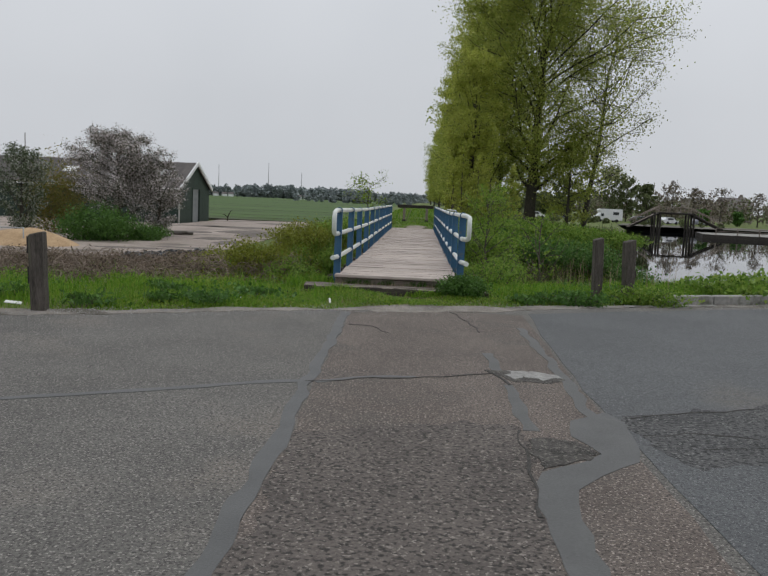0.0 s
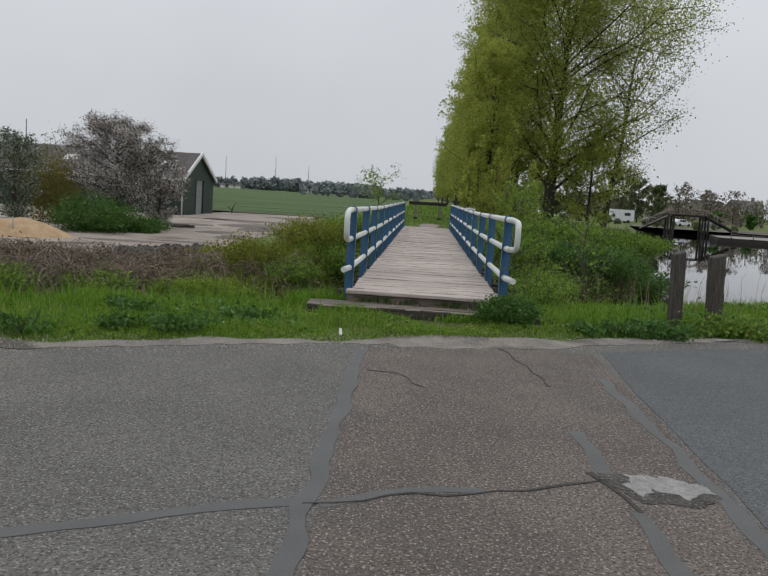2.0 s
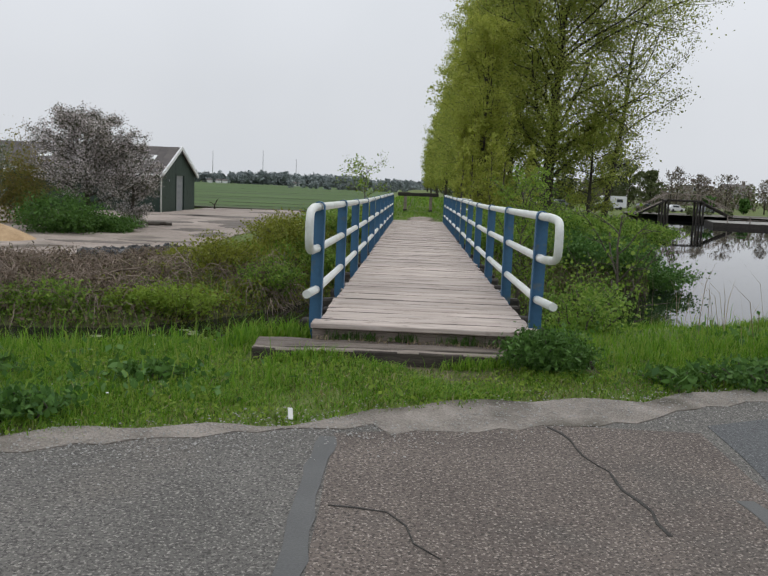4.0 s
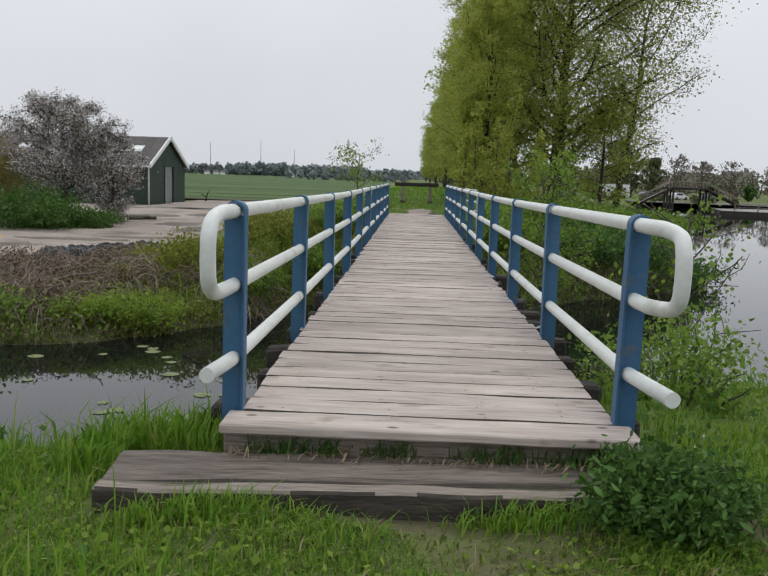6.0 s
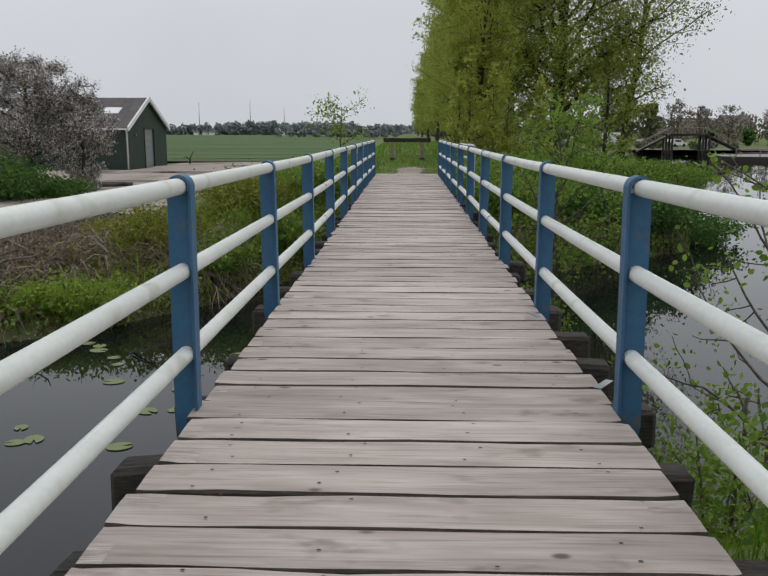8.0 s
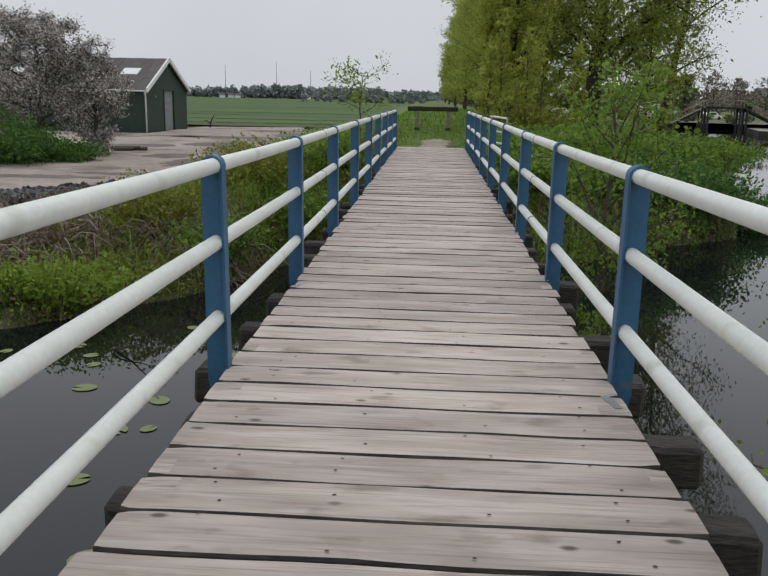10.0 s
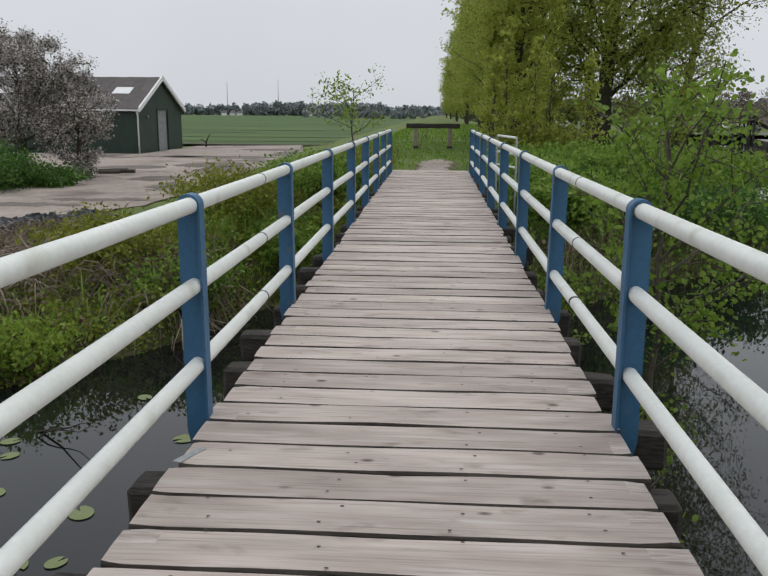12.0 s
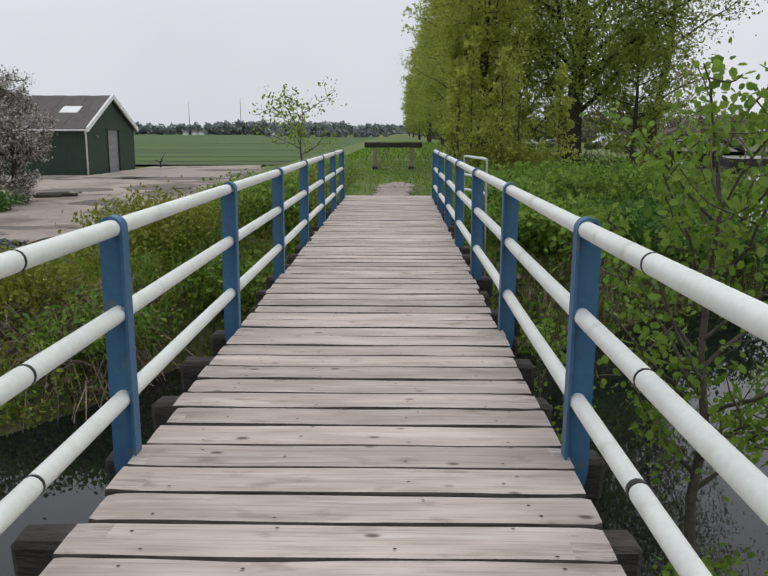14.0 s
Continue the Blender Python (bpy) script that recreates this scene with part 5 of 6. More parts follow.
blades("lawn_grass", g, 0.034 + 0.022 * (np.sin(4.1 * g[:, 0] + 1) * np.sin(3.3 * g[:, 1]) > 0.1), 0.006, L_GRASS, "short dense grass before the bridge", "grass", 0.9)
g = scatter(1500, -3.4, 3.4, -3.2, 0.0, lambda x, y: edge_d(x, y) > 0.2)
blades("dry_stalks", g, 0.06, 0.006, L_STRAW, "withered stalks among the grass", "grass", 1.3)
# grass that leans on the step's front and weeds in the joint above it
fx = rng.uniform(-1.5, 1.1, 2600)
fy = -0.56 + 0.085 * (fx + 0.1) - rng.random(2600) ** 2 * 0.12
blades("step_grass", np.stack([fx, fy, height(fx, fy)], 1)[np.sin(5 * fx) + rng.normal(0, 0.6, 2600) > 0.5], 0.085, 0.008, L_GRASS, "grass tufts against the front of the step", "grass", 0.7)
fx = np.concatenate([rng.normal(q, 0.07, 90) for q in (-0.78, -0.62, -0.3, 0.12, 0.26, 0.55, 0.68)])
fy = -0.055 + 0.02 * rng.standard_normal(len(fx))
blades("joint_weeds", np.stack([fx, fy - 0.02, 0 * fx - 0.10], 1), 0.085, 0.007, L_HERB, "small weeds in the joint above the step", "weeds", 0.8)
blades("joint_straw", np.stack([rng.uniform(-1.0, 0.85, 260), rng.uniform(-0.2, -0.06, 260), np.full(260, -0.088)], 1), 0.04, 0.006, L_STRAW, "dry straw lying on the step", "weeds", 1.8)
g = scatter(1800, 1.15, 3.2, -0.2, 0.7)
blades("bank_grass", g, 0.13, 0.008, L_GRASS, "long grass beside the railing's foot", "grass", 0.6)
g = scatter(5200, -6.5, -1.2, -2.6, 1.2, lambda x, y: (edge_d(x, y) > 2.0) & (edge_d(x, y) < 2.75))
blades("bank_grass", g, 0.14, 0.008, L_GRASS, "long grass on the brink of the ditch", "grass", 0.5)
c = scatter(30000, -7, 8, -5, 2.4, lambda x, y: clumpy(x, y, 0.9, 1.1) & (edge_d(x, y) > 0.35) & (trod(x, y) < 0.65))
c[:, 2] += rng.random(len(c)) * 0.14
tagged(leaves("verge_weeds", c, 0.055, L_NETTLE, slim=0.7, fold=False), "dark green broad-leaved weeds in the verge", "weeds", kind="stuff")
c = scatter(30000, -4, 4, -3.8, 0.3, lambda x, y: (edge_d(x, y) > 0.2) & clumpy(x, y, 1.7, 0.1))
c[:, 2] += 0.01 + rng.random(len(c)) * 0.045
tagged(leaves("clover_leaves", c, 0.024, L_SAP, slim=0.9, fold=False), "small clover and plantain leaves", "weeds", kind="stuff")

# small white flowers in the grass
c = scatter(260, -4.5, 3.5, -3.6, 0.6, lambda x, y: (edge_d(x, y) > 0.6) & clumpy(x, y, 0.8, 0.6))
c[:, 2] += 0.06
tagged(leaves("clover_blooms", c, 0.016, M_LITTER, slim=0.9, fold=True), "tiny white flowers in the verge grass", "flowers", kind="stuff")
shrub("nettle_clump", "dense dark green nettle clump beside the step", (0.84, -0.52, -0.16), 0.34, 0.28, 0.25, 8600, 0.034, L_HERB, 81, 26, "weeds", fold=True, slim=0.42)
shrub("nettle_clump", "low green weeds at the road's edge", (2.35, -0.62, -0.16), 0.5, 0.28, 0.14, 1800, 0.045, L_NETTLE, 82, 14, "weeds")
shrub("nettle_clump", "leafy weeds beside the kerb", (3.5, -0.15, -0.16), 0.7, 0.3, 0.2, 2200, 0.05, L_BUSH, 83, 16, "weeds")
shrub("nettle_clump", "dark green dock leaves in the verge", (-2.4, -2.3, -0.16), 0.3, 0.26, 0.12, 900, 0.05, L_NETTLE, 84, 10, "weeds")
for i, (x, y, r_, h_) in enumerate(((-3.1, -1.5, 0.3, 0.16), (-1.95, -1.35, 0.22, 0.12), (-3.7, -2.75, 0.34, 0.2), (-2.9, -2.5, 0.2, 0.13), (1.75, -0.72, 0.26, 0.13), (-4.6, -2.6, 0.3, 0.2), (-5.4, -3.4, 0.34, 0.2))):
    shrub("dock_plant", "dark green dock with long leaves in the verge", (x, y, gh(x, y)), r_, r_, h_ * 0.75, 340, 0.075, L_HERB, 410 + i, 10, "weeds", "verge docks", slim=0.3)
g = scatter(80, 2.3, 4.6, 0.7, 2.4)
blades("dry_reeds", g, 0.5, 0.006, L_STRAW, "thin dry stalks on the bank behind the bollards", "reeds", 0.35)
for i, (x, y, r_, h_) in enumerate(((5.4, 1.3, 0.8, 0.34), (6.8, 1.9, 1.0, 0.42), (8.4, 2.6, 1.1, 0.5), (10.2, 3.4, 1.2, 0.6))):
    shrub("verge_bush", "green leafy bush on the bank behind the kerb", (x, y, gh(x, y)), r_, 0.8, h_, 2200, 0.085, L_BUSH, 90 + i, 18)
g = scatter(5000, 5, 14, -1, 7, lambda x, y: edge_d(x, y) > 0.5)
blades("bank_grass", g, 0.2, 0.014, L_GRASS, "long grass on the bank behind the kerb", "grass")

g = scatter(1500, -1.75, -1.0, -0.25, 0.6)
blades("bank_grass", g, 0.15, 0.012, L_GRASS, "long grass round the foot of the railing", "grass", 0.45)

# ditch bank beside the road, left of the bridge
g = scatter(16000, -14, -1.05, -5, 5.5, lambda x, y: edge_d(x, y) > 2.6)
blades("bank_grass", g, 0.22, 0.012, L_GRASS, "long grass down the ditch bank", "grass", 0.6)
for i, (x, y, rr, h_) in enumerate(((1.5, 1.5, 0.5, 0.4), (1.5, 3.0, 0.5, 0.6))):
    shrub("bank_shrub", "leafy young shrub on the ditch bank beside the railing", (x, y, gh(x, y)), rr, 0.7, h_, 3800, 0.036, L_ALDER if i % 2 else L_BUSH, 100 + i, 16)

# alders standing in the water beside the bridge
tree("alder", "young alder with big fresh leaves growing from the ditch", (2.75, 5.2, -2.7), 3.9, 0.035, 0.9, 950, 0.044, L_ALDER, 110, group="alders", limbs=16, low=0.25, up=0.9, twigs=4, bark=M_TWIG, fold=True, slim=0.75, limb_r=0.5)
tree("alder", "young alder with big fresh leaves growing from the ditch", (1.95, 3.9, -2.5), 2.4, 0.025, 0.55, 480, 0.04, L_ALDER, 111, group="alders", limbs=12, low=0.2, up=0.8, twigs=4, bark=M_TWIG, fold=True, slim=0.75, limb_r=0.5)
tree("alder", "broad alder with fresh leaves leaning over the water", (2.06, 10.9, -2.7), 4.3, 0.045, 0.95, 3900, 0.046, L_ALDER, 112, group="alders", limbs=22, low=0.44, up=0.75, twigs=5, bark=M_TWIG, fold=True, slim=0.78, limb_r=0.5, profile=lambda u: 0.65 + 0.5 * math.sin(math.pi * u))
tree("alder", "low alder shoots beside the bridge piles", (1.75, 10.0, -2.7), 1.9, 0.025, 0.6, 900, 0.042, L_ALDER, 114, group="alders", limbs=10, low=0.25, up=0.7, twigs=4, bark=M_TWIG, fold=True, slim=0.78)
tree("alder", "low alder shoots beside the bridge piles", (1.8, 15.2, -2.7), 2.0, 0.03, 0.6, 900, 0.048, L_ALDER, 113, group="alders", limbs=12, low=0.15, up=0.7, twigs=4, bark=M_TWIG, fold=True, slim=0.78)
g = scatter(900, 2.4, 6.5, 19.6, 24.5, lambda x, y: (y > shore_far(x) - 0.3) & (y < shore_far(x) + 1.2))
blades("dry_reeds", g, 0.8, 0.018, L_STRAW, "brown dead reeds at the waterline", "reeds", 0.8)

# bushes on the far bank, by the lake
for i, (x, y, rx, ry, h_, m) in enumerate(((3.0, 22.6, 1.6, 1.4, 0.7, L_BUSH), (5.2, 24.4, 2.0, 1.5, 0.85, L_NETTLE), (7.4, 25.6, 2.2, 1.6, 0.95, L_NETTLE), (9.8, 28.0, 2.0, 2.0, 0.9, L_NETTLE), (4.2, 27.0, 2.2, 2.0, 0.45, L_BUSH), (7.2, 30.0, 2.4, 2.2, 0.4, L_BUSH), (10.6, 32.6, 1.8, 2.2, 0.8, L_BUSH), (3.2, 30.0, 1.3, 1.5, 0.9, L_YELLOW), (12.0, 38.5, 1.6, 2.4, 0.8, L_BUSH))):
    shrub("bramble_bush", "dense green bramble bush on the far bank", (x, y, gh(x, y)), rx, ry, h_, 5200, 0.12, m, 120 + i, 26)
for i, (x, y, h_) in enumerate(((1.75, 29.0, 3.2), (2.3, 31.0, 4.6), (3.0, 29.5, 3.8), (3.8, 31.5, 5.2), (4.8, 30.2, 3.4), (2.0, 34, 4.5))):
    tree("young_poplar", "slender young poplar shoots with yellow-green leaves", (x, y, -0.1), h_, 0.04, 0.62, 1500, 0.12, L_POPLAR2, 140 + i, group="young poplars", limbs=20, low=0.05, up=2.0, twigs=4, bark=M_TWIG, profile=lambda u: 1.0 - 0.75 * u)
g = scatter(7000, 8, 20, 24, 48, lambda x, y: height(x, y) < -1.6)
blades("reeds", g, 1.15, 0.03, L_REED, "reeds along the lake's edge", "reeds", 0.3)
g = scatter(2500, 2, 9, 19, 27, lambda x, y: height(x, y) < -1.9)
blades("reeds", g, 0.9, 0.025, L_REED, "dry reeds along the ditch", "reeds", 0.4)

g = scatter(12000, 7.5, 26, 37, 78, lambda x, y: y > shore_far(x))
blades("reeds", g, 0.85, 0.05, L_REED, "grey-green reeds behind the trees", "reeds", 0.4)

# far bank left of the bridge: brambles, dead stalks, rough grass
k = 0
for x, y, rx, ry, h_, m in ((-6.5, 14.6, 1.25, 0.75, 0.7, L_SAP), (-7.6, 14.3, 0.8, 0.6, 0.45, L_SAP), (-9.6, 13.9, 1.3, 0.8, 0.6, L_BUSH), (-12.5, 13.6, 1.5, 0.9, 0.7, L_BUSH), (-4.6, 17.8, 1.0, 0.9, 0.7, L_BUSH), (-3.3, 20.6, 1.1, 1.0, 0.8, L_BUSH), (-2.6, 22.6, 0.9, 1.0, 0.7, L_BUSH), (-4.6, 21.2, 1.3, 1.2, 0.9, L_YELLOW), (-6.2, 18.6, 1.4, 1.2, 0.8, L_YELLOW), (-5.2, 24.0, 1.4, 1.4, 0.8, L_YELLOW), (-7.8, 21.8, 1.4, 1.3, 0.6, L_YELLOW), (-3.6, 26.0, 1.3, 1.4, 0.6, L_BUSH), (-16, 14.5, 1.8, 1.2, 0.8, L_BUSH), (-20, 14.8, 2.0, 1.3, 0.8, L_BUSH)):
    shrub("bank_bramble", "scrubby bramble and weeds on the far ditch bank", (x, y, gh(x, y)), rx, ry, h_, 3200, 0.085, m, 160 + k, 22)
    k += 1
for x, y, rx, ry, h_ in ((-8.2, 16.6, 1.5, 1.2, 0.6), (-10.8, 16.4, 1.8, 1.4, 0.7), (-13.6, 17.2, 1.9, 1.5, 0.8), (-11.6, 20.2, 1.9, 1.5, 0.7), (-15.2, 20.2, 1.9, 1.4, 0.7), (-9.4, 19.4, 1.4, 1.2, 0.6), (-9.6, 23.4, 1.2, 1.2, 0.6), (-17.6, 17.2, 2.0, 1.6, 0.8), (-21.5, 18.0, 2.2, 1.6, 0.8), (-8.6, 14.6, 1.0, 0.9, 0.5), (-10.4, 14.3, 1.2, 0.9, 0.6), (-12.6, 14.6, 1.4, 1.0, 0.6), (-15.2, 15.4, 1.5, 1.0, 0.6), (-5.0, 18.0, 0.8, 0.8, 0.45)):
    t = shrub("dead_bramble", "tangle of brown dead bramble stems", (x, y, gh(x, y)), rx, ry, h_, 2600, 0.10, L_DEAD, 180 + k, 50, slim=0.3)
    tangle(t, rx, ry, h_ * 1.25, 260, 180 + k)
    k += 1
g = scatter(26000, -26, -1.1, 12, 32, lambda x, y: (y > shore_far(x)) & ((x > -8.5) | (y < 15)))
blades("rough_grass", g, 0.34, 0.02, L_DRY, "rough yellowish grass on the far bank", "grass", 0.8)
g = scatter(22000, -26, -1.1, 12, 30, lambda x, y: (y > shore_far(x)) & ((x > -8.5) | (y < 15)) & clumpy(x, y, 0.6, 0.2))
blades("bank_weeds", g, 0.42, 0.03, L_GRASS, "green weeds among the rough grass", "weeds", 0.7)
g = scatter(22000, -3.5, 8, 22.8, 45, lambda x, y: ~((np.abs(x - 0.0) < 0.4) & (y < 27.5) & (rng.random(len(x)) < 0.75)))
blades("path_grass", g, 0.09, 0.016, L_GRASS, "mown grass of the path beyond the bridge", "grass", 0.7)
g = scatter(9000, -9, 12, 45, 110, lambda x, y: x > -8)
blades("far_grass", g, 0.22, 0.06, L_GRASS, "grass along the far path", "grass", 0.7)
bm = bmesh.new()
ring = ragged([(-0.35, 22.98), (0.25, 22.98), (0.4, 24.8), (0.5, 26.8), (0.1, 28.0), (-0.3, 26.8), (-0.5, 25)], 0.2, 0.3, 6)
bm.faces.new([bm.verts.new((x, y, -0.015)) for x, y in ring])
skirt(bm, 0.05)
solo("dirt_path", bm, M_YARD, "bare trodden earth at the bridge end", "path", kind="structure")

g = scatter(9000, -13.5, -3.5, 21, 33, lambda x, y: clumpy(x, y, 0.7, -0.6) & ((x > -9.3) | (y < 23)))
blades("rough_grass", g, 0.2, 0.02, L_DRY, "rough grass between the yard and the bank", "grass", 0.8)


def scrub(name, n, x0, x1, y0, y1, deep, tall, size, m, label, keep=None):
    """Low leafy cover over a bank, from the waterline up."""
    c = scatter(n, x0, x1, y0, y1, lambda x, y: (y > shore_far(x) - 0.4) & (y < shore_far(x) + deep) & (keep is None or keep(x, y)))
    hum = 0.5 + 0.5 * np.sin(1.9 * c[:, 0] + np.sin(2.3 * c[:, 1])) * np.sin(2.1 * c[:, 1] + 1)
    c[:, 2] = np.maximum(c[:, 2], WATER) + rng.random(len(c)) ** 1.5 * tall * (0.35 + 0.9 * hum)
    tagged(leaves(name, c, size, m, slim=0.6, fold=False), label, "weeds", kind="stuff")


scrub("bank_scrub", 30000, -14, -1.1, 12, 24, 3.2, 0.5, 0.075, L_BUSH, "low green weeds covering the far ditch bank", lambda x, y: (x > -8) | (y < 14.0))
scrub("bank_scrub", 26000, -26, -3.4, 11.5, 20, 1.7, 0.4, 0.075, L_BUSH, "green weeds hanging over the ditch water", lambda x, y: clumpy(x, y, 0.45, 0.1))
scrub("dead_scrub", 16000, -26, -3.4, 11.5, 20, 1.5, 0.45, 0.11, L_DEAD, "withered stalks hanging over the ditch water")
scrub("bank_scrub", 50000, -12, -1.1, 14, 27, 9.0, 0.5, 0.085, L_YELLOW, "yellow-green scrub on the slope below the path", lambda x, y: x > -8.8)
scrub("dead_scrub", 26000, -26, -6.0, 13, 23.5, 10.0, 0.4, 0.10, L_DEAD, "brown withered stalks on the far bank", lambda x, y: y > 13.9)
scrub("bank_scrub", 34000, -26, -8.0, 13, 22, 8.0, 0.5, 0.085, L_BUSH, "green weeds among the dead brambles", lambda x, y: clumpy(x, y, 0.5, 0.5))
scrub("bank_scrub", 50000, 0.9, 12, 19, 32, 6.0, 0.6, 0.10, L_BUSH, "green weeds covering the lake bank")
scrub("dry_scrub", 9000, 0.9, 9, 19, 27, 1.6, 0.6, 0.12, L_DEAD, "dry stalks along the waterline")

# stalks and driftwood among the brambles
g = scatter(8000, -24, -5.5, 13, 23.5, lambda x, y: (y > shore_far(x)) & clumpy(x, y, 0.55, 0.5))
blades("dead_stalks", g, 0.42, 0.014, L_STRAW, "withered stalks standing on the far bank", "weeds", 0.9)
g = scatter(5000, -24, -5.5, 13, 23.5, lambda x, y: (y > shore_far(x)) & clumpy(x + 3, y, 0.5, 0.9))
blades("dead_stalks", g, 0.5, 0.014, L_DEAD, "brown brushwood standing on the far bank", "weeds", 0.7)
for i, (x, y, ln) in enumerate(((-9.2, 15.6, 1.6), (-8.0, 16.4, 1.3), (-10.6, 15.4, 1.4), (-12.4, 16.0, 1.8), (-14.6, 17.4, 1.6), (-7.2, 17.2, 1.1))):
    rr = random.Random(70 + i)
    bm = bmesh.new()
    for k in range(5):
        p0 = (rr.uniform(-0.4, 0.4), rr.uniform(-0.3, 0.3), rr.uniform(0.1, 0.5))
        r0 = rr.uniform(0.02, 0.045)
        tube(bm, limb_points(p0, (rr.gauss(0, 1), rr.gauss(0, 0.6), rr.uniform(-0.1, 0.25)), ln * rr.uniform(0.6, 1.1), rr, 0.5), [r0 * (1 - 0.12 * q) for q in range(7)], 5)
    tagged(solo("branch_heap", bm, M_CANE, "heap of broken grey branches on the ditch bank", "branches", "branch heaps", loc=(x, y, gh(x, y))), kind="stuff")

# floating leaves
pads = ((-5.87, 13.27), (-5.6, 13.1), (-4.93, 8.48), (-4.75, 8.6), (-5.07, 12.35), (-3.47, 10.66), (-4.87, 11.94), (-3.67, 9.69), (-3.3, 9.75), (-7.6, 12.0), (-6.4, 12.4), (-5.5, 12.8), (-8.4, 10.8), (-4.6, 11.0), (-5.1, 9.0), (-3.6, 8.4), (-6.9, 10.2), (-3.0, 12.6), (-4.0, 14.0), (-2.9, 7.0))
pad_me = None
for i, (x, y) in enumerate(pads):
    if pad_me is None:
        bm = bmesh.new()
        rim = [bm.verts.new((0.16 * math.cos(a), 0.13 * math.sin(a), 0)) for a in np.linspace(0.25, 2 * math.pi - 0.25, 14)]
        cvt = bm.verts.new((0.02, 0, 0))
        lowr = [bm.verts.new((v.co.x * 0.97, v.co.y * 0.97, -0.008)) for v in rim]
        for a, b in zip(rim, rim[1:]):
            bm.faces.new((cvt, a, b))
        for j in range(13):
            bm.faces.new((rim[j], lowr[j], lowr[j + 1], rim[j + 1]))
        pad_me = bpy.data.meshes.new("lily_pad")
        bm.to_mesh(pad_me)
        bm.free()
        pad_me.materials.append(L_PAD)
    o = tagged(new("lily_pad", pad_me), "yellow-green lily pad floating on the ditch", "lily pad", "lily pads")
    o.location = (x, y, WATER + 0.012)
    o.rotation_euler = (0, 0, i * 1.7)
    o.scale = (0.85 + 0.2 * math.sin(i * 3),) * 3

# bare branch lying in the water
bm = bmesh.new()
rr = random.Random(4)
tube(bm, limb_points((-5.2, 12.9, WATER - 0.1), (0.8, -0.7, 0.25), 1.6, rr, 0.4), [0.022 - 0.003 * i for i in range(7)], 5)
tube(bm, limb_points((-4.8, 12.5, WATER), (0.6, 0.1, 0.5), 0.9, rr, 0.5), [0.012 - 0.0015 * i for i in range(7)], 5)
solo("fallen_branch", bm, M_BARK, "dead branch sticking out of the ditch", "branch")

# ---- yard clutter ----
heap = bmesh.new()
bmesh.ops.create_grid(heap, x_segments=26, y_segments=26, size=1.0)
for v in heap.verts:
    d = math.hypot(v.co.x, v.co.y)
    q = noise.fractal(v.co * 2.2, 1.0, 2.0, 4)
    v.co.z = max(0, 1 - d * d) * 0.95 + q * 0.12 * max(0, 1 - d) - 0.05
    v.co.x *= 3.1
    v.co.y *= 2.2
for f in heap.faces:
    f.smooth = True
solo("sand_heap", heap, M_SAND, "heap of orange-brown sand at the yard's edge", "sand heap", loc=(-21.5, 32.0, -2.1))
for i in range(16):
    bm = bmesh.new()
    bmesh.ops.create_icosphere(bm, subdivisions=1, radius=0.16 + 0.12 * random.random())
    rough_up(bm, 0.07, i)
    for v in bm.verts:
        v.co.z *= 0.6
    x = -13.4 + 3.6 * random.random()
    y = 24.6 + (x + 13.4) * 1.1 + random.gauss(0, 0.45)
    o = solo("rubble_stone", bm, M_RUBBLE, "dark blue-grey rubble at the yard's edge", "rubble", "rubble", loc=(x, y, -2.0))
    o.rotation_euler = (random.random(), random.random(), random.random() * 6)
bm = bmesh.new()
bmesh.ops.create_grid(bm, x_segments=60, y_segments=24, size=1.0)
for v in bm.verts:
    p = Vector((v.co.x * 2.3, v.co.y * 0.8, 0))
    rim = max(abs(v.co.x), abs(v.co.y))
    v.co = p + Vector((0.25 * noise.noise(p * 2.0), 0.25 * noise.noise(p * 2.3 + Vector((5, 0, 0))), 0.15 + 0.3 * abs(noise.noise(p * 3.0)) + 0.16 * noise.noise(p * 7) - 0.18 * (rim > 0.95)))
o = solo("tarpaulin", bm, M_TARP, "crumpled black plastic tarpaulin at the yard's edge", "tarpaulin", loc=(-11.6, 26.4, -2.0))
o.rotation_euler = (0, 0, 0.85)
tb = thing("garden_table", (-20.1, 41.8, -2.06), "old wooden table under the apple tree", "table")
bm = bmesh.new()
box(bm, -1.1, 1.1, -0.4, 0.4, 0.78, 0.85, 0.01)
part("tabletop", bm, M_GREYWOOD, tb)
for sx in (-1, 1):
    for sy in (-0.3, 0.3):
        bm = bmesh.new()
        box(bm, sx * 0.95 - 0.05, sx * 0.95 + 0.05, sy - 0.05, sy + 0.05, 0, 0.78, 0.005)
        part("leg", bm, M_GREYWOOD, tb)
gate = thing("yard_gate", (-20.88, 30.55, -2.08), "low grey tube gate with a small white sign", "gate")
for z in (0.35, 0.95):
    bm = bmesh.new()
    tube(bm, [(-2.6, 0, z), (0, 0, z)], 0.03, 8)
    part("gate_rail", bm, M_STEEL, gate)
for x in (-2.6, 0):
    bm = bmesh.new()
    tube(bm, [(x, 0, -0.2), (x, 0, 1.0)], 0.035, 8)
    part("gate_post", bm, M_STEEL, gate)
bm = bmesh.new()
box(bm, -1.25, -0.95, -0.05, -0.034, 0.1, 0.34, 0.004)
part("sign", bm, M_TRIM, gate, "small white sign")
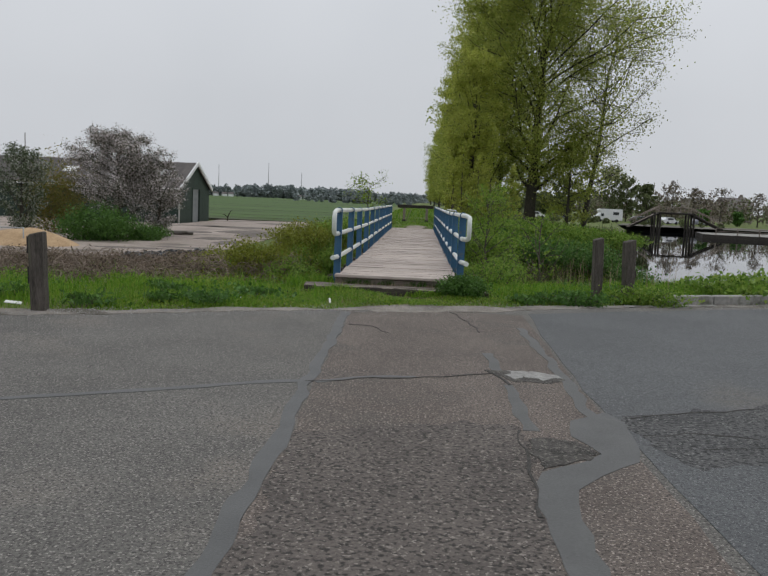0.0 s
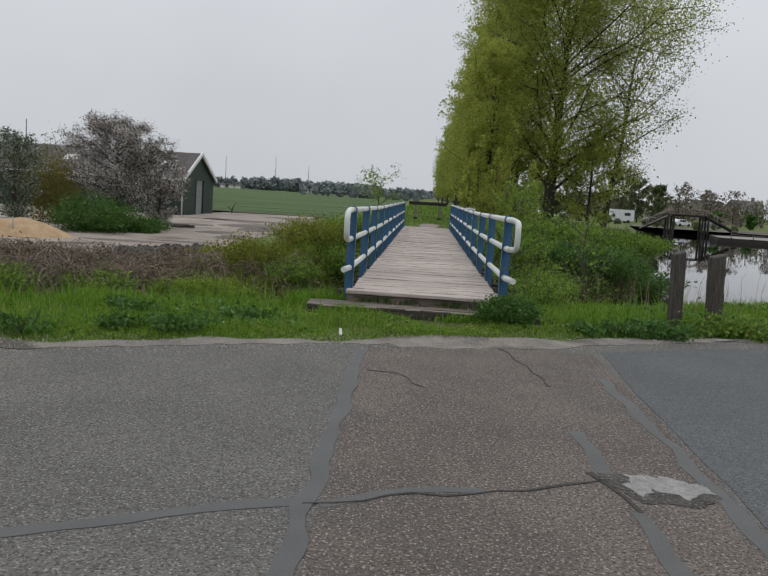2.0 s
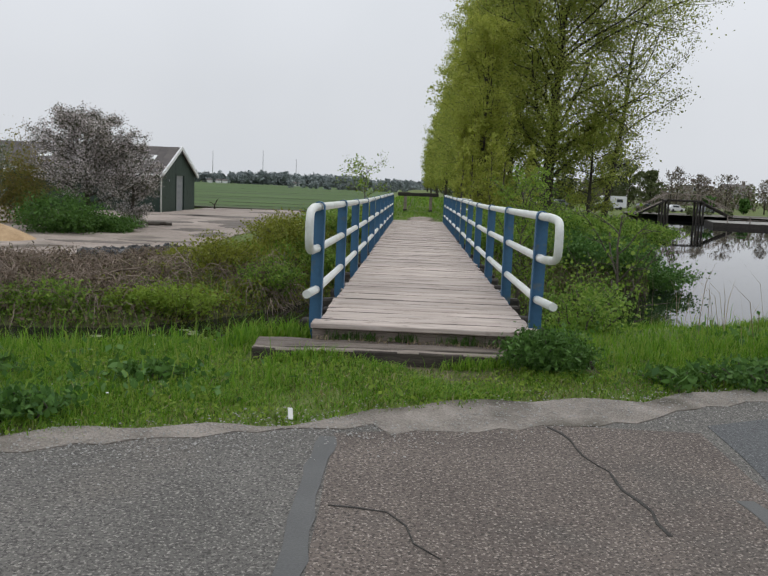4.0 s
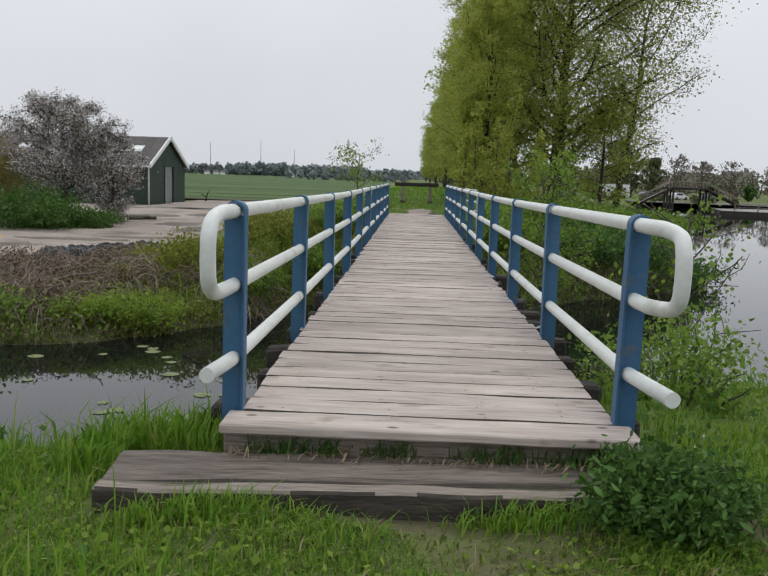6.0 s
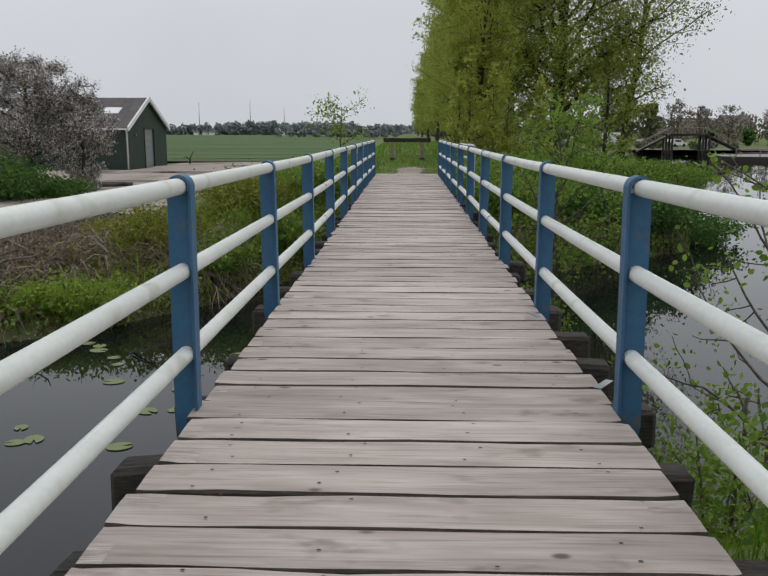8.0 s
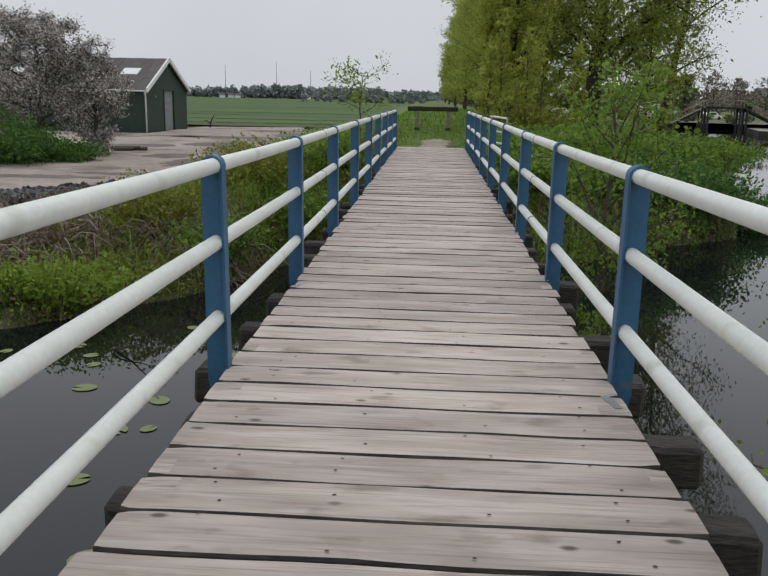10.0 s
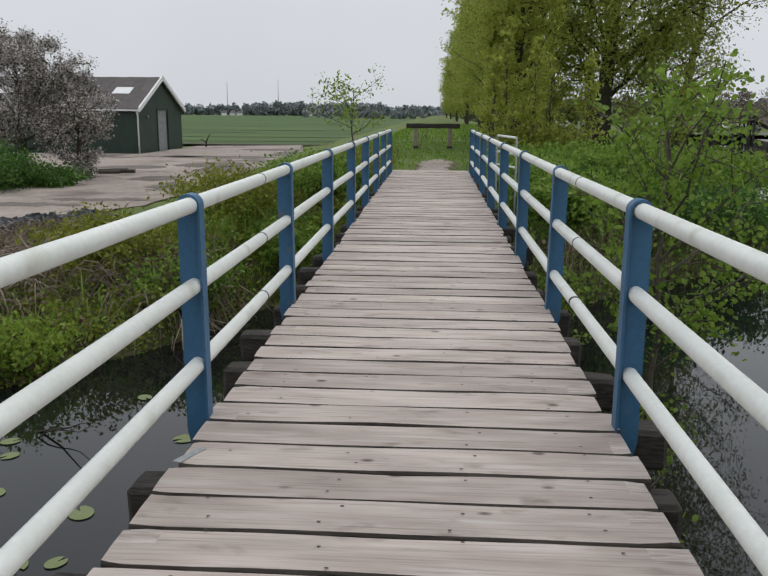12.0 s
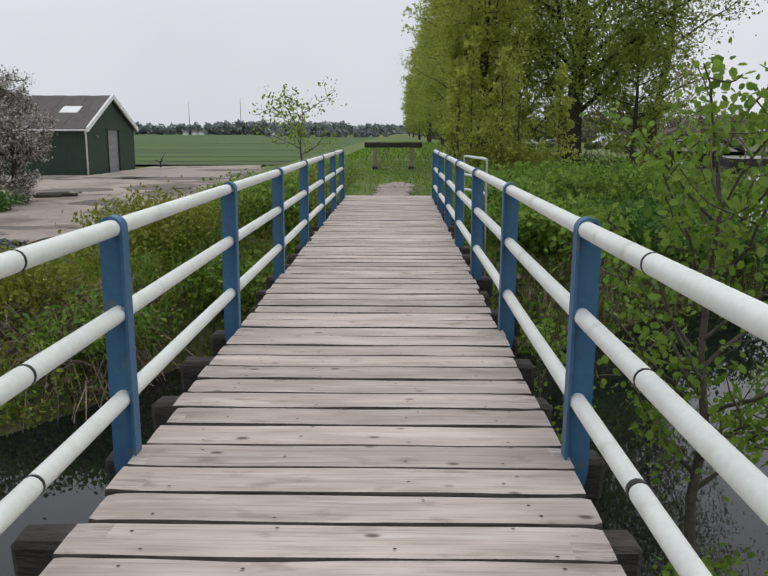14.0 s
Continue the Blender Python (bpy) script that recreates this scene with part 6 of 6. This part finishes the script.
for i, (x, y, a) in enumerate(((-18.2, 47.8, 0.3), (-17.6, 48.6, 0.1), (-17.9, 48.2, 0.5))):
    bm = bmesh.new()
    tube(bm, [(-0.8, 0, 0.12), (0.8, 0, 0.12)], 0.12, 8)
    solo("log", bm, M_POSTWOOD, "grey log lying at the yard's edge", "log", "logs", loc=(x, y, -2.1 + 0.06 * (i == 2))).rotation_euler = (0, 0, a)
bm = bmesh.new()
rr = random.Random(8)
tube(bm, [(0, 0, -0.2), (0.05, 0, 0.5), (0.3, 0.1, 1.1)], [0.09, 0.08, 0.03], 6)
tube(bm, [(0.03, 0, 0.45), (-0.35, 0, 0.75), (-0.6, 0, 0.7)], [0.06, 0.04, 0.02], 6)
tube(bm, [(0.15, 0, 0.8), (0.5, 0, 1.35)], [0.04, 0.02], 6)
solo("tree_stump", bm, M_BARK, "broken dead stump at the field's edge", "stump", loc=(-22.6, 84, -2.1))
bm = bmesh.new()
box(bm, -0.35, 0.35, -0.3, 0.3, -0.3, 0.85, 0.02)
solo("concrete_box", bm, M_CONC, "weathered concrete block on the bank", "block", loc=(-6.9, 30, -1.9))
bm = bmesh.new()
tube(bm, [(0, 0, 0), (0, 0, 9.5)], [0.07, 0.05], 8)
solo("pole", bm, M_POSTWOOD, "thin pole behind the barn", "pole", loc=(-47, 84, -2.2))

# ---- distance: woods, masts, houses across the field ----
def far_tree_row(n, x0, x1, y0, y1, h0, h1, per, leaf, m, name, label, z=-2.2):
    t = rng.random(n)
    cx = x0 + (x1 - x0) * t + rng.normal(0, 4, n)
    cy = y0 + (y1 - y0) * t + rng.normal(0, 6, n)
    hh = rng.uniform(h0, h1, n)
    q = rng.standard_normal((n, per, 3))
    q = q / np.linalg.norm(q, axis=-1, keepdims=True) * rng.random((n, per, 1)) ** 0.4
    c = np.stack([cx[:, None] + q[..., 0] * hh[:, None] * 0.42, cy[:, None] + q[..., 1] * hh[:, None] * 0.42, z + hh[:, None] * (0.5 + 0.5 * q[..., 2])], -1).reshape(-1, 3)
    o = leaves(name, c, leaf, m, slim=0.8, fold=False)
    return tagged(o, label, "woods", kind="stuff")


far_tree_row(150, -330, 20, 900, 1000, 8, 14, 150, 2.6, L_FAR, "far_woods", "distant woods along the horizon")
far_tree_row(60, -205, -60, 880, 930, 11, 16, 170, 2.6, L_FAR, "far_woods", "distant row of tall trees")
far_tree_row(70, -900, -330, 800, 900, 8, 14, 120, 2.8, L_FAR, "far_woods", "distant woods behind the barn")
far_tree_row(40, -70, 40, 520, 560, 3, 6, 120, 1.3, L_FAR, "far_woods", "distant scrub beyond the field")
for x, y, h_ in ((-262, 1388, 57), (-205, 1388, 44), (-348, 1388, 52)):
    bm = bmesh.new()
    tube(bm, [(0, 0, 0), (0, 0, h_)], [0.7, 0.35], 6)
    solo("mast", bm, M_DOOR, "thin grey mast on the horizon", "mast", "masts", loc=(x, y, -2.2))
for i, (x, y) in enumerate(((-222, 870), (-213, 872), (-205, 868), (-130, 862), (-122, 860))):
    hs = thing("farmhouse", (x, y, -2.2), "small white farmhouse among distant trees", "house", "distant farmhouses")
    bm = bmesh.new()
    box(bm, -2.6, 2.6, -2, 2, 0, 2.6)
    part("wall", bm, M_TRIM, hs)
    bm = bmesh.new()
    a = [bm.verts.new((s * 2.8, y_, z_)) for s in (-1, 1) for y_, z_ in ((-2.3, 2.5), (2.3, 2.5), (0, 4.6))]
    for f in ((0, 1, 2), (3, 5, 4), (0, 2, 5, 3), (1, 4, 5, 2), (0, 3, 4, 1)):
        bm.faces.new([a[j] for j in f])
    part("roof", bm, M_TILE, hs)

# ---- the town across the lake ----
def house(x, y, w, d, eave, ridge, yaw, storeys, label, flat=False):
    h = thing("house", (x, y, -1.6), label, "house", "houses across the lake")
    bm = bmesh.new()
    box(bm, -w / 2, w / 2, -d / 2, d / 2, 0, eave)
    part("wall", bm, M_BRICK, h)
    bm = bmesh.new()
    if flat:
        box(bm, -w / 2 - 0.2, w / 2 + 0.2, -d / 2 - 0.2, d / 2 + 0.2, eave, eave + 0.4)
    else:
        a = [bm.verts.new((s * (w / 2 + 0.3), y_, z_)) for s in (-1, 1) for y_, z_ in ((-d / 2 - 0.4, eave - 0.1), (d / 2 + 0.4, eave - 0.1), (0, ridge))]
        for f in ((0, 1, 2), (3, 5, 4), (0, 2, 5, 3), (1, 4, 5, 2), (0, 3, 4, 1)):
            bm.faces.new([a[j] for j in f])
    roof = part("roof", bm, M_TILE, h)
    bm = bmesh.new()
    box(bm, w * 0.3 - 0.4, w * 0.3 + 0.4, -0.4, 0.4, eave, (ridge if not flat else eave) + 1.2)
    part("chimney", bm, M_BRICK, roof)
    cols = max(2, int(w / 2.6))
    for s in range(storeys):
        for c_ in range(cols):
            xx = -w / 2 + (c_ + 0.5) * w / cols
            z0 = 0.9 + s * 2.8
            bm = bmesh.new()
            box(bm, xx - 0.75, xx + 0.75, -d / 2 - 0.06, -d / 2 - 0.004, z0, z0 + 1.4)
            win = part("window", bm, M_TRIM, h)
            bm = bmesh.new()
            box(bm, xx - 0.65, xx + 0.65, -d / 2 - 0.08, -d / 2 - 0.062, z0 + 0.1, z0 + 1.3)
            part("pane", bm, M_GLASS, win)
    h.rotation_euler = (0, 0, radians(yaw))
    return h


house(123, 362, 9, 9, 8.6, 8.6, 15, 3, "brown brick apartment block with a flat roof", True)
house(147, 378, 12, 9, 8.4, 8.4, 12, 2, "low brick apartment wing with a flat roof", True)
for i, (x, y, w, e, r_, yw) in enumerate(((74, 190, 11, 5.0, 8.6, 18), (86, 188, 10, 5.2, 9.0, 10), (97, 184, 11, 5.0, 8.8, 14), (110, 180, 12, 5.2, 9.2, 8), (124, 172, 12, 5.2, 9.0, 5), (140, 168, 12, 5.2, 9.0, 5))):
    house(x * 1.5, y * 1.5, w, 8, e, r_, yw, 2, "brick terrace house with a dark tiled roof")
for i, (x, y, h_, rr_, m) in enumerate(((43.5, 178, 11.5, 4.4, L_PARK), (49, 185, 9.5, 3.4, L_PARK), (54, 186, 8.5, 2.6, L_BARE), (60, 190, 9.0, 2.6, L_BARE), (66, 186, 8.0, 2.4, L_BARE), (82, 176, 8.0, 2.4, L_BARE), (94, 170, 8.5, 2.6, L_BARE), (35, 190, 9.5, 3.2, L_PARK), (28, 195, 9.5, 3.2, L_PARK), (106, 164, 7.0, 2.2, L_PARK), (71, 174, 3.2, 1.3, L_NETTLE), (64, 176, 3.4, 1.4, L_NETTLE), (57, 176, 9.5, 2.6, L_BARE), (63, 180, 8.5, 2.4, L_BARE), (70, 182, 8.5, 2.6, L_BARE), (77, 178, 7.5, 2.2, L_BARE), (88, 172, 8.0, 2.5, L_BARE), (100, 168, 7.5, 2.4, L_BARE), (51, 175, 8.5, 2.8, L_PARK))):
    tree("park_tree", "park tree on the far shore" if m is L_PARK else "budding bare tree on the far shore" if m is L_BARE else "small dark conifer on the far shore", (x, y, -1.75), h_, 0.16, rr_, 2400 if m is not L_BARE else 900, 0.5 if m is not L_BARE else 0.32, m, 300 + i, group="trees across the lake", limbs=20, low=0.18, up=0.8, twigs=4, split=False)
far_tree_row(46, 10, 60, 240, 250, 6, 9, 110, 1.2, L_PARK, "far_shore_woods", "dense trees behind the far shore", -1.7)
far_tree_row(30, 75, 200, 262, 240, 3.5, 6.5, 110, 0.55, L_BARE, "shore_trees", "bare budding trees before the houses", -1.7)
far_tree_row(70, 44, 170, 206, 196, 5.0, 8.5, 150, 0.5, L_BARE, "shore_trees", "bare budding trees along the far shore", -1.7)
far_tree_row(24, 40, 120, 214, 208, 5.0, 8.0, 130, 0.6, L_PARK, "shore_trees", "greening trees along the far shore", -1.7)
far_tree_row(46, 100, 300, 400, 380, 8, 13, 90, 1.4, L_BARE, "far_shore_woods", "bare trees behind the houses", -1.7)
far_tree_row(26, 26, 60, 152, 150, 1.0, 1.8, 90, 0.4, L_PARK, "shore_scrub", "low scrub along the far shore", -1.8)

# quay with its rail
quay = thing("quay", (43, 112, 0), "low timber quay with rail posts on the lake", "quay")
bm = bmesh.new()
a = [(0, 1.5), (1.2, 0), (40, -9), (46, 20), (3, 14)]
lo, hi = [bm.verts.new((x, y, -3.0)) for x, y in a], [bm.verts.new((x, y, -2.0)) for x, y in a]
bm.faces.new(hi)
for i in range(5):
    bm.faces.new((lo[i], lo[(i + 1) % 5], hi[(i + 1) % 5], hi[i]))
bmesh.ops.recalc_face_normals(bm, faces=bm.faces[:])
part("quay_body", bm, M_BEAM, quay)
bm = bmesh.new()
bm.faces.new([bm.verts.new((x * 0.995 + 0.15, y * 0.98 + 0.2, -1.99)) for x, y in a])
part("quay_top", bm, M_CONC, quay)
for k_ in range(14):
    f = k_ / 13
    x, y = 1.5 + 38 * f, 0.3 - 8.8 * f
    bm = bmesh.new()
    box(bm, x - 0.06, x + 0.06, y - 0.06, y + 0.06, -2.0, -0.95)
    part("rail_post", bm, M_GREYWOOD, quay)
for z in (-1.0, -1.45):
    bm = bmesh.new()
    tube(bm, [(1.5, 0.3, z), (39.5, -8.5, z)], 0.05, 6)
    part("rail", bm, M_GREYWOOD, quay)

# humped wooden bridge over the lake
fb = thing("wooden_bridge", (34.5, 123, 0), "humped wooden footbridge over the lake", "footbridge")
bp = [(-0.5, -1.6), (4.2, 0.9), (9.4, 0.9), (14.6, -1.5)]
for s in (-0.7, 0.7):
    bm = bmesh.new()
    for (xa, za), (xb, zb) in zip(bp, bp[1:]):
        tube(bm, [(xa, s, za), (xb, s, zb)], 0.18, 6)
    part("beam", bm, M_BEAM, fb)
    bm = bmesh.new()
    for (xa, za), (xb, zb) in zip(bp, bp[1:]):
        tube(bm, [(xa, s, za + 1.0), (xb, s, zb + 1.0)], 0.07, 6)
    part("handrail", bm, M_GREYWOOD, fb)
    for x, z in [(0.6, -1.0), (2.4, -0.1), (4.2, 0.9), (5.9, 0.9), (7.6, 0.9), (9.4, 0.9), (11.2, 0.05), (13.0, -0.75)]:
        bm = bmesh.new()
        box(bm, x - 0.06, x + 0.06, s - 0.06, s + 0.06, z, z + 1.05)
        part("post", bm, M_GREYWOOD, fb)
    for x in (3.6, 4.5, 9.0, 9.9):
        bm = bmesh.new()
        box(bm, x - 0.13, x + 0.13, s - 0.13, s + 0.13, -3.4, 1.0)
        part("pile", bm, M_BEAM, fb)
bm = bmesh.new()
for (xa, za), (xb, zb) in zip(bp, bp[1:]):
    v = [bm.verts.new(p) for p in ((xa, -0.7, za + 0.1), (xb, -0.7, zb + 0.1), (xb, 0.7, zb + 0.1), (xa, 0.7, za + 0.1))]
    bm.faces.new(v)
    v2 = [bm.verts.new((p.co.x, p.co.y, p.co.z - 0.08)) for p in v]
    bm.faces.new(list(reversed(v2)))
part("deck", bm, M_GREYWOOD, fb)


def vehicle(x, y, yaw, ln, hgt, m, label, camper=False):
    v = thing("camper_van" if camper else "car", (x, y, -1.5), label, "camper" if camper else "car", "" if camper else "parked cars")
    bm = bmesh.new()
    w = 0.9 if not camper else 1.1
    if camper:
        prof = [(-ln / 2, 0.4), (ln / 2, 0.4), (ln / 2, 1.1), (ln / 2 - 0.8, 1.3), (ln / 2 - 1.3, 1.9), (ln / 2 - 0.9, hgt - 0.2), (ln / 2 - 1.3, hgt), (-ln / 2, hgt)]
    else:
        prof = [(-ln / 2, 0.3), (ln / 2, 0.3), (ln / 2, 0.75), (ln / 2 - 1.0, 0.9), (ln / 2 - 1.7, hgt), (-ln / 2 + 0.7, hgt), (-ln / 2, 0.95)]
    a = [bm.verts.new((px_, -w, pz)) for px_, pz in prof]
    b = [bm.verts.new((px_, w, pz)) for px_, pz in prof]
    bm.faces.new(a)
    bm.faces.new(list(reversed(b)))
    for i in range(len(prof)):
        j = (i + 1) % len(prof)
        bm.faces.new((a[i], b[i], b[j], a[j]))
    bmesh.ops.recalc_face_normals(bm, faces=bm.faces[:])
    bmesh.ops.bevel(bm, geom=bm.edges[:], offset=0.07, segments=2, affect="EDGES")
    part("body", bm, m, v)
    for s in (-1, 1):
        bm = bmesh.new()
        if camper:
            box(bm, -ln / 2 + 0.8, -ln / 2 + 2.0, s * (w + 0.012) - 0.01, s * (w + 0.012) + 0.01, 1.5, 2.1)
            part("window", bm, M_GLASS, v)
            bm = bmesh.new()
            box(bm, ln / 2 - 1.9, ln / 2 - 1.35, s * (w + 0.012) - 0.01, s * (w + 0.012) + 0.01, 1.2, 1.75)
        else:
            box(bm, -ln / 2 + 0.8, ln / 2 - 1.7, s * (w + 0.012) - 0.01, s * (w + 0.012) + 0.01, 0.95, hgt - 0.12)
        part("window", bm, M_GLASS, v)
        for q in (-ln * 0.3, ln * 0.3):
            bm = bmesh.new()
            tube(bm, [(q, s * (w - 0.18), 0.33), (q, s * (w + 0.02), 0.33)], 0.33, 14)
            part("tyre", bm, M_TYRE, v)
    v.rotation_euler = (0, 0, radians(yaw))


vehicle(38.5, 158, 185, 5.8, 2.7, M_CARW, "white camper van parked on the far shore", True)
for i, (x, y, m) in enumerate(((31.5, 172, M_CARG), (26.5, 176, M_CARW), (46, 160, M_CARG), (52, 161, M_CARW), (58, 160, M_CARG), (80, 150, M_CARW), (88, 148, M_CARG), (97, 146, M_CARW))):
    vehicle(x, y, 10 + 7 * i, 4.2, 1.45, m, "white car parked on the far shore" if m is M_CARW else "grey car parked on the far shore")

# ---- the planks of the deck ----
PLANKS = 97
plank_meshes = [plank_mesh(k) for k in range(24)]
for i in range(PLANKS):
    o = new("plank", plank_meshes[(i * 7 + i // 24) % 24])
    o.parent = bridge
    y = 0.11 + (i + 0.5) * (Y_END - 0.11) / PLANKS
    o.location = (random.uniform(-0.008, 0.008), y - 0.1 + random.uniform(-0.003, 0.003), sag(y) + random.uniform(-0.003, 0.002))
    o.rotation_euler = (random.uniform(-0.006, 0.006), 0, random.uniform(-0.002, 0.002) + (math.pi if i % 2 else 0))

# steel strips nailed over a few plank ends
for x, y, a in ((0.711, 4.27, 12), (-0.96, 6.32, -25), (0.80, 2.74, -35)):
    bm = bmesh.new()
    box(bm, -0.018, 0.018, -0.075, 0.075, 0.002, 0.005)
    o = part("steel_strip", bm, M_STEEL, bridge, "grey steel strip nailed on a plank")
    o.location = (x - AX, y - 0.1, sag(y) + 0.001)
    o.rotation_euler = (0, 0, radians(a))

# wide board at the head of the deck
bm = bmesh.new()
box(bm, -HALF - 0.05, HALF + 0.065, -0.125, 0.103, -0.045, 0.0, 0.007)
bmesh.ops.subdivide_edges(bm, edges=[e for e in bm.edges if e.calc_length() > 1], cuts=24)
rough_up(bm, 0.005, 9)
part("head_plank", bm, M_PLANK, bridge, "wide worn board at the head of the deck").location = (0, -0.1, sag(0) - 0.002)
